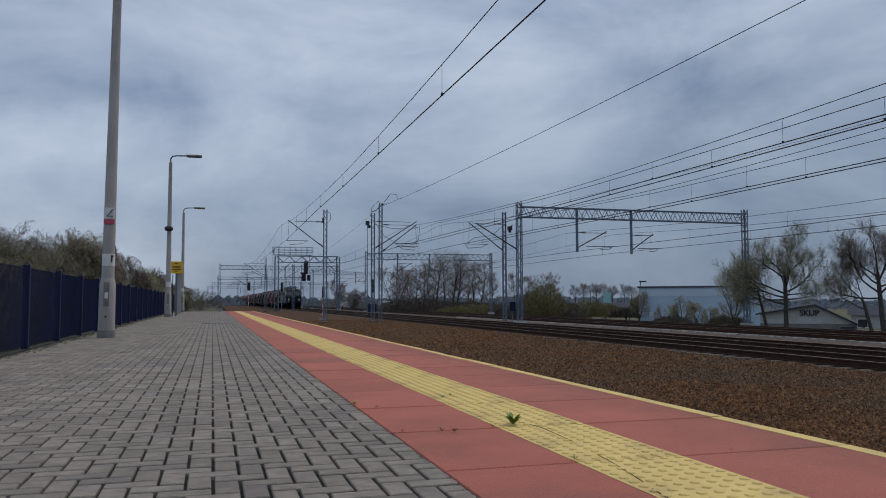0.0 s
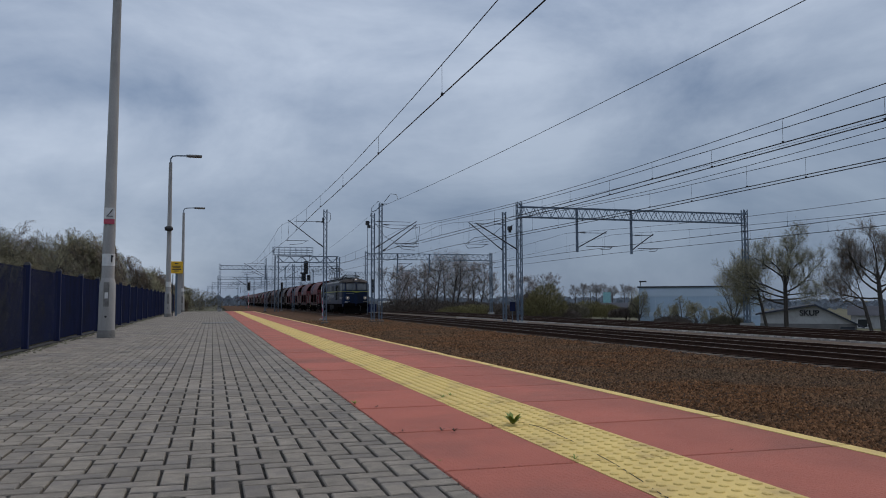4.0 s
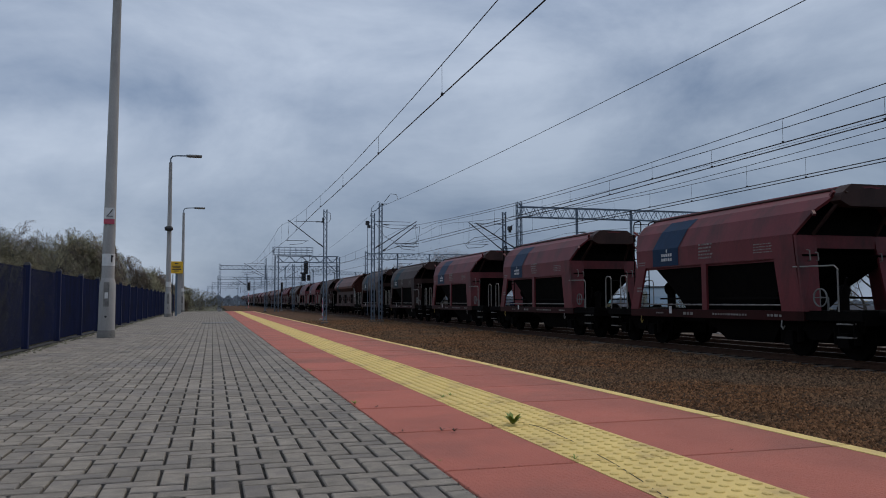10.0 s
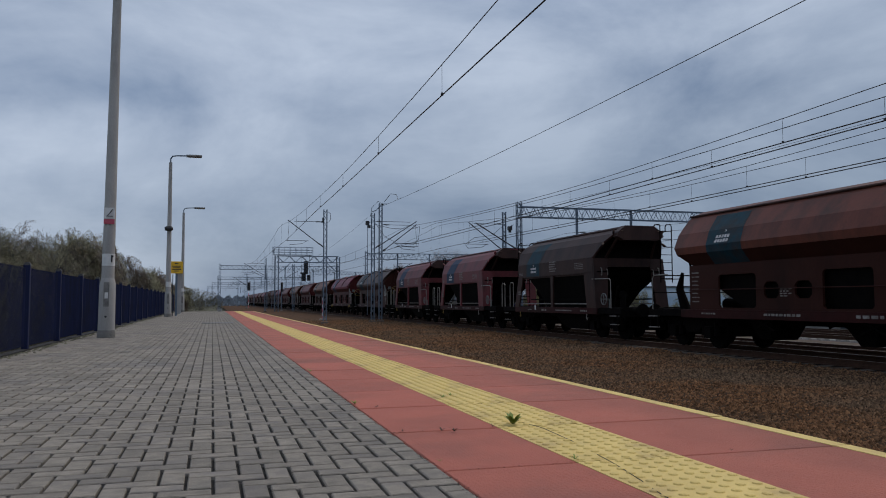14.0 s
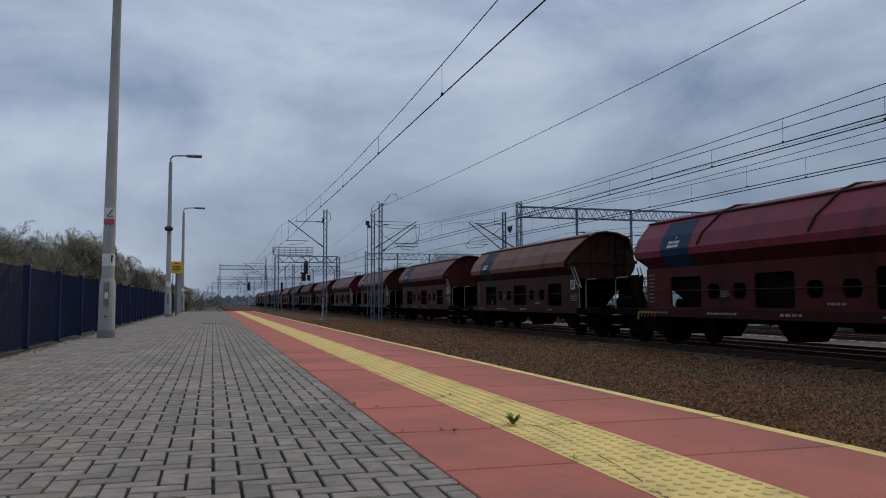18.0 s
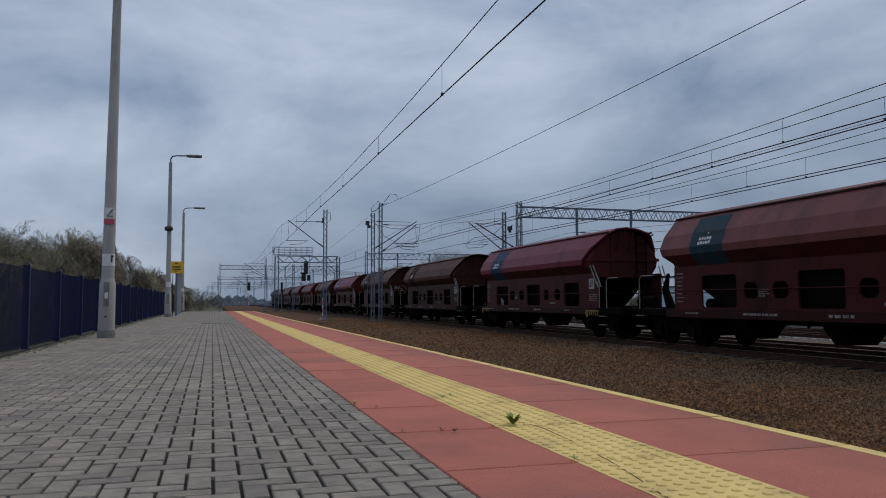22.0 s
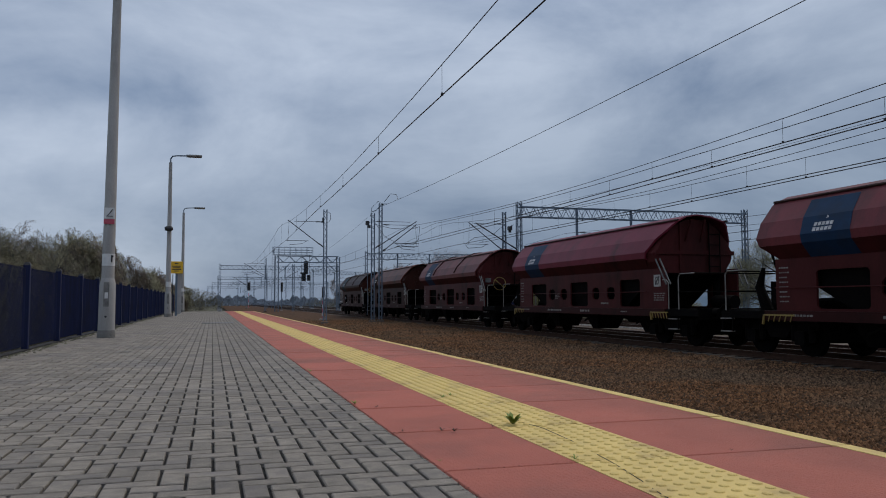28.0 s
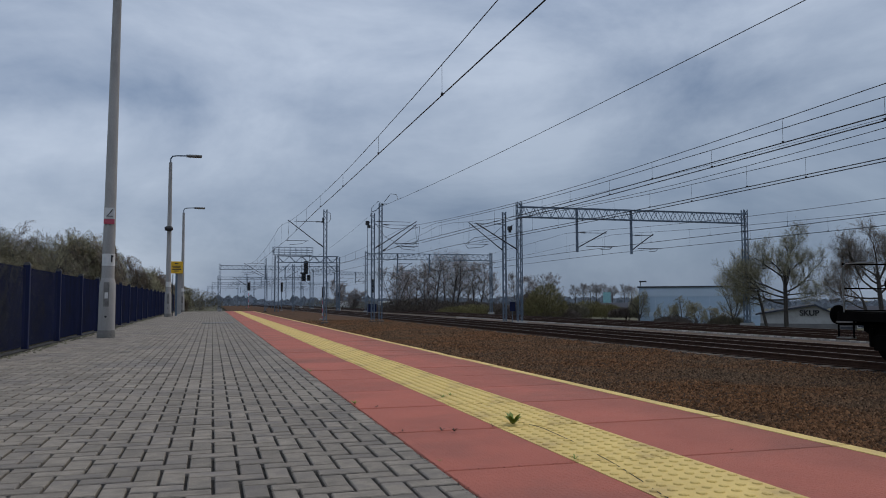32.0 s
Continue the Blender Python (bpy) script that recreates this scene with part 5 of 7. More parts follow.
    part("pressure_tank", Shape().tube([(0.55, -5.9, 1.35), (0.55, -4.9, 1.35)], 0.2, 12), GRIME_SHADE, w)
    part("air_reservoir", Shape().tube([(-0.5, 4.5, 1.29), (-0.5, 6.7, 1.29)], 0.16, 12), GRIME_SHADE, w)
    part("brake_lever", Shape().tube([(-0.95, 8.1, 1.1), (-1.0, 8.35, 1.75), (-0.98, 8.2, 2.25)], [0.16, 0.12, 0.05], 8), GRIME_SHADE, w, "dark slanting brake gear")
    part("brake_stand", Shape().tube([(-0.7, 7.9, 1.1), (-0.85, 7.75, 2.0), (-0.95, 7.95, 2.75)], 0.035, 6).box(-0.9, -0.68, 7.7, 7.95, 1.3, 1.75), GRIME_SHADE, w)
    part("rear_railing", Shape().tube([(-1.45, 9.2, 2.2), (1.45, 9.2, 2.2), (1.45, 9.2, 1.1)], 0.022, 6).tube([(-1.45, 9.2, 1.65), (1.45, 9.2, 1.65)], 0.018, 6).tube([(0.4, 9.2, 1.1), (0.4, 9.2, 2.2)], 0.018, 6), GRIME_SHADE, w)
    part("valve_gear", Shape().tube([(-0.4, 8.5, 1.1), (-0.4, 8.5, 1.9)], 0.1, 10), GRIME_SHADE, w)
    part("valve_lever", Shape().tube([(0.3, 8.7, 1.1), (0.35, 8.5, 2.0)], 0.05, 6), GRIME_SHADE, w)
    return w


def ribbed(w):
    """Adds roof ribs, a yellow hand wheel and a second ladder to a roofed wagon."""
    barrel = [c for c in w.children if c.name.startswith("swing_roof")][0]
    for y in (3.8, -0.7):
        for sx in (-1, 1):
            part("roof_rib", Shape().tube([(sx * 1.57, y + 0.35, 3.02), (sx * 1.40, y + 0.28, 3.38), (sx * 1.18, y + 0.15, 3.63), (sx * 1.0, y + 0.05, 3.86), (sx * 0.87, y, 3.98), (sx * 0.45, y, 4.15), (0, y, 4.2)], 0.035, 6), UMBER, barrel)
    wh = part("hand_wheel", Shape().disc((-0.75, -5.8, 2.29), "y", 0.34, 0.03, 28, 0.315).bar((-1.0, -5.8, 2.5), (-0.5, -5.8, 2.08), 0.03), YELLOWRAIL, w, "yellow hand wheel")
    part("wheel_shaft", Shape().tube([(-0.75, -5.8, 2.29), (-0.75, -4.42, 2.29)], 0.03, 8), GRIME_SHADE, wh)
    part("end_box", Shape().box(-1.12, -0.94, -5.0, -4.42, 2.38, 2.6), LOUVRE, w)
    return w


def yellow_corner(w):
    for sx in (-1, 1):
        s = Shape()
        for k in range(6):
            s.bar((sx * 1.47, -4.4 - k * 0.16, 1.0), (sx * 1.47, -4.46 - k * 0.16, 0.84), 0.02)
        s.bar((sx * 1.47, -4.3, 1.02), (sx * 1.47, -5.3, 1.02), 0.04).bar((sx * 1.47, -4.3, 0.98), (sx * 1.47, -4.36, 0.78), 0.05)
        part("yellow_guard", s, YELLOWRAIL, w, "yellow striped corner guard")
        s = Shape().bar((sx * 1.47, 6.5, 1.02), (sx * 1.47, 7.6, 1.02), 0.04).bar((sx * 1.47, 7.6, 1.02), (sx * 1.47, 7.66, 0.78), 0.05)
        for k in range(5):
            s.bar((sx * 1.47, 6.6 + k * 0.2, 1.0), (sx * 1.47, 6.66 + k * 0.2, 0.86), 0.02)
        part("yellow_guard", s, YELLOWRAIL, w, "yellow striped corner guard")


def repaint(w, old, new_paint):
    for o in (w, *w.children_recursive):
        for slot in o.material_slots:
            if slot.material == old:
                slot.link = "OBJECT"
                slot.material = new_paint


def fore_ladder(w):
    lad = Shape()
    for x in (0.74, 1.22):
        lad.tube([(x, -2.78, 2.05), (x, -2.78, 4.12), (x, -2.72, 4.2), (x, -2.45, 4.22), (x, -2.36, 4.15), (x, -2.36, 3.95)], 0.022, 6)
    for k in range(7):
        lad.bar((0.74, -2.78, 2.2 + k * 0.29), (1.22, -2.78, 2.2 + k * 0.29), 0.025)
    part("ladder", lad, GRIME_SHADE, w)


engine = locomotive()
FLAT, ROUND = flat_wagon(), round_wagon()
RIBBED = ribbed(copy_thing(ROUND, Matrix()))
CORNER = copy_thing(ROUND, Matrix())
yellow_corner(CORNER)
TONES = {"maroon": (MAROON, PANEL_BLUE, "maroon"), "bright": (BRIGHT, PANEL_BLUE, "fresh raspberry-red"), "brown": (BROWN, PANEL_DULL, "rust-brown"),
         "umber": (UMBER, PANEL_TEAL, "dark umber-brown"), "rosy": (ROSY, PANEL_TEAL, "faded maroon")}
TINTS = ["maroon", "maroon", "maroon", "maroon", "umber", "umber", "rosybrown", "umber", "maroon", "maroon",
         "umberblue", "bright", "ochre", "rosy", "ochre", "rosy", "bright", "chestnut", "chestnut", "bright", "brown", "maroon", "bright", "rosyblue", "brown", "umber"]
TONES["ochre"] = (OCHRE, PANEL_TEAL, "ochre-brown")
TONES["chestnut"] = (CHESTNUT, PANEL_DULL, "dark chestnut-brown")
TONES["umberblue"] = (PALE_UMBER, PANEL_TEAL, "dusty umber-brown")
TONES["rosyblue"] = (ROSY, PANEL_BLUE, "faded maroon")
TONES["rosybrown"] = (BROWN, PANEL_TEAL, "rust-brown")
RIBS = (10, 11, 18, 23, 25)
TRAIN.append((engine, -8.7))
offset = 0.0
used = set()
for i, (form, tint) in enumerate(zip(ORDER, TINTS)):
    source = FLAT if form == "flat" else RIBBED if i in RIBS else CORNER if tint in ("maroon", "bright") else ROUND
    TRAIN.append((copy_thing(source, Matrix()) if source in used else source, offset + LENGTH[form] / 2))
    used.add(source)
    offset += LENGTH[form]
for i, (form, tint) in enumerate(zip(ORDER, TINTS)):
    ob = TRAIN[i + 1][0]
    body, panel, word = TONES[tint]
    if body != MAROON:
        repaint(ob, MAROON, body)
    # brown bodies take the brown paint with the same shade in it
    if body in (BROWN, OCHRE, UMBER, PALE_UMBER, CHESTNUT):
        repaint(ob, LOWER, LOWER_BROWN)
    if panel != PANEL_BLUE:
        repaint(ob, PANEL_BLUE, panel)
    blue = "a blue panel" if panel == PANEL_BLUE else "a faded panel"
    ob["label"] = (f"{word} hopper wagon with open side frame and {blue}" if form == "flat" else
                   f"{word} hopper wagon with " + ("ribbed rounded roof and yellow hand wheel" if i in RIBS else f"rounded swing roof and {blue}"))



fore_ladder(TRAIN[1][0])
fore_ladder(TRAIN[8][0])
yellow_corner(TRAIN[12][0])


# ---- platform fittings ----
HATCH = mat("weathered_grey_paint", (0.20, 0.195, 0.185), 0.8, var=0.25, scale=9, bump=0.3, dirt=(0.10, 0.095, 0.088), dirt_scale=5)


def lamp_post(y, h, arm=True):
    p = thing("lamp_post", "grey concrete lamp post with a curved arm" if arm else "tall grey concrete lamp post beside the fence", "lamp post", "platform lamps", at=(-2.02, y, 0))
    part("base", Shape().tube([(0, 0, -0.05), (0, 0, 0.7), (0, 0, 1.08), (0, 0, 1.2)], [0.162, 0.156, 0.151, 0.118], 16, caps=False), CONCRETE, p, "thick lower sleeve", smooth=True)
    part("pole", Shape().tube([(0, 0, 1.18), (0, 0, h)], [0.122, 0.078], 16, caps=False), CONCRETE, p, smooth=True)
    part("hatch", Shape().box(-0.05, 0.05, -0.168, -0.14, 0.62, 1.1), HATCH, p, "small grey service hatch")
    part("hatch_lock", Shape().disc((0, -0.166, 0.42), "y", 0.022, 0.03, 10), BLACK, p)
    part("foot_ring", Shape().tube([(0, 0, -0.05), (0, 0, 0.1), (0, 0, 0.16)], [0.172, 0.171, 0.158], 16, caps=False), HATCH, p, "dirty foot of the post", smooth=True)
    part("white_band", Shape().tube([(0, 0, 1.43), (0, 0, 1.67)], [0.1225, 0.1215], 16, caps=False), WHITE, p, "white painted band", smooth=True)
    if arm:
        a = part("arm", Shape().tube([(0, 0, h - 0.05), (0, 0, h + 0.18), (0.08, 0, h + 0.3), (0.25, 0, h + 0.34), (0.75, 0, h + 0.36)], 0.035, 8), GALV, p)
        part("lantern", Shape().loft([[(0.72 + dx, w * s, h + 0.34 + z) for s, z in ((-1, 0), (-0.8, 0.07), (0.8, 0.07), (1, 0), (0.7, -0.05), (-0.7, -0.05))] for dx, w in ((0, 0.06), (0.15, 0.13), (0.5, 0.15), (0.72, 0.09))]), HATCH, a, "flat grey street lantern")
    return p


first = lamp_post(17.1, 7.6)
first.rotation_euler = (0, radians(0.5), 0)
part("notice", Shape().box(-0.10, 0.10, -0.134, -0.105, 2.37, 2.59), WHITE, first, "white notice with a dark pictogram")
part("pictogram", Shape().bar((-0.06, -0.136, 2.42), (0.07, -0.136, 2.42), 0.014).bar((-0.03, -0.136, 2.43), (0.06, -0.136, 2.55), 0.014).bar((0.03, -0.136, 2.51), (0.06, -0.136, 2.56), 0.014), BLACK, first)
part("red_notice", Shape().box(-0.10, 0.10, -0.134, -0.105, 2.265, 2.362), REDPAINT, first, "red strip under the notice")
part("band_mark", Shape().box(0.06, 0.085, -0.122, -0.095, 1.5, 1.64).box(0.06, 0.1, -0.122, -0.09, 1.6, 1.635), BLACK, first, "dark painted mark on the white band")
part("sticker", Shape().box(-0.03, 0.03, -0.178, -0.168, 0.78, 0.9), WHITE, first)
second = lamp_post(40.0, 7.42)
part("loudspeaker", Shape().tube([(-0.2, -0.2, 4.19), (-0.1, -0.2, 4.2), (0.08, -0.2, 4.2), (0.17, -0.2, 4.22)], [0.08, 0.12, 0.13, 0.07], 12), BLACK, second, "round black loudspeaker")
lamp_post(58.6, 7.0)

board = thing("notice_board", "yellow notice on a grey post beside the lamp post", "sign", at=(-1.72, 41.6, 0))
part("post", Shape().box(-0.05, 0.05, -0.05, 0.05, -0.05, 2.7), GALV, board)
part("post", Shape().box(-0.19, -0.15, -0.02, 0.02, -0.05, 2.1), DARKSTEEL, board)
part("side_panel", Shape().box(0.02, 0.24, 0.0, 0.04, 0.1, 2.15), CONCRETE, board, "narrow pale grey panel")
yp = part("yellow_plate", Shape().box(-0.3, 0.3, -0.09, -0.06, 2.12, 2.72), YSIGN, board, "yellow plate with dark text bars", bevel=0.008)
part("text_bars", Shape().box(-0.08, 0.08, -0.094, -0.09, 2.58, 2.63).box(-0.2, 0.2, -0.094, -0.09, 2.46, 2.5).box(-0.18, 0.18, -0.094, -0.09, 2.38, 2.42).box(-0.22, 0.22, -0.094, -0.09, 2.3, 2.34).box(-0.12, 0.12, -0.094, -0.09, 2.22, 2.26), BLACK, yp)

# fence
fence = thing("platform_fence", "dark blue welded mesh fence along the platform", "fence", at=(-2.64, 0, 0))
POST = Shape().box(-0.045, 0.045, -0.045, 0.045, -0.3, 1.26).mesh("post", BLUE, bevel=0.006)
CAP = Shape().loft([[(-0.05, -0.05, 1.26), (0.05, -0.05, 1.26), (0.05, 0.05, 1.26), (-0.05, 0.05, 1.26)], [(-0.03, -0.03, 1.30), (0.03, -0.03, 1.30), (0.03, 0.03, 1.30), (-0.03, 0.03, 1.30)]]).mesh("cap", BLACK)
ms = Shape()
for k in range(49):
    y = 0.06 + k * 0.0486
    ms.loft([[(0.0048 * math.cos(a), y + 0.0055 * math.sin(a), z) for a in (0, 2.1, 4.2)] for z in (0.06, 1.22)], caps=False)
for z in (0.08, 0.46, 0.84, 1.2):
    ms.loft([[(-0.007 + 0.003 * math.cos(a), y, z + 0.0035 * math.sin(a)) for a in (0, 2.1, 4.2)] for y in (0.04, 2.46)], caps=False)
MESH = ms.mesh("mesh_panel", BLUE)
for k in range(-2, 24):
    y = 0.5 + 2.5 * k
    p = part("post", POST, BLUE, fence)
    p.location = (0, y, 0)
    c = part("cap", CAP, BLACK, p)
    m = part("mesh_panel", MESH, BLUE, fence)
    m.location = (0, y, 0)
part("plinth", Shape().box(-0.05, 0.05, -5, END, -0.3, 0.02), JOINT, fence, "dark earth strip under the fence")

# low cover plates in the paving
drain = thing("cover_plate", "flat dark steel cover in the pavers", "cover", at=(0.1, 27.6, 0))
part("plate", Shape().box(-0.42, 0.6, -0.5, 0.5, -0.05, 0.006), DARKSTEEL, drain, bevel=0.004)

# ---- weeds ----
LEAF = mat("weed_leaf", (0.165, 0.245, 0.03), 0.6, var=0.3, scale=20, bump=0.1)
DRY = mat("dry_weed", (0.075, 0.045, 0.03), 0.9, var=0.3, scale=20, bump=0.1)


def weed(x, y, r, n, material, label, seed):
    rnd = random.Random(seed)
    w = thing("weed", label, "plant", at=(x, y, 0.0))
    for k in range(n):
        a = 2 * math.pi * k / n + rnd.uniform(-0.3, 0.3)
        l, lift = r * rnd.uniform(0.6, 1.0), rnd.uniform(0.3, 1.1) if n < 10 else rnd.uniform(0.7, 2.0)
        rings = []
        for i in range(6):
            t = i / 5
            d = l * t
            z = 0.004 + lift * l * (t - 0.45 * t * t)
            hw = (0.13 if n < 10 else 0.21) * l * (0.25 + math.sin(math.pi * min(1, t * 1.05)) * (1.25 if i % 2 else 0.75)) * (1 - 0.6 * t)
            c = Vector((math.cos(a) * d, math.sin(a) * d, z))
            s = Vector((-math.sin(a), math.cos(a), 0)) * hw
            rings.append([c - s, c + Vector((0, 0, -0.12 * hw)), c + s, c + Vector((0, 0, 0.05 * hw))])
        part("leaf", Shape().loft(rings), material, w)
    return w


for i, (x, y, r, n, dry) in enumerate(((1.66, 4.28, 0.072, 26, 0), (1.27, 4.15, 0.05, 5, 1), (1.21, 4.19, 0.045, 4, 1), (0.95, 5.45, 0.05, 6, 0), (1.63, 5.62, 0.05, 6, 0), (1.72, 5.72, 0.04, 5, 0),
                                      (1.56, 3.27, 0.035, 5, 0), (1.0, 4.23, 0.03, 5, 1), (0.97, 3.4, 0.025, 4, 0), (1.06, 5.23, 0.03, 5, 1), (0.96, 8.1, 0.06, 6, 0), (2.35, 3.24, 0.02, 4, 1), (1.52, 4.24, 0.03, 4, 1))):
    weed(x, y, r, n, DRY if dry else LEAF, "small dry weed in a slab joint" if dry else "green dandelion weed growing in a joint", 50 + i)

# dark grit and moss in the joints beside and between the slabs
grit = Shape()
rnd = random.Random(31)
for k in range(2600):
    if k % 5 < 4:
        x, y = SLAB + rnd.gauss(0.0, 0.009), 2.0 + 16 * rnd.random() ** 1.6
    else:
        x, y = SLAB + 0.02 + 1.9 * rnd.random() ** 2.5, 2.227 + rnd.randint(0, 9) + rnd.gauss(0, 0.005)
    if noise.noise(Vector((x * 2.0, y * 2.0, 4.0))) < -0.12:
        continue
    r = rnd.uniform(0.0012, 0.0042)
    c = Vector((x, y, -0.001))
    grit.add([c + Vector((r * math.cos(a), r * math.sin(a), 0)) for a in (0, 1.5, 3.1, 4.6)] + [c + Vector((0, 0, r * rnd.uniform(0.4, 0.8)))], [(0, 1, 4), (1, 2, 4), (2, 3, 4), (3, 0, 4)])
tagged(solid("joint_grit", grit, mat("dark_grit", (0.035, 0.026, 0.02), 0.95, var=0.4, scale=30, island=0.5, bump=0.2), "dark grit and dry moss in the slab joints", "litter"), kind="stuff")

# thin cracks in the painted strip
for pts in (((1.73, 4.36), (1.77, 4.12), (1.745, 3.65)), ((1.705, 3.34), (1.68, 3.13), (1.62, 2.79)), ((1.595, 2.68), (1.575, 2.57), (1.56, 2.4))):
    solid("crack", Shape().tube([(x, y, 0.004) for x, y in pts], 0.0017, 5), JOINT, "thin dark crack in the yellow strip", "crack", kind="structure")

# mossy strip and sand against the fence
verge = Shape()
rnd = random.Random(5)
for k in range(900):
    y = 4 + 56 * rnd.random() ** 1.4
    x = -2.58 + abs(rnd.gauss(0, 0.09))
    r = rnd.uniform(0.01, 0.035)
    c = Vector((x, y, 0.0))
    verge.add([c + Vector((r * math.cos(a), r * math.sin(a) * 1.6, 0.001)) for a in (0, 1.5, 3.1, 4.6)] + [c + Vector((0, 0, r * 0.7))], [(0, 1, 4), (1, 2, 4), (2, 3, 4), (3, 0, 4)])
tagged(solid("verge_litter", verge, mat("moss_and_sand", (0.075, 0.075, 0.045), 0.95, var=0.4, scale=10, island=0.4, bump=0.3), "moss and grit along the fence foot", "litter"), kind="stuff")


# ---- overhead line ----
ARM = "grey lattice catenary mast with a cantilever arm"
m1 = mast(7.9, 58.0, -0.9, 8.35, ARM)
cantilever(m1, -2.7, 7.45, 1.85)
part("weight", Shape().tube([(-0.17, 0, 7.35), (-0.17, 0, 7.75)], 0.06, 8), DARKSTEEL, m1)
part("jumper", Shape().tube([(0.1, 0, 8.2), (0.35, 0, 8.1), (0.38, 0, 7.6), (0.1, 0, 7.3)], 0.018, 5), WIRE, m1)
m2 = mast(11.75, 59.5, -0.9, 8.35, "grey lattice catenary mast, one of a pair, with black switchgear")
cantilever(m2, 3.45, 7.75, 2.1)
part("switch_box", Shape().box(-0.56, -0.3, -0.12, 0.12, 7.42, 7.72).box(-0.44, -0.2, -0.06, 0.06, 7.2, 7.42).bar((-0.5, 0, 7.5), (-0.2, 0, 7.66), 0.05), BLACK, m2, "black isolator switch")
part("jumper", Shape().tube([(0.1, 0, 7.7), (0.9, 0, 6.6), (1.8, 0, 6.1), (3.2, 0, 6.0), (3.6, 0, 6.4), (3.7, 0, 7.4)], 0.017, 5).tube([(0.1, 0, 7.5), (1.5, 0, 7.2), (3.0, 0, 7.2), (3.7, 0, 7.4)], 0.017, 5), WIRE, m2)
part("pull_rod", Shape().tube([(-0.42, 0, 0.6), (-0.42, 0, 7.2)], 0.018, 6), GALV, m2)
m3 = mast(12.55, 60.5, -0.9, 9.25, "taller grey lattice catenary mast of a pair")
cantilever(m3, 2.9, 7.6, 2.1)
part("top_arm", Shape().tube([(0, 0, 9.1), (-0.35, 0, 8.7), (-0.75, 0, 8.55)], 0.03, 6).tube([(0, 0, 9.2), (0.4, -0.6, 9.15)], 0.03, 6), GALV, m3)
part("jumper", Shape().tube([(-0.8, 0, 8.2), (-0.7, 0, 8.9), (-0.2, 0, 9.4), (0.3, 0, 9.1)], 0.018, 5).tube([(0.05, -1.0, 9.2), (0.35, -2.0, 9.75), (0.55, -3.2, 9.55), (0.35, -4.4, 9.05)], 0.018, 5), WIRE, m3)
m4 = mast(21.25, 56.3, -1.05, 8.5, "grey lattice catenary mast with a black weight box")
cantilever(m4, -2.85, 7.6, 2.0)
part("switch_box", Shape().box(0.3, 0.62, -0.12, 0.12, 7.12, 7.42).box(0.36, 0.56, -0.06, 0.06, 6.95, 7.12).bar((0.3, 0, 7.3), (0.75, 0, 7.56), 0.05), BLACK, m4, "black isolator switch")
part("jumper", Shape().tube([(0.1, 0, 7.6), (-1.0, 0, 6.7), (-2.4, 0, 6.5), (-3.1, 0, 6.0), (-2.9, 0, 5.7), (-2.2, 0, 5.75)], 0.017, 5), WIRE, m4)
m5 = mast(7.9, 125.6, -0.9, 8.35, ARM)
cantilever(m5, -3.3, 7.5, 1.85)
for x, y, reach in ((7.9, 195.0, -3.0), (12.3, 190.0, 2.8), (21.8, 185.0, -2.6), (12.3, 250.0, 2.8), (7.9, 262.0, -3.0), (21.8, 248.0, -2.6), (12.3, 320.0, 2.8)):
    mm = mast(x, y, -1.0, 8.4, ARM)
    cantilever(mm, reach, 7.5, 1.85)


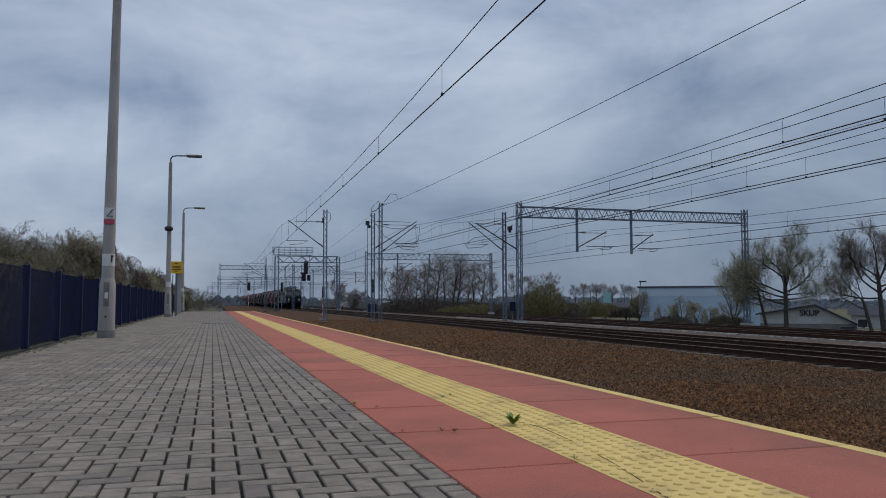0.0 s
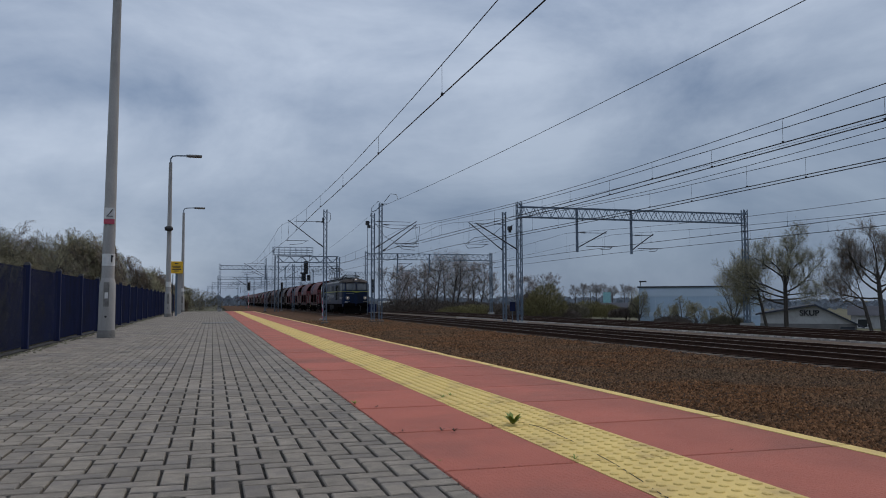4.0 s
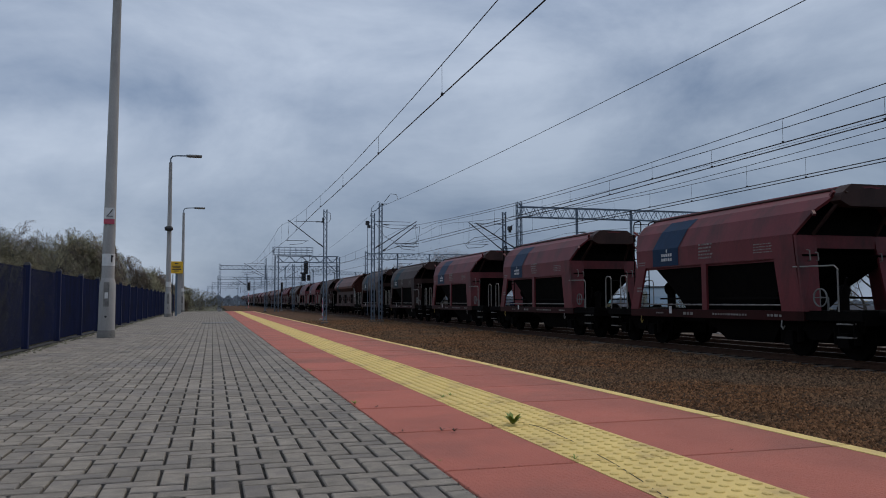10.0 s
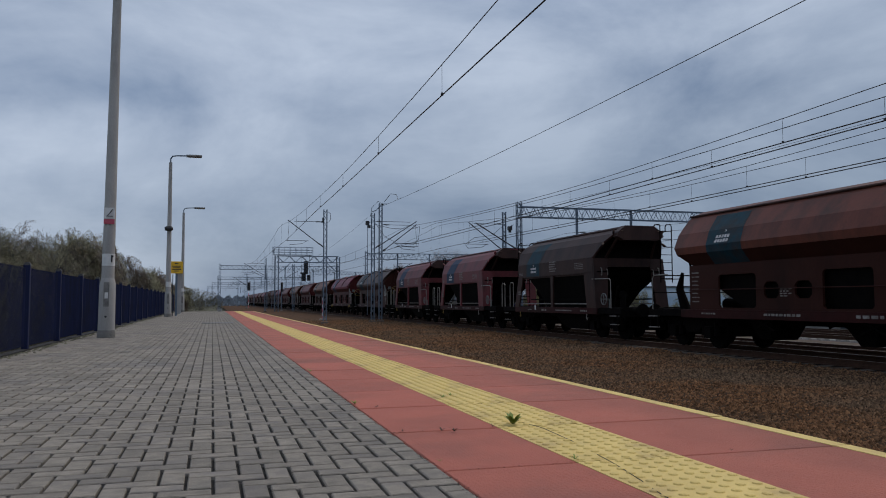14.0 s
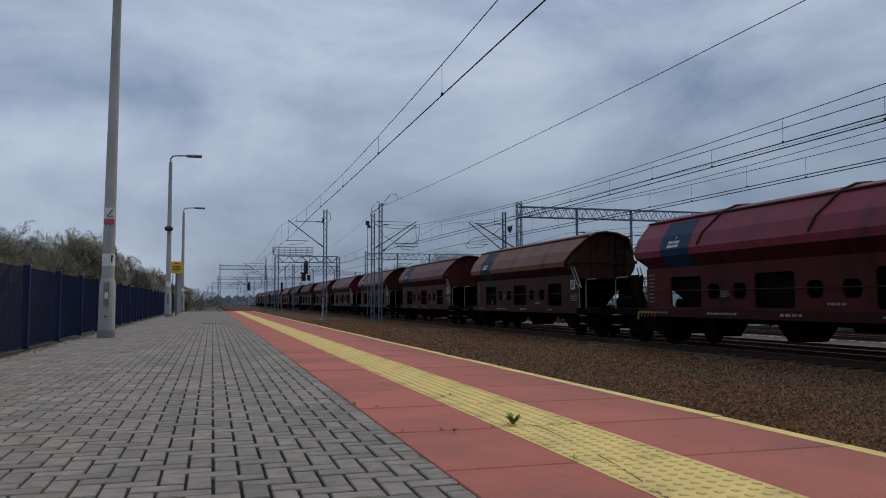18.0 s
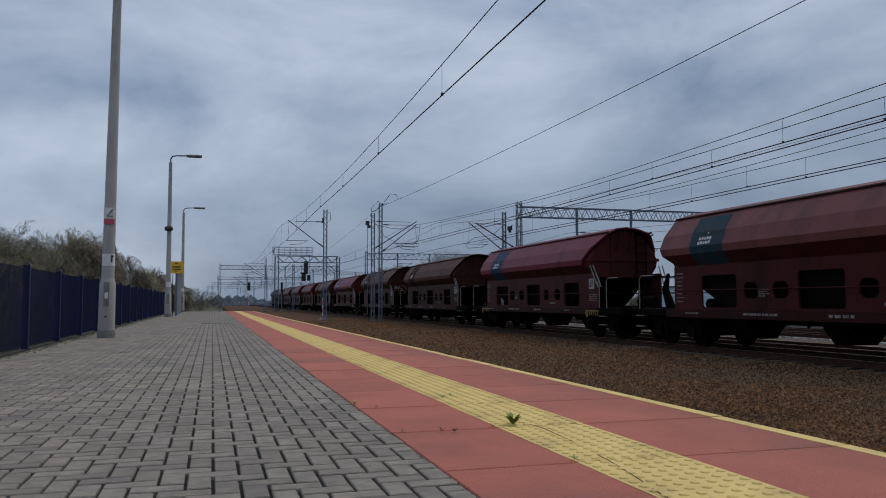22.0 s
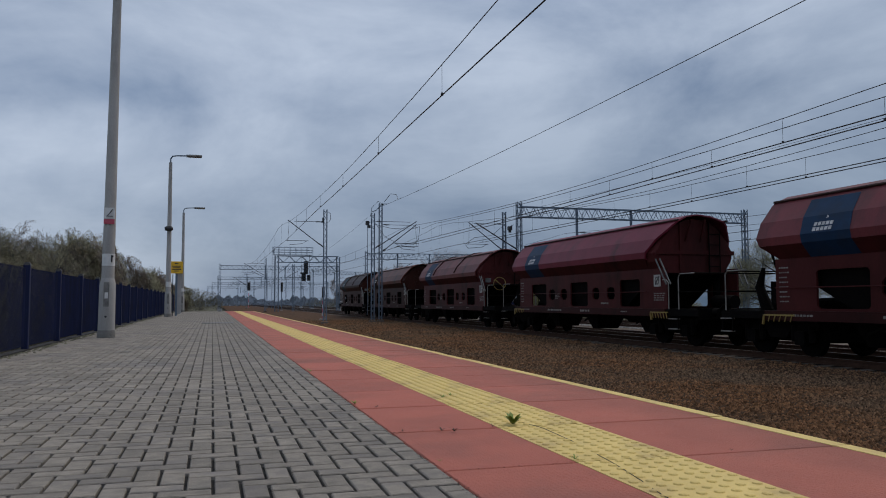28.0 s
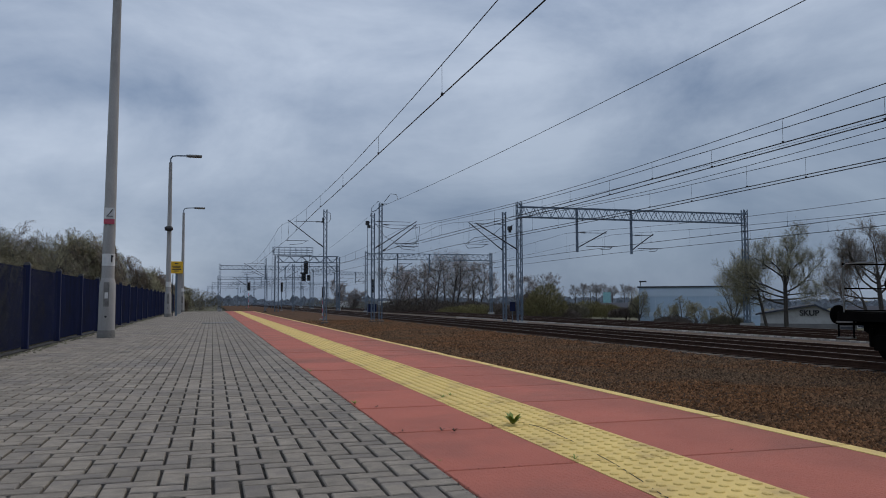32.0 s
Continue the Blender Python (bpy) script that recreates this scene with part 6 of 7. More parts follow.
def portal(y, x0, x1, base, beam0, beam1, drops, label, leg=0.32, far_base=None):
    """A lattice gantry over several tracks, with drop posts that carry arms."""
    p = thing("catenary_gantry", label, "gantry", "catenary gantries", at=(x0, y, base))
    far = (far_base or base) - base
    w = x1 - x0
    part("leg", lattice(Shape(), (0, 0, 0.1), (0, 0, beam1 - base + 0.35), leg, leg, 0.5, 0.06, 0.03), GALV, p)
    part("leg", lattice(Shape(), (w, 0, far + 0.1), (w, 0, beam1 - base + 0.35), leg, leg, 0.5, 0.06, 0.03), GALV, p)
    part("foundation", Shape().box(-0.4, 0.4, -0.4, 0.4, -0.4, 0.3), CONCRETE, p, bevel=0.03)
    part("foundation", Shape().box(w - 0.4, w + 0.4, -0.4, 0.4, far - 0.4, far + 0.3), CONCRETE, p, bevel=0.03)
    zb, zt = beam0 - base, beam1 - base
    s = Shape()
    for yy in (-0.25, 0.25):
        s.bar((0, yy, zb), (w, yy, zb), 0.07).bar((0, yy, zt), (w, yy, zt), 0.07)
        n = max(4, round(w / 0.85))
        for k in range(n):
            a, b = w * k / n, w * (k + 1) / n
            s.bar((a, yy, zb), ((a + b) / 2, yy, zt), 0.035).bar(((a + b) / 2, yy, zt), (b, yy, zb), 0.035)
    for k in range(0, round(w) + 1):
        s.bar((min(w, k), -0.25, zb), (min(w, k), 0.25, zb), 0.03)
    part("beam", s, GALV, p, "lattice cross beam")
    for x, reach, z in drops:
        d = part("drop_post", Shape().box(x - x0 - 0.085, x - x0 + 0.085, -0.07, 0.07, z - base - 1.45, zt), GALV, p, bevel=0.015)
        zz = z - base
        part("cantilever_tube", Shape().tube([(x - x0 + 0.1, 0, zz - 1.1), (x - x0 + reach, 0, zz + 0.12)], 0.042, 6), DARKSTEEL, d)
        part("tie_rod", Shape().tube([(x - x0 + 0.1, 0, zz), (x - x0 + reach, 0, zz)], 0.024, 6), DARKSTEEL, d)
        part("insulator", insulator(Shape(), (x - x0 + 0.3, 0, zz), (x - x0 + 0.75, 0, zz), 0.06), DARKSTEEL, d)
        part("steady_arm", Shape().tube([(x - x0 + reach * 0.3, 0, zz - 1.02), (x - x0 + reach * 1.35, 0, zz - 1.0)], 0.03, 6).tube([(x - x0 + reach * 1.2, 0, zz - 1.0), (x - x0 + reach * 1.1, 0, zz - 1.2), (x - x0 + reach * 0.8, 0, zz - 1.25)], 0.024, 6), DARKSTEEL, d)
    return p


first_gantry = portal(54.0, 21.55, 40.95, -1.1, 6.85, 7.6, ((26.2, 2.45, 5.8), (30.75, 1.9, 5.7)), "grey lattice gantry spanning the two far tracks", far_base=-1.4)
part("cantilever_tube", Shape().tube([(-0.16, 0, 5.55), (-3.35, 0, 7.43)], 0.045, 6), DARKSTEEL, first_gantry)
part("insulator", insulator(Shape(), (-0.22, 0, 5.59), (-0.6, 0, 5.82), 0.07), DARKSTEEL, first_gantry)
portal(117.0, 22.1, 41.9, -1.0, 7.0, 7.9, ((26.9, 2.3, 6.4), (31.9, 2.0, 6.4)), "distant grey lattice gantry over the far tracks", far_base=-1.4)
portal(150.0, 1.3, 23.0, -0.9, 6.6, 7.3, ((9.4, -2.5, 6.2), (13.0, 2.3, 6.2)), "distant grey lattice gantry across the near tracks")
portal(182.0, 22.0, 42.0, -1.1, 6.8, 7.5, ((27.0, 2.2, 6.3), (31.9, 2.0, 6.3)), "far grey lattice gantry")
portal(225.0, 1.5, 24.0, -1.0, 6.8, 7.5, ((9.4, -2.5, 6.3), (13.0, 2.3, 6.3)), "far grey lattice gantry")
portal(300.0, 0.0, 42.0, -1.1, 7.0, 7.7, ((12.8, 2.3, 6.3), (31.9, 2.0, 6.3)), "far grey lattice gantry over all the tracks")
portal(385.0, -2.0, 42.0, -1.1, 7.0, 7.8, ((12.8, 2.3, 6.3), (31.9, 2.0, 6.3)), "far grey lattice gantry over all the tracks")

# signal bridge
sb = thing("signal_bridge", "grey lattice signal bridge with a railed walkway", "signal bridge", at=(9.8, 128.0, -0.9))
part("leg", lattice(Shape(), (0, 0, 0), (0, 0, 8.9), 0.55, 0.55, 0.7, 0.08, 0.04), GALV, sb)
part("leg", lattice(Shape(), (9.75, 0, 0), (9.75, 0, 8.8), 0.5, 0.5, 0.7, 0.08, 0.04), GALV, sb)
part("leg", lattice(Shape(), (2.6, 0, 0), (2.6, 0, 7.6), 0.3, 0.3, 0.7, 0.06, 0.03), GALV, sb)
bm = Shape()
for yy in (-0.4, 0.4):
    bm.bar((0, yy, 7.85), (9.75, yy, 7.85), 0.1).bar((0, yy, 8.85), (9.75, yy, 8.85), 0.1)
    for k in range(10):
        a = 9.75 * k / 10
        bm.bar((a, yy, 7.85 if k % 2 else 8.85), (a + 0.975, yy, 8.85 if k % 2 else 7.85), 0.06)
bm.bar((0.2, 0, 6.0), (2.2, 0, 7.8), 0.08).bar((9.6, 0, 6.2), (7.9, 0, 7.8), 0.08)
part("beam", bm, GALV, sb, "lattice cross beam")
wk = part("walkway", Shape().box(-0.6, 5.6, -0.55, 0.55, 9.0, 9.06), GALV, sb)
for yy in (-0.55, 0.55):
    r = Shape()
    for z in (9.45, 9.8, 10.25):
        r.bar((-0.6, yy, z), (5.6, yy, z), 0.045)
    for k in range(8):
        r.bar((-0.6 + k * 6.2 / 7, yy, 9.05), (-0.6 + k * 6.2 / 7, yy, 10.25), 0.045)
    part("railing", r, GALV, wk)
lad = Shape().bar((-0.75, 0.1, 0.4), (-0.75, 0.1, 10.3), 0.05).bar((-0.35, 0.1, 0.4), (-0.35, 0.1, 10.3), 0.05)
for k in range(28):
    lad.bar((-0.75, 0.1, 0.6 + k * 0.35), (-0.35, 0.1, 0.6 + k * 0.35), 0.035)
part("ladder", lad, GALV, sb)


def signal_head(parent, x, z, lamps, r=0.13, half=0.2):
    h = part("signal_head", Shape().box(x - half, x + half, -0.30, -0.1, z - lamps * 0.19 - 0.1, z + lamps * 0.19 + 0.1), BLACK, parent, "black signal screen", bevel=0.05)
    for k in range(lamps):
        zz = z + (lamps - 1) * 0.19 - k * 0.38
        part("hood", Shape().tube([(x, -0.3, zz), (x, -0.5, zz + 0.01)], [r, r], 12, caps=False), BLACK, h)
        part("lens", Shape().disc((x, -0.31, zz), "y", r * 0.9, 0.02, 12), GLASS, h)
    return h


signal_head(sb, 4.55, 7.0, 5, 0.2, 0.34)
signal_head(sb, 4.2, 5.5, 3, 0.2, 0.34)
signal_head(sb, 5.0, 5.4, 2, 0.16, 0.26)
part("signal_frame", Shape().bar((3.9, -0.1, 5.2), (3.9, -0.1, 9.0), 0.05).bar((5.1, -0.1, 5.2), (5.1, -0.1, 9.0), 0.05).bar((3.9, -0.1, 5.2), (5.1, -0.1, 5.2), 0.05).bar((3.7, -0.1, 6.1), (4.2, -0.1, 6.1), 0.3), DARKSTEEL, sb)


def signal(x, y, base, h, lamps, label, striped=True, half=0.2):
    s = thing("railway_signal", label, "signal", "railway signals", at=(x, y, base))
    n = 6
    for k in range(n):
        part("mast_band", Shape().tube([(0, 0, h * k / n), (0, 0, h * (k + 1) / n)], 0.07, 10), (WHITE if k % 2 else REDPAINT) if striped else GALV, s)
    signal_head(s, 0, h + lamps * 0.19, lamps, min(0.13, half * 0.62), half)
    part("base", Shape().box(-0.25, 0.25, -0.25, 0.25, -0.4, 0.12), CONCRETE, s)
    return s


signal(9.43, 70.5, -0.93, 2.05, 2, "low colour-light signal on a striped post", True, 0.12)
signal(9.0, 209.0, -0.95, 4.6, 5, "colour-light signal on a red and white post", True, 0.38)
signal(12.4, 150.0, -0.95, 3.6, 4, "black colour-light signal beside the track", False)
signal(24.0, 122.0, -1.05, 3.2, 5, "black colour-light signal beside the far tracks", False)
signal(23.0, 150.0, -1.05, 2.6, 2, "small colour-light signal on a grey post", False)

cab = thing("trackside_cabinet", "small blue trackside cabinet", "cabinet", at=(22.6, 115.0, -1.05))
part("body", Shape().box(-0.6, 0.6, -0.4, 0.4, 0.15, 1.35), BLUE, cab, bevel=0.03)
part("plinth", Shape().box(-0.65, 0.65, -0.45, 0.45, -0.3, 0.15), CONCRETE, cab)
plate = thing("blue_sign", "small blue sign on a post between the tracks", "sign", at=(21.2, 54.6, -1.05))
part("post", Shape().tube([(0, 0, -0.2), (0, 0, 1.7)], 0.035, 8), GALV, plate)
part("plate", Shape().box(-0.22, 0.22, -0.05, -0.02, 1.0, 1.7), BLUE, plate, bevel=0.006)


# ---- wires ----
def wire(name, label, pts, r):
    return solid(name, Shape().tube(pts, r, 4), WIRE, label, "wire", "overhead wires")


def line(xs, y0, y1, contact, messenger, mid, sag, label, spacing=6.75, first=1.9, extra=0.0):
    """Contact wire and messenger with droppers over one track; xs gives the lateral place."""
    lift = lambda y: 0.009 * max(0, min(y, 62) - 32)
    hz = lambda y: messenger + lift(y) * 1.6 + sag * (((y - mid + 34) % 68) - 34) ** 2
    n = max(6, int((y1 - y0) / 4))
    ys = [y0 + (y1 - y0) * k / n for k in range(n + 1)]
    th = thing("overhead_line", label, "overhead line", "overhead wires")
    part("contact_wire", Shape().tube([(xs(y), y, contact + lift(y)) for y in ys], 0.017, 4), WIRE, th)
    part("messenger_wire", Shape().tube([(xs(y), y, hz(y) + extra) for y in ys], 0.0115, 4), WIRE, th)
    y = first
    while y < y1:
        if y > y0:
            part("dropper", Shape().tube([(xs(y), y, contact + lift(y)), (xs(y), y, hz(y) + extra)], 0.005, 3), WIRE, th)
            part("clamp", Shape().box(xs(y) - 0.02, xs(y) + 0.02, y - 0.03, y + 0.03, contact + lift(y) - 0.01, contact + lift(y) + 0.05), WIRE, th)
        y += spacing
    return th


line(lambda y: 4.36 + 0.0075 * min(y, 36) + 0.022 * max(0, min(y, 58) - 36), -30, 330, 4.93, 5.40, 30, 0.0008, "overhead line above the lifted track by the platform")
line(lambda y: 15.06 - 0.001 * y, -30, 330, 5.03, 5.63, 29, 0.0006, "overhead line above the near track", first=4.6)
line(lambda y: 15.06 + 0.0025 * y, -30, 58, 4.90, 5.45, 20, 0.0004, "second overhead line above the near track, at an overlap", first=1.2)
line(lambda y: 19.6 - 0.012 * y, -30, 330, 4.96, 5.72, 31, 0.0010, "overhead line above the empty bed between the tracks", first=5.0)
line(lambda y: 19.6 - 0.002 * y, -30, 57, 4.90, 5.60, 22, 0.0005, "second overhead line above the empty bed", first=2.2)
line(lambda y: 29.0, -30, 330, 4.55, 5.26, 27, 0.0007, "overhead line above a far track", first=1.0)
line(lambda y: 33.4, -30, 330, 4.53, 5.22, 27, 0.0007, "overhead line above the outermost track", first=3.0)
wire("feeder_wire", "single feeder wire from mast to mast", [(12.6, y, 7.38 + 0.00035 * (y - 15) ** 2) for y in range(-30, 61, 5)], 0.012)
wire("feeder_wire", "single feeder wire from mast to mast", [(12.4 - 0.0 * y, y, 8.0 - 0.0005 * (y - 60) * (190 - y)) for y in range(60, 191, 10)], 0.012)
wire("earth_wire", "thin wire along the gantry legs", [(22.0, y, 6.9 + 0.0004 * (y - 20) ** 2) for y in range(-30, 55, 6)], 0.008)


# ---- trees ----
def limb(rnd, start, direction, length, n=5, up=0.12, wander=0.1):
    p, d = Vector(start), Vector(direction).normalized()
    pts = [p.copy()]
    for k in range(n):
        d = (d + Vector((rnd.gauss(0, wander), rnd.gauss(0, wander), rnd.gauss(up, wander * 0.5)))).normalized()
        p = p + d * (length / n)
        pts.append(p.copy())
    return pts


def along(pts, t):
    f = min(max(t, 0.0), 0.999) * (len(pts) - 1)
    i = int(f)
    return pts[i].lerp(pts[i + 1], f - i), (pts[i + 1] - pts[i]).normalized()


def airy_tree(x, y, z, height, radius, label, seed, leaders=1, fork=0.25, lean=0.5, limbs=14, subs=5, twigs=10, thin=0.008, long=0.7, trunk=0.016, twig_paint=None, buds=None, name="tree", reach=0.55, bark=None):
    """A trunk that forks into leaders, with side limbs, branches and a haze of fine twigs."""
    rnd = random.Random(seed)
    t = thing(name, label, "tree", "trees round the railway", at=(x, y, z))
    wood, tw, bd = Shape(), Shape(), Shape()
    r0 = height * trunk
    foot = limb(rnd, (0, 0, -0.4), (rnd.gauss(0, 0.05), rnd.gauss(0, 0.05), 1), height * fork + 0.4, 4, 0.0, 0.04)
    wood.tube(foot, [r0 * 1.25, r0, r0 * 0.92, r0 * 0.88, r0 * 0.85], 7, caps=False)
    spin = rnd.uniform(0, 6.28)
    for q in range(leaders):
        a = spin + q * 6.283 / leaders + rnd.uniform(-0.35, 0.35)
        tilt = lean * rnd.uniform(0.55, 1.2) if leaders > 1 else 0.03
        start = foot[-1] if q % 2 == 0 or leaders < 3 else foot[-2]
        main = limb(rnd, start, (math.cos(a) * tilt, math.sin(a) * tilt, 1), height * (1 - fork) * (1.0 if leaders < 3 else 0.92) * rnd.uniform(0.85, 1.05), 7, 0.06, 0.08)
        rm = r0 * (0.85 if leaders == 1 else 1.15 / math.sqrt(leaders))
        wood.tube(main, [rm * (1 - 0.88 * k / 7) for k in range(8)], 6, caps=False)
        turn = rnd.uniform(0, 6.28)
        for k in range(limbs):
            u = 0.08 + 0.9 * (k + rnd.random()) / limbs
            p, d = along(main, u)
            b = turn + k * 2.4 + rnd.uniform(-0.4, 0.4)
            size = radius * (1.0 if leaders == 1 else reach) * (0.3 + 0.75 * math.sin(math.pi * (0.2 + 0.72 * u))) * rnd.uniform(0.7, 1.1)
            side = limb(rnd, p, Vector((math.cos(b), math.sin(b), rnd.uniform(0.2, 0.65))) + d * 0.3, size, 4, 0.08, 0.13)
            rs = rm * (1 - 0.85 * u) * 0.5
            wood.tube(side, [max(0.012, rs * (1 - 0.75 * j / 4)) for j in range(5)], 5, caps=False)
            for m in range(subs):
                v = 0.12 + 0.88 * (m + rnd.random()) / subs
                p2, d2 = along(side, v)
                e = Vector((rnd.gauss(0, 1), rnd.gauss(0, 1), rnd.gauss(0.25, 0.6))).normalized()
                sub = limb(rnd, p2, d2 * 0.9 + e, size * rnd.uniform(0.32, 0.7), 3, 0.08, 0.16)
                wood.tube(sub, [max(0.009, rs * 0.42), max(0.008, rs * 0.3), 0.007, 0.004], 4, caps=False)
                for j in range(twigs):
                    p3, d3 = along(sub, rnd.uniform(0.15, 1.0))
                    for h in range(3):
                        f = Vector((rnd.gauss(0, 1), rnd.gauss(0, 1), rnd.gauss(0.2, 0.8))).normalized()
                        g = (d3 * 0.7 + f * 0.75 + Vector((0, 0, 0.2))).normalized()
                        w = g.cross(f).normalized() * thin * rnd.uniform(0.6, 1.2)
                        l = long * rnd.uniform(0.4, 1.1) * (1.0 if h == 0 else 0.6)
                        o = p3 if h == 0 else p3 + (tip - p3) * rnd.uniform(0.3, 0.8)
                        if h == 0:
                            tip = p3 + g * l
                        tw.add([o - w, o + w, o + g * l], [(0, 1, 2)])
                        if buds and rnd.random() < 0.4:
                            c, bs = o + g * l * rnd.uniform(0.4, 1.0), rnd.uniform(0.012, 0.026)
                            bd.add([c + w.normalized() * bs, c + g * bs * 1.6, c - w.normalized() * bs, c - g * bs], [(0, 1, 2, 3)])
    k = height / max(v[2] for v in tw.v)
    for s in (wood, tw, bd):
        s.v = [(a, b, c * k) for a, b, c in s.v]
    part("trunk", wood, bark or BARK, t, "trunk with forking limbs")
    tagged(part("crown", tw, twig_paint or TWIG, t, "crown of fine bare twigs"), kind="stuff")
    if buds:
        tagged(part("foliage", bd, buds, t, "pale opening buds"), kind="stuff")
    return t


def place(u_angle, y):
    """x of a place at depth y that is seen at this angle right of the tracks' direction."""
    return y * math.tan(radians(u_angle))


def branch(rnd, wood, tw, bd, start, direction, length, radius, level, thin, long, dense, up):
    """One crooked limb, its side branches and at last its twigs."""
    pts = limb(rnd, start, direction, length, 6, up, 0.15)
    wood.tube(pts, [max(0.006, radius * (1 - 0.86 * k / 6)) for k in range(7)], 6 if radius > 0.07 else 4, caps=False)
    kids = max(3, int(dense * (5 + length * 1.3))) if level else max(4, int(dense * (6 + length * 7)))
    turn = rnd.uniform(0, 6.28)
    for k in range(kids):
        u = (0.3 if level > 1 else 0.12) + (0.7 if level > 1 else 0.88) * (k + rnd.random()) / kids
        p, d = along(pts, u)
        a = turn + k * 2.4 + rnd.uniform(-0.6, 0.6)
        e = d.cross(Vector((math.cos(a), math.sin(a), 0.35))).normalized()
        if level:
            nd = d * 0.75 + e * rnd.uniform(0.6, 1.1) + Vector((0, 0, 0.15))
            branch(rnd, wood, tw, bd, p, nd, length * (1.0 - 0.5 * u) * rnd.uniform(0.36, 0.62), max(0.008, radius * (1 - 0.75 * u) * 0.5), level - 1, thin, long, dense, up)
        else:
            for h in range(3):
                f = Vector((rnd.gauss(0, 1), rnd.gauss(0, 1), rnd.gauss(0.15, 0.8))).normalized()
                g = (d * 0.7 + e * 0.4 + f * 0.6 + Vector((0, 0, 0.18))).normalized()
                w = g.cross(f).normalized() * thin * rnd.uniform(0.6, 1.2)
                l = long * rnd.uniform(0.35, 1.1) * (1.0 if h == 0 else 0.65)
                o = p if h == 0 else p + (tip - p) * rnd.uniform(0.25, 0.8)
                if h == 0:
                    tip = p + g * l
                tw.add([o - w, o + w, o + g * l], [(0, 1, 2)])
                if bd is not None and rnd.random() < 0.3:
                    c, b = o + g * l * rnd.uniform(0.4, 1.0), rnd.uniform(0.010, 0.022)
                    v = w.normalized() * b
                    bd.add([c + v, c + g * b * 1.6, c - v, c - g * b], [(0, 1, 2, 3)])


def old_tree(x, y, z, trunk, girth, limbs, label, seed, twig_paint, bark, buds=None, thin=0.0048, long=0.62, dense=1.25, lean=0.0, up=0.07, name="tree", dome=None):
    """A trunk with given main limbs: height on the trunk, lean from upright across the line of sight, turn towards or away, length."""
    rnd = random.Random(seed)
    t = thing(name, label, "tree", "trees round the railway", at=(x, y, z))
    wood, tw, bd = Shape(), Shape(), Shape() if buds else None
    way = Vector((x, y, 0)).normalized()
    across = Vector((way.y, -way.x, 0))
    foot = [across * lean * q * trunk + way * rnd.gauss(0, 0.03) + Vector((0, 0, q * (trunk + 0.4) - 0.4)) for q in (0, 0.12, 0.35, 0.6, 0.8, 1.0)]
    wood.tube(foot, [girth * 1.35, girth * 1.05, girth, girth * 0.94, girth * 0.86, girth * 0.6], 8, caps=False)
    for h, angle, deep, length in limbs:
        p, _ = along(foot, (h + 0.4) / (trunk + 0.4))
        a = radians(angle)
        branch(rnd, wood, tw, bd, p, across * math.sin(a) + way * deep + Vector((0, 0, math.cos(a))), length, girth * min(0.62, 0.18 + length * 0.075), 2, thin, long, dense, up)
    if dome:
        for shape in (wood, tw):
            for k, (a, b, c) in enumerate(shape.v):
                far = math.sqrt((a * a + b * b) / dome[0] ** 2 + max(0.0, c) ** 2 / dome[1] ** 2) * (1 + 0.16 * noise.noise(Vector((a * 0.9, b * 0.9, c * 0.9 + seed))))
                if far > 0.86:
                    q = (0.86 + 0.14 * (1 - math.exp(-(far - 0.86) / 0.14))) / far
                    shape.v[k] = (a * q, b * q, c * q)
    part("trunk", wood, bark, t, "trunk with crooked forking limbs")
    tagged(part("crown", tw, twig_paint, t, "haze of fine twigs"), kind="stuff")
    if buds:
        tagged(part("foliage", bd, buds, t, "pale opening buds"), kind="stuff")
    return t


def dome_tree(x, y, z, height, radius, label, seed, twig_paint, bark, stems=15, thin=0.007, long=0.6, dense=1.25):
    """Many stems fanned from the ground to an even, domed crown."""
    rnd = random.Random(seed)
    limbs = []
    for k in range(stems):
        angle = -72 + 144 * (k + 0.5) / stems + rnd.uniform(-4, 4)
        a = radians(angle)
        limbs.append((rnd.uniform(0.3, 1.1), angle, rnd.uniform(-0.6, 0.6), 0.98 * rnd.uniform(0.94, 1.04) / math.sqrt((math.sin(a) / (radius * 1.15)) ** 2 + (math.cos(a) / height) ** 2)))
    return old_tree(x, y, z, 1.2, 0.16, limbs, label, seed, twig_paint, bark, None, thin, long, dense, 0.0, 0.03, "tree", (radius, height))


BARE, GREEN = "bare tree with dark forking limbs in early spring", "budding tree with a pale green haze of twigs"
OLIVE = mat("olive_twigs", (0.25, 0.23, 0.145), 0.95, var=0.3, scale=2, bump=0.0, island=0.3)
HAZEL = mat("brown_twigs", (0.15, 0.115, 0.085), 0.95, var=0.3, scale=2, bump=0.0, island=0.3)
GREYTWIG = mat("grey_brown_twigs", (0.23, 0.20, 0.19), 0.95, var=0.3, scale=2, bump=0.0, island=0.3)
GREYBARK = mat("grey_bark", (0.075, 0.066, 0.062), 0.95, var=0.3, scale=3, bump=0.3)
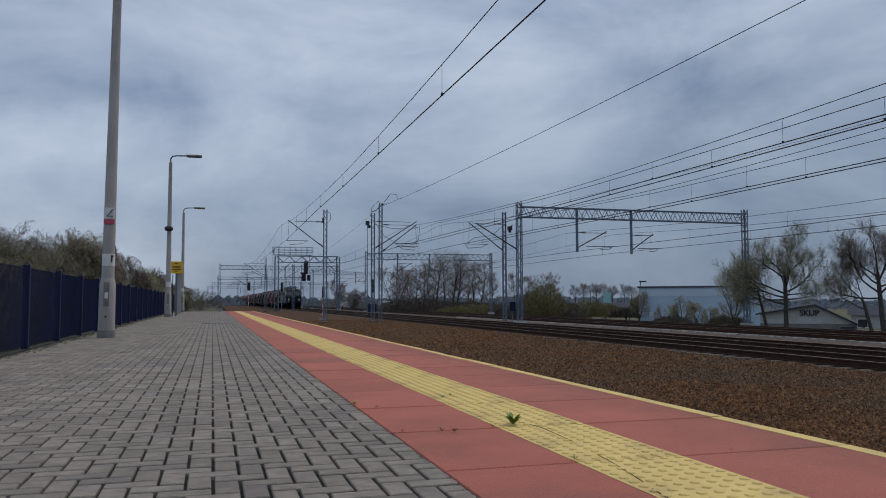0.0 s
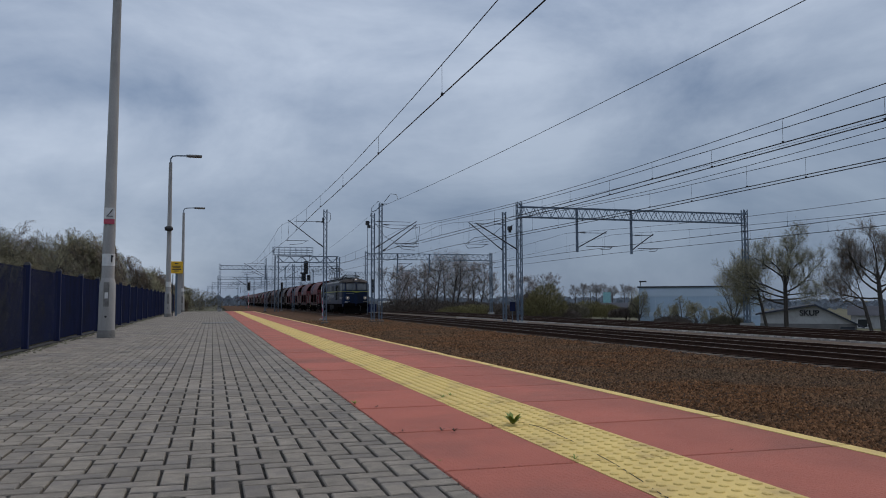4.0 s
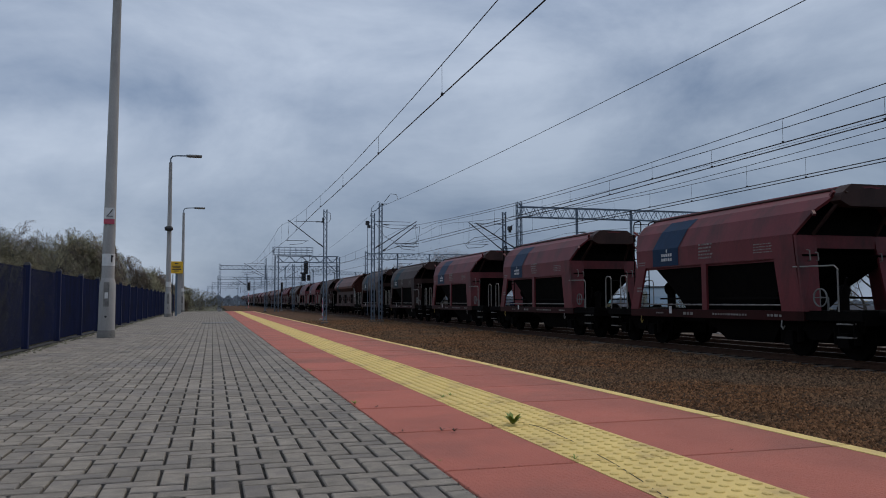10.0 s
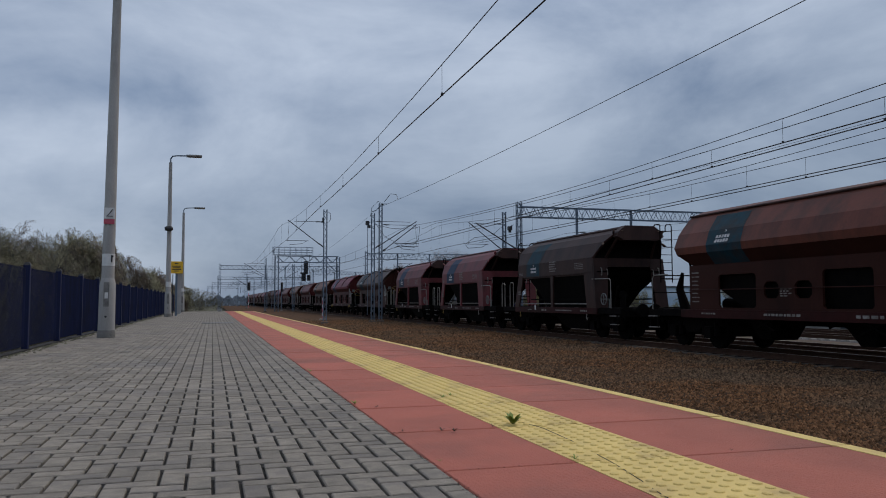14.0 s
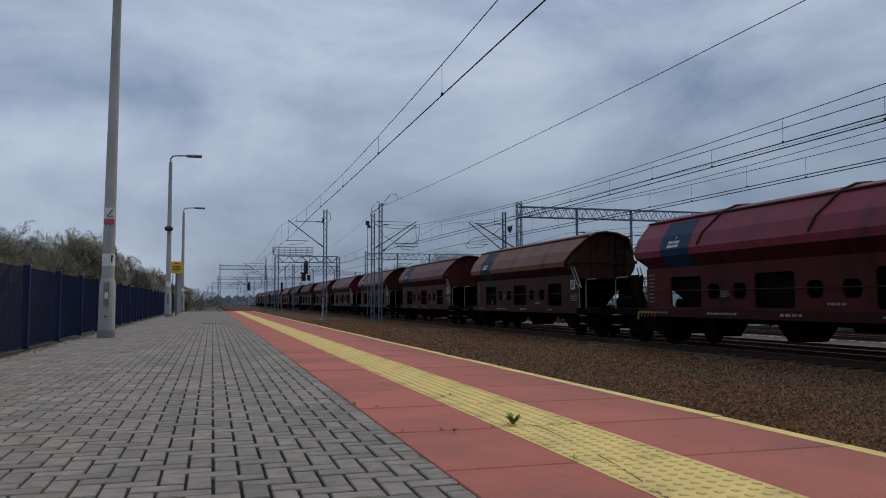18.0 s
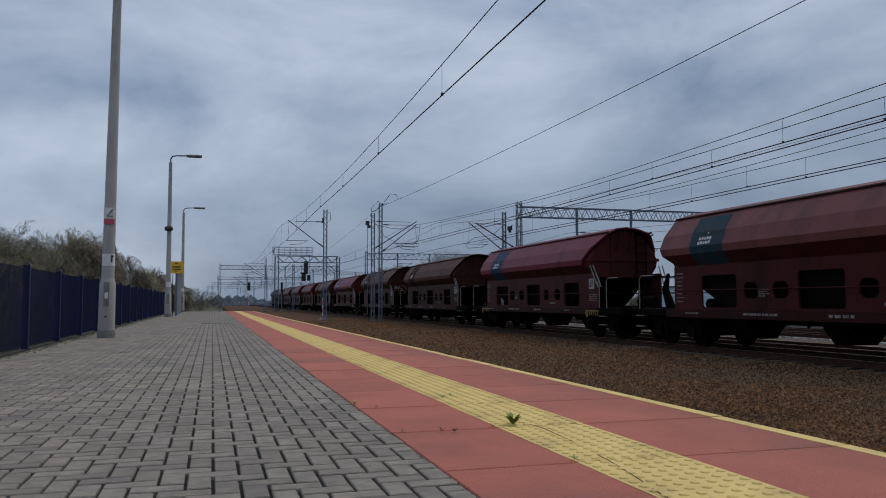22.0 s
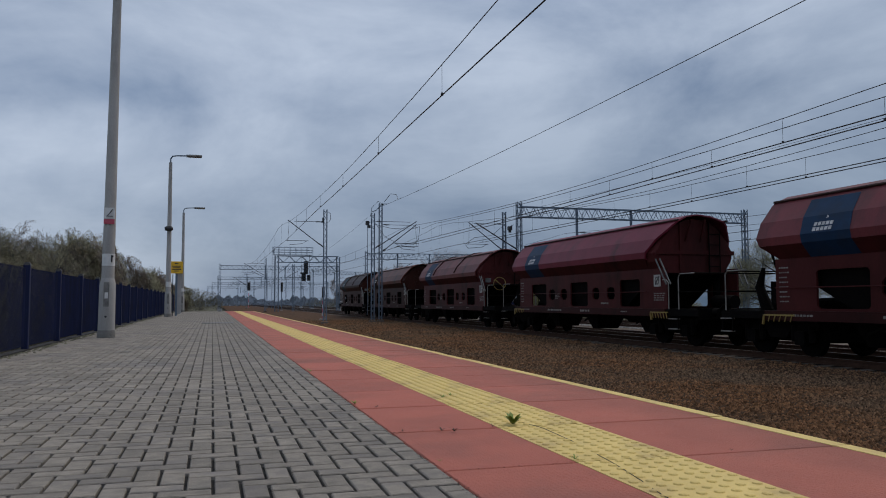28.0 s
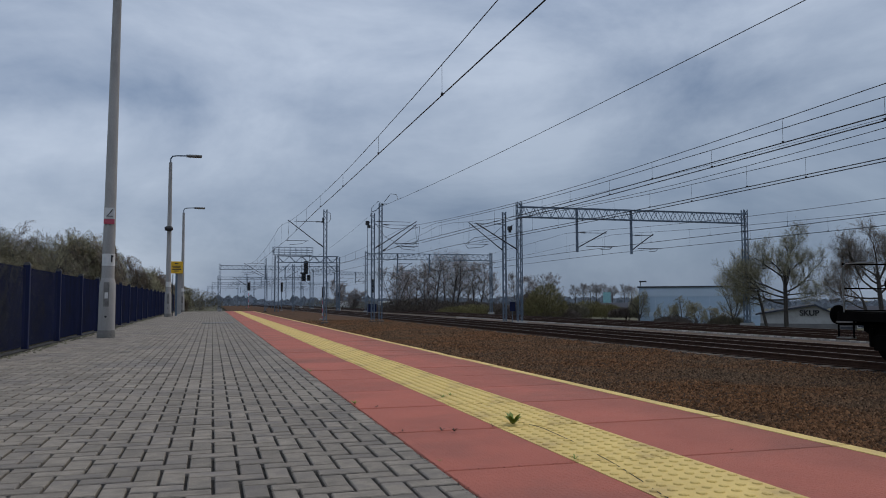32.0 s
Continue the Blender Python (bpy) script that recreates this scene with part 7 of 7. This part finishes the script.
old_tree(43.0, 52.0, -1.9, 5.1, 0.17, ((4.9, 8, 0.1, 3.3), (4.5, -36, 0.2, 3.3), (3.1, -62, -0.1, 4.6), (2.4, -84, 0.1, 4.9), (3.2, 68, 0.1, 3.6), (3.9, 27, -0.2, 3.1), (4.3, -62, 0.3, 3.4), (3.0, 84, -0.3, 2.6),
                                      (3.6, -20, 0.9, 2.6), (3.4, 22, -0.9, 2.6), (2.7, 92, 0.2, 2.8), (2.7, -96, 0.3, 3.0), (2.8, -72, -0.6, 4.0), (2.8, 50, 0.9, 2.6), (4.6, 45, 0.6, 2.4)),
         "wide old tree with budding twigs beyond the tracks", 3, OLIVE, BARK, BUD)
old_tree(42.2, 53.0, -1.9, 3.4, 0.12, ((3.2, -24, 0.2, 2.9), (2.6, -66, 0.0, 3.2), (2.9, -45, -0.5, 2.9), (3.1, 14, 0.4, 2.4), (2.2, -84, 0.2, 2.6)), "slim budding tree with a leaning trunk", 5, OLIVE, BARK, BUD, lean=-0.22)
old_tree(46.4, 46.0, -1.9, 4.6, 0.17, ((4.4, -8, 0.1, 3.5), (3.1, -56, 0.1, 4.3), (2.7, -84, 0.2, 4.5), (4.2, -40, -0.2, 3.3), (3.9, 14, 0.1, 3.5), (3.0, 58, 0.1, 3.6), (4.0, 36, -0.5, 3.0), (3.4, -25, 0.9, 2.8), (3.5, 75, -0.3, 2.8), (3.7, -70, 0.4, 3.4)),
         "wide bare tree with heavy dark limbs beyond the tracks", 8, HAZEL, BARK, None, lean=-0.06)
old_tree(45.8, 46.3, -1.9, 2.6, 0.13, ((2.4, -14, 0.2, 3.2), (1.9, -76, 0.1, 3.2), (2.5, -50, 0.1, 3.2)), "dark leaning bare tree beside a larger one", 9, HAZEL, BARK, None, lean=-0.25)
airy_tree(50.5, 46.5, -2.6, 8.6, 4.5, BARE, 12, 4, 0.25, 0.6, 8, 6, 11, 0.0075, 0.7, 0.022)
airy_tree(47.0, 64.0, -2.5, 6.4, 3.2, GREEN, 21, 4, 0.25, 0.6, 8, 5, 9, 0.009, 0.7, 0.018, OLIVE, BUD)
for i, (ang, y, h, r, n) in enumerate(((12.85, 138, 10.4, 3.6, 4), (13.6, 150, 10.0, 3.0, 3), (14.95, 142, 11.4, 2.9, 1), (15.95, 138, 13.2, 3.9, 1), (16.35, 150, 12.6, 3.4, 1), (16.85, 140, 12.6, 3.3, 1), (17.35, 141, 12.4, 3.2, 1), (17.0, 156, 12.0, 3.2, 1),
                                       (18.5, 143, 11.2, 3.0, 1), (19.0, 142, 11.2, 3.2, 1), (18.1, 155, 11.0, 3.0, 1), (15.4, 158, 11.6, 3.2, 2), (19.9, 158, 9.8, 2.6, 1), (14.2, 160, 10.6, 3.0, 1))):
    airy_tree(place(ang, y), y, -2.2, h, r, BARE, 30 + i, n, 0.2 if n == 1 else 0.1, 0.5, 20 if n == 1 else 12, 9, 10, 0.0085, 1.0, 0.018, GREYTWIG, None, "tree", 0.6, GREYBARK)
for i, (ang, y, h) in enumerate(((21.5, 148, 9.6), (22.3, 150, 9.2), (23.5, 170, 10.0), (24.3, 175, 10.4), (8.8, 210, 9.5), (9.8, 180, 6.6), (22.9, 172, 9.8))):
    airy_tree(place(ang, y), y, -2.6, h, h * 0.26, BARE, 60 + i, 3 if i in (4, 5) else 1, 0.22, 0.6, 14, 5, 13, 0.016, 1.0, 0.014, GREYTWIG, None, "tree", 0.6, GREYBARK)


# a row of slim trees far behind the bushes
FARTWIG = mat("far_grey_twigs", (0.25, 0.235, 0.235), 0.95, var=0.2, scale=2, bump=0.0, island=0.2)
for i, (ang, y, h) in enumerate(((25.7, 255, 9.8), (26.25, 250, 10.6), (26.75, 256, 10.3), (27.2, 250, 11.0), (27.75, 255, 10.6), (28.3, 250, 9.4), (29.1, 258, 10.4), (29.6, 255, 9.8))):
    fan = [(h * 0.36 + 0.5 * k, (-34, 26, -18, 14, 0, 32, -28)[k], (0.3, -0.3, -0.4, 0.4, 0.0, 0.2, -0.2)[k], h * (0.36 - 0.02 * k)) for k in range(7)]
    old_tree(place(ang, y), y, -3.0, h * 0.66, 0.16, fan, "slim bare tree in a far row behind the bushes", 560 + i, FARTWIG, GREYBARK, None, 0.017, 0.9, 0.75)


# ---- bushes ----
def bush(x, y, z, rx, ry, h, label, seed, material, n=1500, twig=0.03, name="bush"):
    """Many thin shoots fanned up from the ground to an uneven outline."""
    rnd = random.Random(seed)
    b = thing(name, label, "bush", "bushes round the railway", at=(x, y, z))
    stems, sh = Shape(), Shape()
    for k in range(9):
        a = rnd.uniform(0, 6.28)
        q = Vector((rx * 0.6 * math.cos(a) * rnd.random(), ry * 0.6 * math.sin(a) * rnd.random(), h * rnd.uniform(0.55, 0.85)))
        stems.tube([(q.x * 0.3, q.y * 0.3, -0.4), (q.x * 0.7, q.y * 0.7, q.z * 0.5), tuple(q)], [0.06, 0.045, 0.015], 4, caps=False)
    for k in range(n):
        a, r = rnd.uniform(0, 6.28), math.sqrt(rnd.random())
        lump = 0.86 + 0.17 * noise.noise(Vector((math.cos(a) * r * 2.2, math.sin(a) * r * 2.2, seed)))
        top = h * math.sqrt(max(0.05, 1 - (r * 0.93) ** 2)) * lump
        t = rnd.random() ** 0.6
        c = Vector((rx * r * math.cos(a), ry * r * math.sin(a), top * t))
        d = Vector((math.cos(a) * r * 0.8 + rnd.gauss(0, 0.5), math.sin(a) * r * 0.8 + rnd.gauss(0, 0.5), 0.8)).normalized()
        l = rnd.uniform(0.25, 0.6) * (1 if h < 4 else 1.3)
        s = d.cross(Vector((rnd.random() - 0.5, rnd.random() - 0.5, 0.1))).normalized() * twig * rnd.uniform(0.5, 1.3)
        sh.add([c - s, c + s, c + d * l * 0.6 + s * 0.8, c + d * l, c + d * l * 0.6 - s * 0.8], [(0, 1, 2, 4), (4, 2, 3)])
    part("stem", stems, BARK, b)
    tagged(part("crown", sh, material, b, "dense thin shoots"), kind="stuff")
    return b


WILLOW = mat("willow_shoots", (0.17, 0.15, 0.065), 0.9, var=0.3, scale=0.6, bump=0.0, island=0.45)
SCRUB = mat("brown_scrub", (0.115, 0.094, 0.078), 0.95, var=0.3, scale=0.5, bump=0.0, island=0.45)
DULL = mat("grey_green_scrub", (0.14, 0.125, 0.085), 0.95, var=0.3, scale=0.5, bump=0.0, island=0.45)
# bluish and pale: the distance haze is mixed into the woods' own colour
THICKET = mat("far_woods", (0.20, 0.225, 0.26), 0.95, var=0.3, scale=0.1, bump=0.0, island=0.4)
# beyond the far tracks
for i, (ang, y, r, h, m) in enumerate(((23.6, 112, 3.3, 6.2, WILLOW), (22.6, 115, 2.4, 5.0, SCRUB), (25.4, 120, 3.0, 3.0, DULL), (26.6, 125, 4.0, 3.3, WILLOW), (27.8, 128, 3.6, 2.6, WILLOW), (18.6, 128, 5.0, 2.6, WILLOW), (17.2, 128, 4.0, 2.2, WILLOW),
                                       (20.6, 125, 3.0, 2.6, SCRUB), (14.6, 136, 5.0, 4.0, SCRUB), (13.0, 136, 4.0, 3.6, SCRUB), (15.9, 138, 4.5, 3.8, SCRUB), (17.0, 138, 4.5, 3.6, SCRUB), (18.4, 138, 4.5, 3.4, SCRUB), (19.7, 138, 4.5, 3.0, SCRUB), (30.4, 118, 2.0, 4.8, WILLOW), 
                                       (35.6, 66, 1.4, 1.5, DULL), (36.6, 64, 1.2, 1.3, DULL), (21.6, 118, 3.0, 2.2, SCRUB), (24.6, 112, 3.2, 2.0, SCRUB), (29.2, 120, 3.0, 1.9, SCRUB), (32.3, 80, 2.2, 1.1, SCRUB),
                                       (11.0, 190, 6.0, 3.5, DULL), (9.6, 220, 8.0, 4.0, DULL), (8.0, 260, 8.0, 5.0, DULL))):
    bush(place(ang, y), y, -2.3, r, r * 0.8, h, "budding willow bush beyond the tracks" if m == WILLOW else "leafless brown scrub beyond the tracks", 200 + i, m, 6500 if y < 140 else 2000, 0.016 if y < 100 else 0.024)
for i, (ang, y, h, r) in enumerate(((31.9, 84, 3.6, 1.6), (33.0, 80, 3.9, 1.6), (33.9, 82, 3.4, 1.5), (34.9, 78, 2.6, 1.4), (35.9, 74, 2.2, 1.2), (30.1, 110, 6.0, 1.9))):
    dome_tree(place(ang, y), y, -2.6, h, r, "thin leafless shrub before the warehouse", 470 + i, OLIVE, GREYBARK, 7, 0.008, 0.5, 1.0)
# behind the fence
for i, (x, y, r, h, m) in enumerate(((-8.6, 80, 3.5, 4.4, DULL), (-9.5, 95, 4.0, 5.0, SCRUB), (-10.0, 115, 5.0, 5.6, DULL), (-9.0, 140, 5.0, 6.2, DULL), (-6.5, 165, 5.0, 6.5, DULL), (-5.0, 26, 1.6, 2.6, DULL), (-5.2, 20, 1.6, 2.2, DULL), (-6.0, 31, 2.0, 3.2, DULL),
                                     (-4.6, 14, 1.3, 2.2, DULL), (-6.5, 16, 2.0, 2.8, DULL), (-7.6, 23, 2.2, 3.2, SCRUB), (-5.0, 44, 1.8, 2.8, DULL), (-5.2, 60, 2.2, 3.2, DULL), (-2.5, 195, 5.0, 6.0, DULL), (-8.0, 42, 3, 4.2, SCRUB), (-8.6, 55, 3, 4.6, SCRUB), (-4.4, 10.5, 1.2, 2.0, DULL))):
    bush(x, y, -1.7, r, r * 1.1, h, "leafless brown shrub behind the fence", 300 + i, m, 9000 if y < 70 else 4000, 0.009 if y < 70 else 0.02)
for i, (x, y, h, r) in enumerate(((-9.0, 50, 7.4, 3.3), (-6.9, 51, 6.6, 2.3), (-11.6, 49, 7.0, 3.2), (-13.6, 46, 6.0, 2.8), (-8.4, 57, 7.2, 3.4), (-5.9, 60, 5.9, 2.1), (-5.5, 70, 5.7, 2.2), (-5.4, 82, 5.6, 2.3), (-5.8, 98, 5.0, 2.8), (-6.0, 118, 4.8, 3.0), (-5.6, 140, 5.4, 3.6), (-10.5, 52.5, 7.2, 3.4), (-7.4, 54, 6.9, 2.8))):
    dome_tree(x, y, -1.8, h, r, "rounded bare tree with dense fine twigs behind the fence", 400 + i, HAZEL if i % 2 else OLIVE, GREYBARK, 15 if y < 58 else 11, 0.0065 if y < 70 else 0.012, 0.5, 1.2)

# far woods along the horizon
woods = Shape()
rnd = random.Random(77)
for k in range(15000):
    ang = rnd.uniform(-22, 62)
    d = rnd.uniform(330, 620)
    x, y = d * math.sin(radians(ang)), d * math.cos(radians(ang))
    h = (4.4 + 2.6 * noise.noise(Vector((ang * 0.35, 0, 0))) + 1.8 * noise.noise(Vector((ang * 1.7, 5, 0))) + 1.2 * noise.noise(Vector((ang * 5, 9, 0)))) * d / 420
    h *= 1.0 - 0.45 * max(0.0, min(1.0, (ang - 31) / 4))
    base = Vector((x, y, -3 + h * rnd.random() ** 0.7))
    s = Vector((math.cos(radians(ang)), -math.sin(radians(ang)), 0)) * rnd.uniform(0.35, 1.0)
    up = Vector((0, 0, rnd.uniform(0.35, 0.9)))
    woods.add([base - s, base - s * 0.6 - up, base + s * 0.5 - up, base + s, base + s * 0.6 + up, base - s * 0.3 + up * 1.2], [(0, 1, 2, 3, 4, 5)])
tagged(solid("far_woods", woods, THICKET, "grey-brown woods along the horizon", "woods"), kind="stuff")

# ---- buildings beyond the tracks ----
CLAD = mat("pale_blue_cladding", (0.38, 0.50, 0.62), 0.5, var=0.05, scale=0.3, bump=0.05, dirt=(0.35, 0.46, 0.57), dirt_scale=0.1)
CLAD2 = mat("white_blue_cladding", (0.46, 0.56, 0.66), 0.5, var=0.05, scale=0.3, bump=0.05)
DARKROOF = mat("dark_roof_edge", (0.03, 0.035, 0.045), 0.6, bump=0.1)
RENDERED = mat("pale_rendered_wall", (0.42, 0.42, 0.41), 0.85, var=0.12, scale=0.8, bump=0.2, dirt=(0.33, 0.32, 0.31))
GREYROOF = mat("grey_sheet_roof", (0.06, 0.066, 0.082), 0.9, spec=0.1, var=0.15, scale=0.6, bump=0.1)


def angled(ang, d):
    return Vector((d * math.sin(radians(ang)), d * math.cos(radians(ang)), 0))


hall = thing("warehouse", "long pale blue clad warehouse with a dark roof edge", "warehouse", at=tuple(angled(30.1, 128) + Vector((0, 0, -3.3))), turn=-36.0)
part("wall", Shape().box(0, 17.8, 0, 24, -0.5, 6.0), CLAD, hall)
part("upper_band", Shape().box(-0.02, 17.82, -0.05, 24.05, 4.6, 5.7), CLAD2, hall, "paler band under the roof")
part("lower_band", Shape().box(-0.02, 17.82, -0.04, 24.04, 1.6, 2.2), CLAD2, hall)
part("roof_edge", Shape().box(-0.25, 18.05, -0.25, 24.2, 6.0, 6.2), DARKROOF, hall)
part("floodlight", Shape().tube([(0.3, -0.1, 6.2), (0.3, -0.1, 6.9)], 0.05, 6).box(0.1, 1.2, -0.3, 0.1, 6.85, 7.05), DARKSTEEL, hall)
for k in range(17):
    part("cladding_seam", Shape().box(k + 0.48, k + 0.52, -0.075, -0.05, 0, 4.6), CLAD2, hall) if k % 2 == 0 else None

skup = thing("workshop", "low pale gabled workshop with black lettering", "workshop", at=tuple(angled(38.0, 96) + Vector((0, 0, -3.2))), turn=-40.0)
gable = Shape().prism([(0, -0.6), (9.6, -0.6), (9.6, 1.2), (5.6, 3.26), (0, 2.3)], "y", 0, 18)
part("wall", gable, RENDERED, skup)
part("roof", Shape().prism([(-0.5, 2.22), (5.6, 3.28), (10.3, 0.86), (10.3, 1.02), (5.6, 3.46), (-0.5, 2.38)], "y", -0.5, 18.4), GREYROOF, skup)
part("lower_wall", Shape().box(-0.03, 9.6, -0.06, 0.0, -0.6, 1.3), mat("grey_plinth", (0.16, 0.155, 0.15), 0.85, var=0.2, scale=1, bump=0.2), skup, "dirty grey lower wall")
part("door", Shape().box(8.0, 9.4, -0.12, -0.06, -0.6, 1.0), DARKROOF, skup)
fc = bpy.data.curves.new("lettering", "FONT")
fc.body, fc.size, fc.extrude, fc.align_x = "SKUP", 0.84, 0.02, "CENTER"
fc.offset = 0.03
fc.materials.append(BLACK)
lt = new("lettering", fc)
lt.parent = skup
lt.location, lt.rotation_euler = (5.0, -0.14, 2.2), (radians(90), 0, 0)
for i, (ang, d, w, h, lab, m) in enumerate(((43.4, 118, 13.0, 3.7, "long grey-roofed building with pale walls", RENDERED), (27.5, 190, 12.0, 4.0, "low white shed far behind the bushes", CLAD2))):
    hb = thing("building", lab, "building", at=tuple(angled(ang, d) + Vector((0, 0, -3.8))), turn=-ang)
    part("wall", Shape().box(0, w, 0, 8, -0.6, h * 0.68), m, hb)
    part("roof", Shape().prism([(-0.4, h * 0.66), (8.4, h * 0.66), (4, h)], "x", -0.4, w + 0.4), GREYROOF, hb)
    for k in range(int(w / 2.6)):
        wd = part("window", Shape().box(0.8 + k * 2.6, 1.9 + k * 2.6, -0.05, 0.02, h * 0.25, h * 0.52), GLASS, hb)
        part("frame", Shape().box(0.7 + k * 2.6, 2.0 + k * 2.6, -0.03, 0.015, h * 0.22, h * 0.55), WHITE, wd)
tealp = thing("advert_tower", "pale turquoise tower sign far behind the bushes", "sign", at=tuple(angled(27.9, 215) + Vector((0, 0, -3.5))), turn=-27)
part("panel", Shape().box(-1.0, 1.0, -0.4, 0.4, 2.0, 6.4), mat("turquoise_panel", (0.25, 0.48, 0.50), 0.5, bump=0.0), tealp)
part("leg", Shape().box(-0.8, -0.5, -0.2, 0.2, -0.5, 2.0), GALV, tealp)
part("leg", Shape().box(0.5, 0.8, -0.2, 0.2, -0.5, 2.0), GALV, tealp)

# distant parked cars and sheds low at the horizon
for i, (ang, d) in enumerate(((9.4, 238), (12.2, 230))):
    v = thing("parked_van", "pale van parked far off beside the tracks", "van", "parked vans", at=tuple(angled(ang, d) + Vector((0, 0, -1.4))), turn=-ang)
    part("body", Shape().prism([(-2.6, 0.35), (2.6, 0.35), (2.6, 1.1), (1.9, 1.25), (1.4, 2.1), (-2.6, 2.15)], "y", -0.95, 0.95), WHITE, v, bevel=0.05)
    for sx in (-1.6, 1.6):
        part("wheel", Shape().disc((sx, -0.9, 0.33), "y", 0.33, 0.2, 16), BLACK, v)
        part("wheel", Shape().disc((sx, 0.9, 0.33), "y", 0.33, 0.2, 16), BLACK, v)
    part("window", Shape().prism([(1.45, 1.95), (1.85, 1.3), (0.5, 1.3), (0.5, 1.95)], "y", -0.965, -0.95), GLASS, v)

# ---- loose gravel ----
rnd = random.Random(9)
verts, faces = [], []
for k in range(150000):
    y = (5.0 + 64 * rnd.random() ** 2.2) if k % 12 else rnd.uniform(-6, 6)
    x = 4.0 + (13.9 - 4.0) * rnd.random()
    r = rnd.uniform(0.014, 0.036) * (1.0 + max(0.0, y - 14) * 0.022) * (1.5 if rnd.random() < 0.06 else 1.0)
    z = gravel_top(x, y) - r * 0.15
    a, q = rnd.uniform(0, 6.28), rnd.uniform(0.6, 1.0)
    ca, sa, n = math.cos(a) * r, math.sin(a) * r, len(verts)
    top = z + r * rnd.uniform(0.7, 1.25)
    verts += [(x + ca, y + sa, z), (x - sa * q, y + ca * q, z + r * 0.1), (x - ca, y - sa, z), (x + sa * q, y - ca * q, z + r * 0.2), (x + ca * 0.35, y + sa * 0.3, top), (x - ca * 0.4, y - sa * 0.2, top - r * 0.15)]
    faces += [(n, n + 1, n + 4), (n + 1, n + 2, n + 5, n + 4), (n + 2, n + 3, n + 5), (n + 3, n, n + 4, n + 5)]
gr = Shape()
gr.v, gr.f = verts, faces
tagged(solid("gravel_stones", gr, STONE, "loose red-brown ballast stones", "stones"), kind="stuff")


# ---- paving, last: slabs, then pavers ----
def slab_mesh():
    return Shape().box(0, EDGE - SLAB - 0.022, -0.4935, 0.4935, -0.12, 0).mesh("slab", RED, bevel=0.006)


SLAB_MESH = slab_mesh()
T0, T1 = 1.539 - SLAB, 2.057 - SLAB
tac = Shape().box(T0, T1, -0.4935, 0.4935, -0.004, 0.003)
TACTILE = tac.mesh("tactile_strip", YELLOW)
dm = Shape()
for i in range(7):
    for j in range(13):
        cx, cy = T0 + 0.035 + i * (T1 - T0 - 0.07) / 6, -0.46 + j * 0.0767
        dm.loft([[(cx + r * math.cos(a), cy + r * math.sin(a), z) for a in (k * math.pi / 4 for k in range(8))] for r, z in ((0.022, 0.002), (0.018, 0.008), (0.010, 0.0105))])
DOMES = dm.mesh("bump_rows", YELLOW)
LINE = Shape().box(EDGE - SLAB - 0.112, EDGE - SLAB - 0.024, -0.4955, 0.4955, -0.003, 0.003).mesh("edge_line", YELLOW)
rnd = random.Random(11)
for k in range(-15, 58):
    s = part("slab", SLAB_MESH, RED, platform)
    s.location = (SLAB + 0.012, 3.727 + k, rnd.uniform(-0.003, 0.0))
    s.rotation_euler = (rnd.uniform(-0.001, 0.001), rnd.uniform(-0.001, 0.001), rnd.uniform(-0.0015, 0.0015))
    part("tactile_strip", TACTILE, YELLOW, s)
    part("bump_rows", DOMES, YELLOW, s)
    part("edge_line", LINE, YELLOW, s)

PITCH_P = 0.103


def block_shape(s, x0, y0, nx, ny, dz, g=0.0067, c=0.0045):
    x1, y1 = x0 + nx * PITCH_P - g, y0 + ny * PITCH_P - g * 1.3
    x0, y0 = x0 + g, y0 + g * 1.3
    s.loft([[(x0, y0, -0.03), (x1, y0, -0.03), (x1, y1, -0.03), (x0, y1, -0.03)], [(x0, y0, dz - 0.004), (x1, y0, dz - 0.004), (x1, y1, dz - 0.004), (x0, y1, dz - 0.004)],
            [(x0 + c, y0 + c, dz), (x1 - c, y0 + c, dz), (x1 - c, y1 - c, dz), (x0 + c, y1 - c, dz)]])
    return s


LYING, STANDING = block_shape(Shape(), 0, 0, 2, 1, 0).mesh("paver", PAVER), block_shape(Shape(), 0, 0, 1, 2, 0).mesh("paver", PAVER)
bulk = Shape()
X0 = 0.015
rnd = random.Random(21)
for i in range(-26, 9):
    for j in range(int(-11.8 / PITCH_P), int((END - 0.3) / PITCH_P)):
        kind = (i + j) % 4
        if kind not in (0, 2):
            continue
        nx, ny = (2, 1) if kind == 0 else (1, 2)
        x, y = X0 + i * PITCH_P, j * PITCH_P
        if kind == 0 and i + 2 > 9:
            nx = 1
        if -0.95 < x and 2.4 < y < 5.6 and nx * ny == 2:
            b = part("paver", LYING if kind == 0 else STANDING, PAVER, platform)
            b.location = (x, y, rnd.uniform(-0.002, 0.001))
            b.rotation_euler = (rnd.uniform(-0.006, 0.006), rnd.uniform(-0.006, 0.006), rnd.uniform(-0.006, 0.006))
        else:
            block_shape(bulk, x, y, nx, ny, rnd.uniform(-0.003, 0.001))
tagged(part("pavers", bulk, PAVER_FAR, platform, "grey concrete pavers in a herringbone bond"), kind="stuff")

motions()
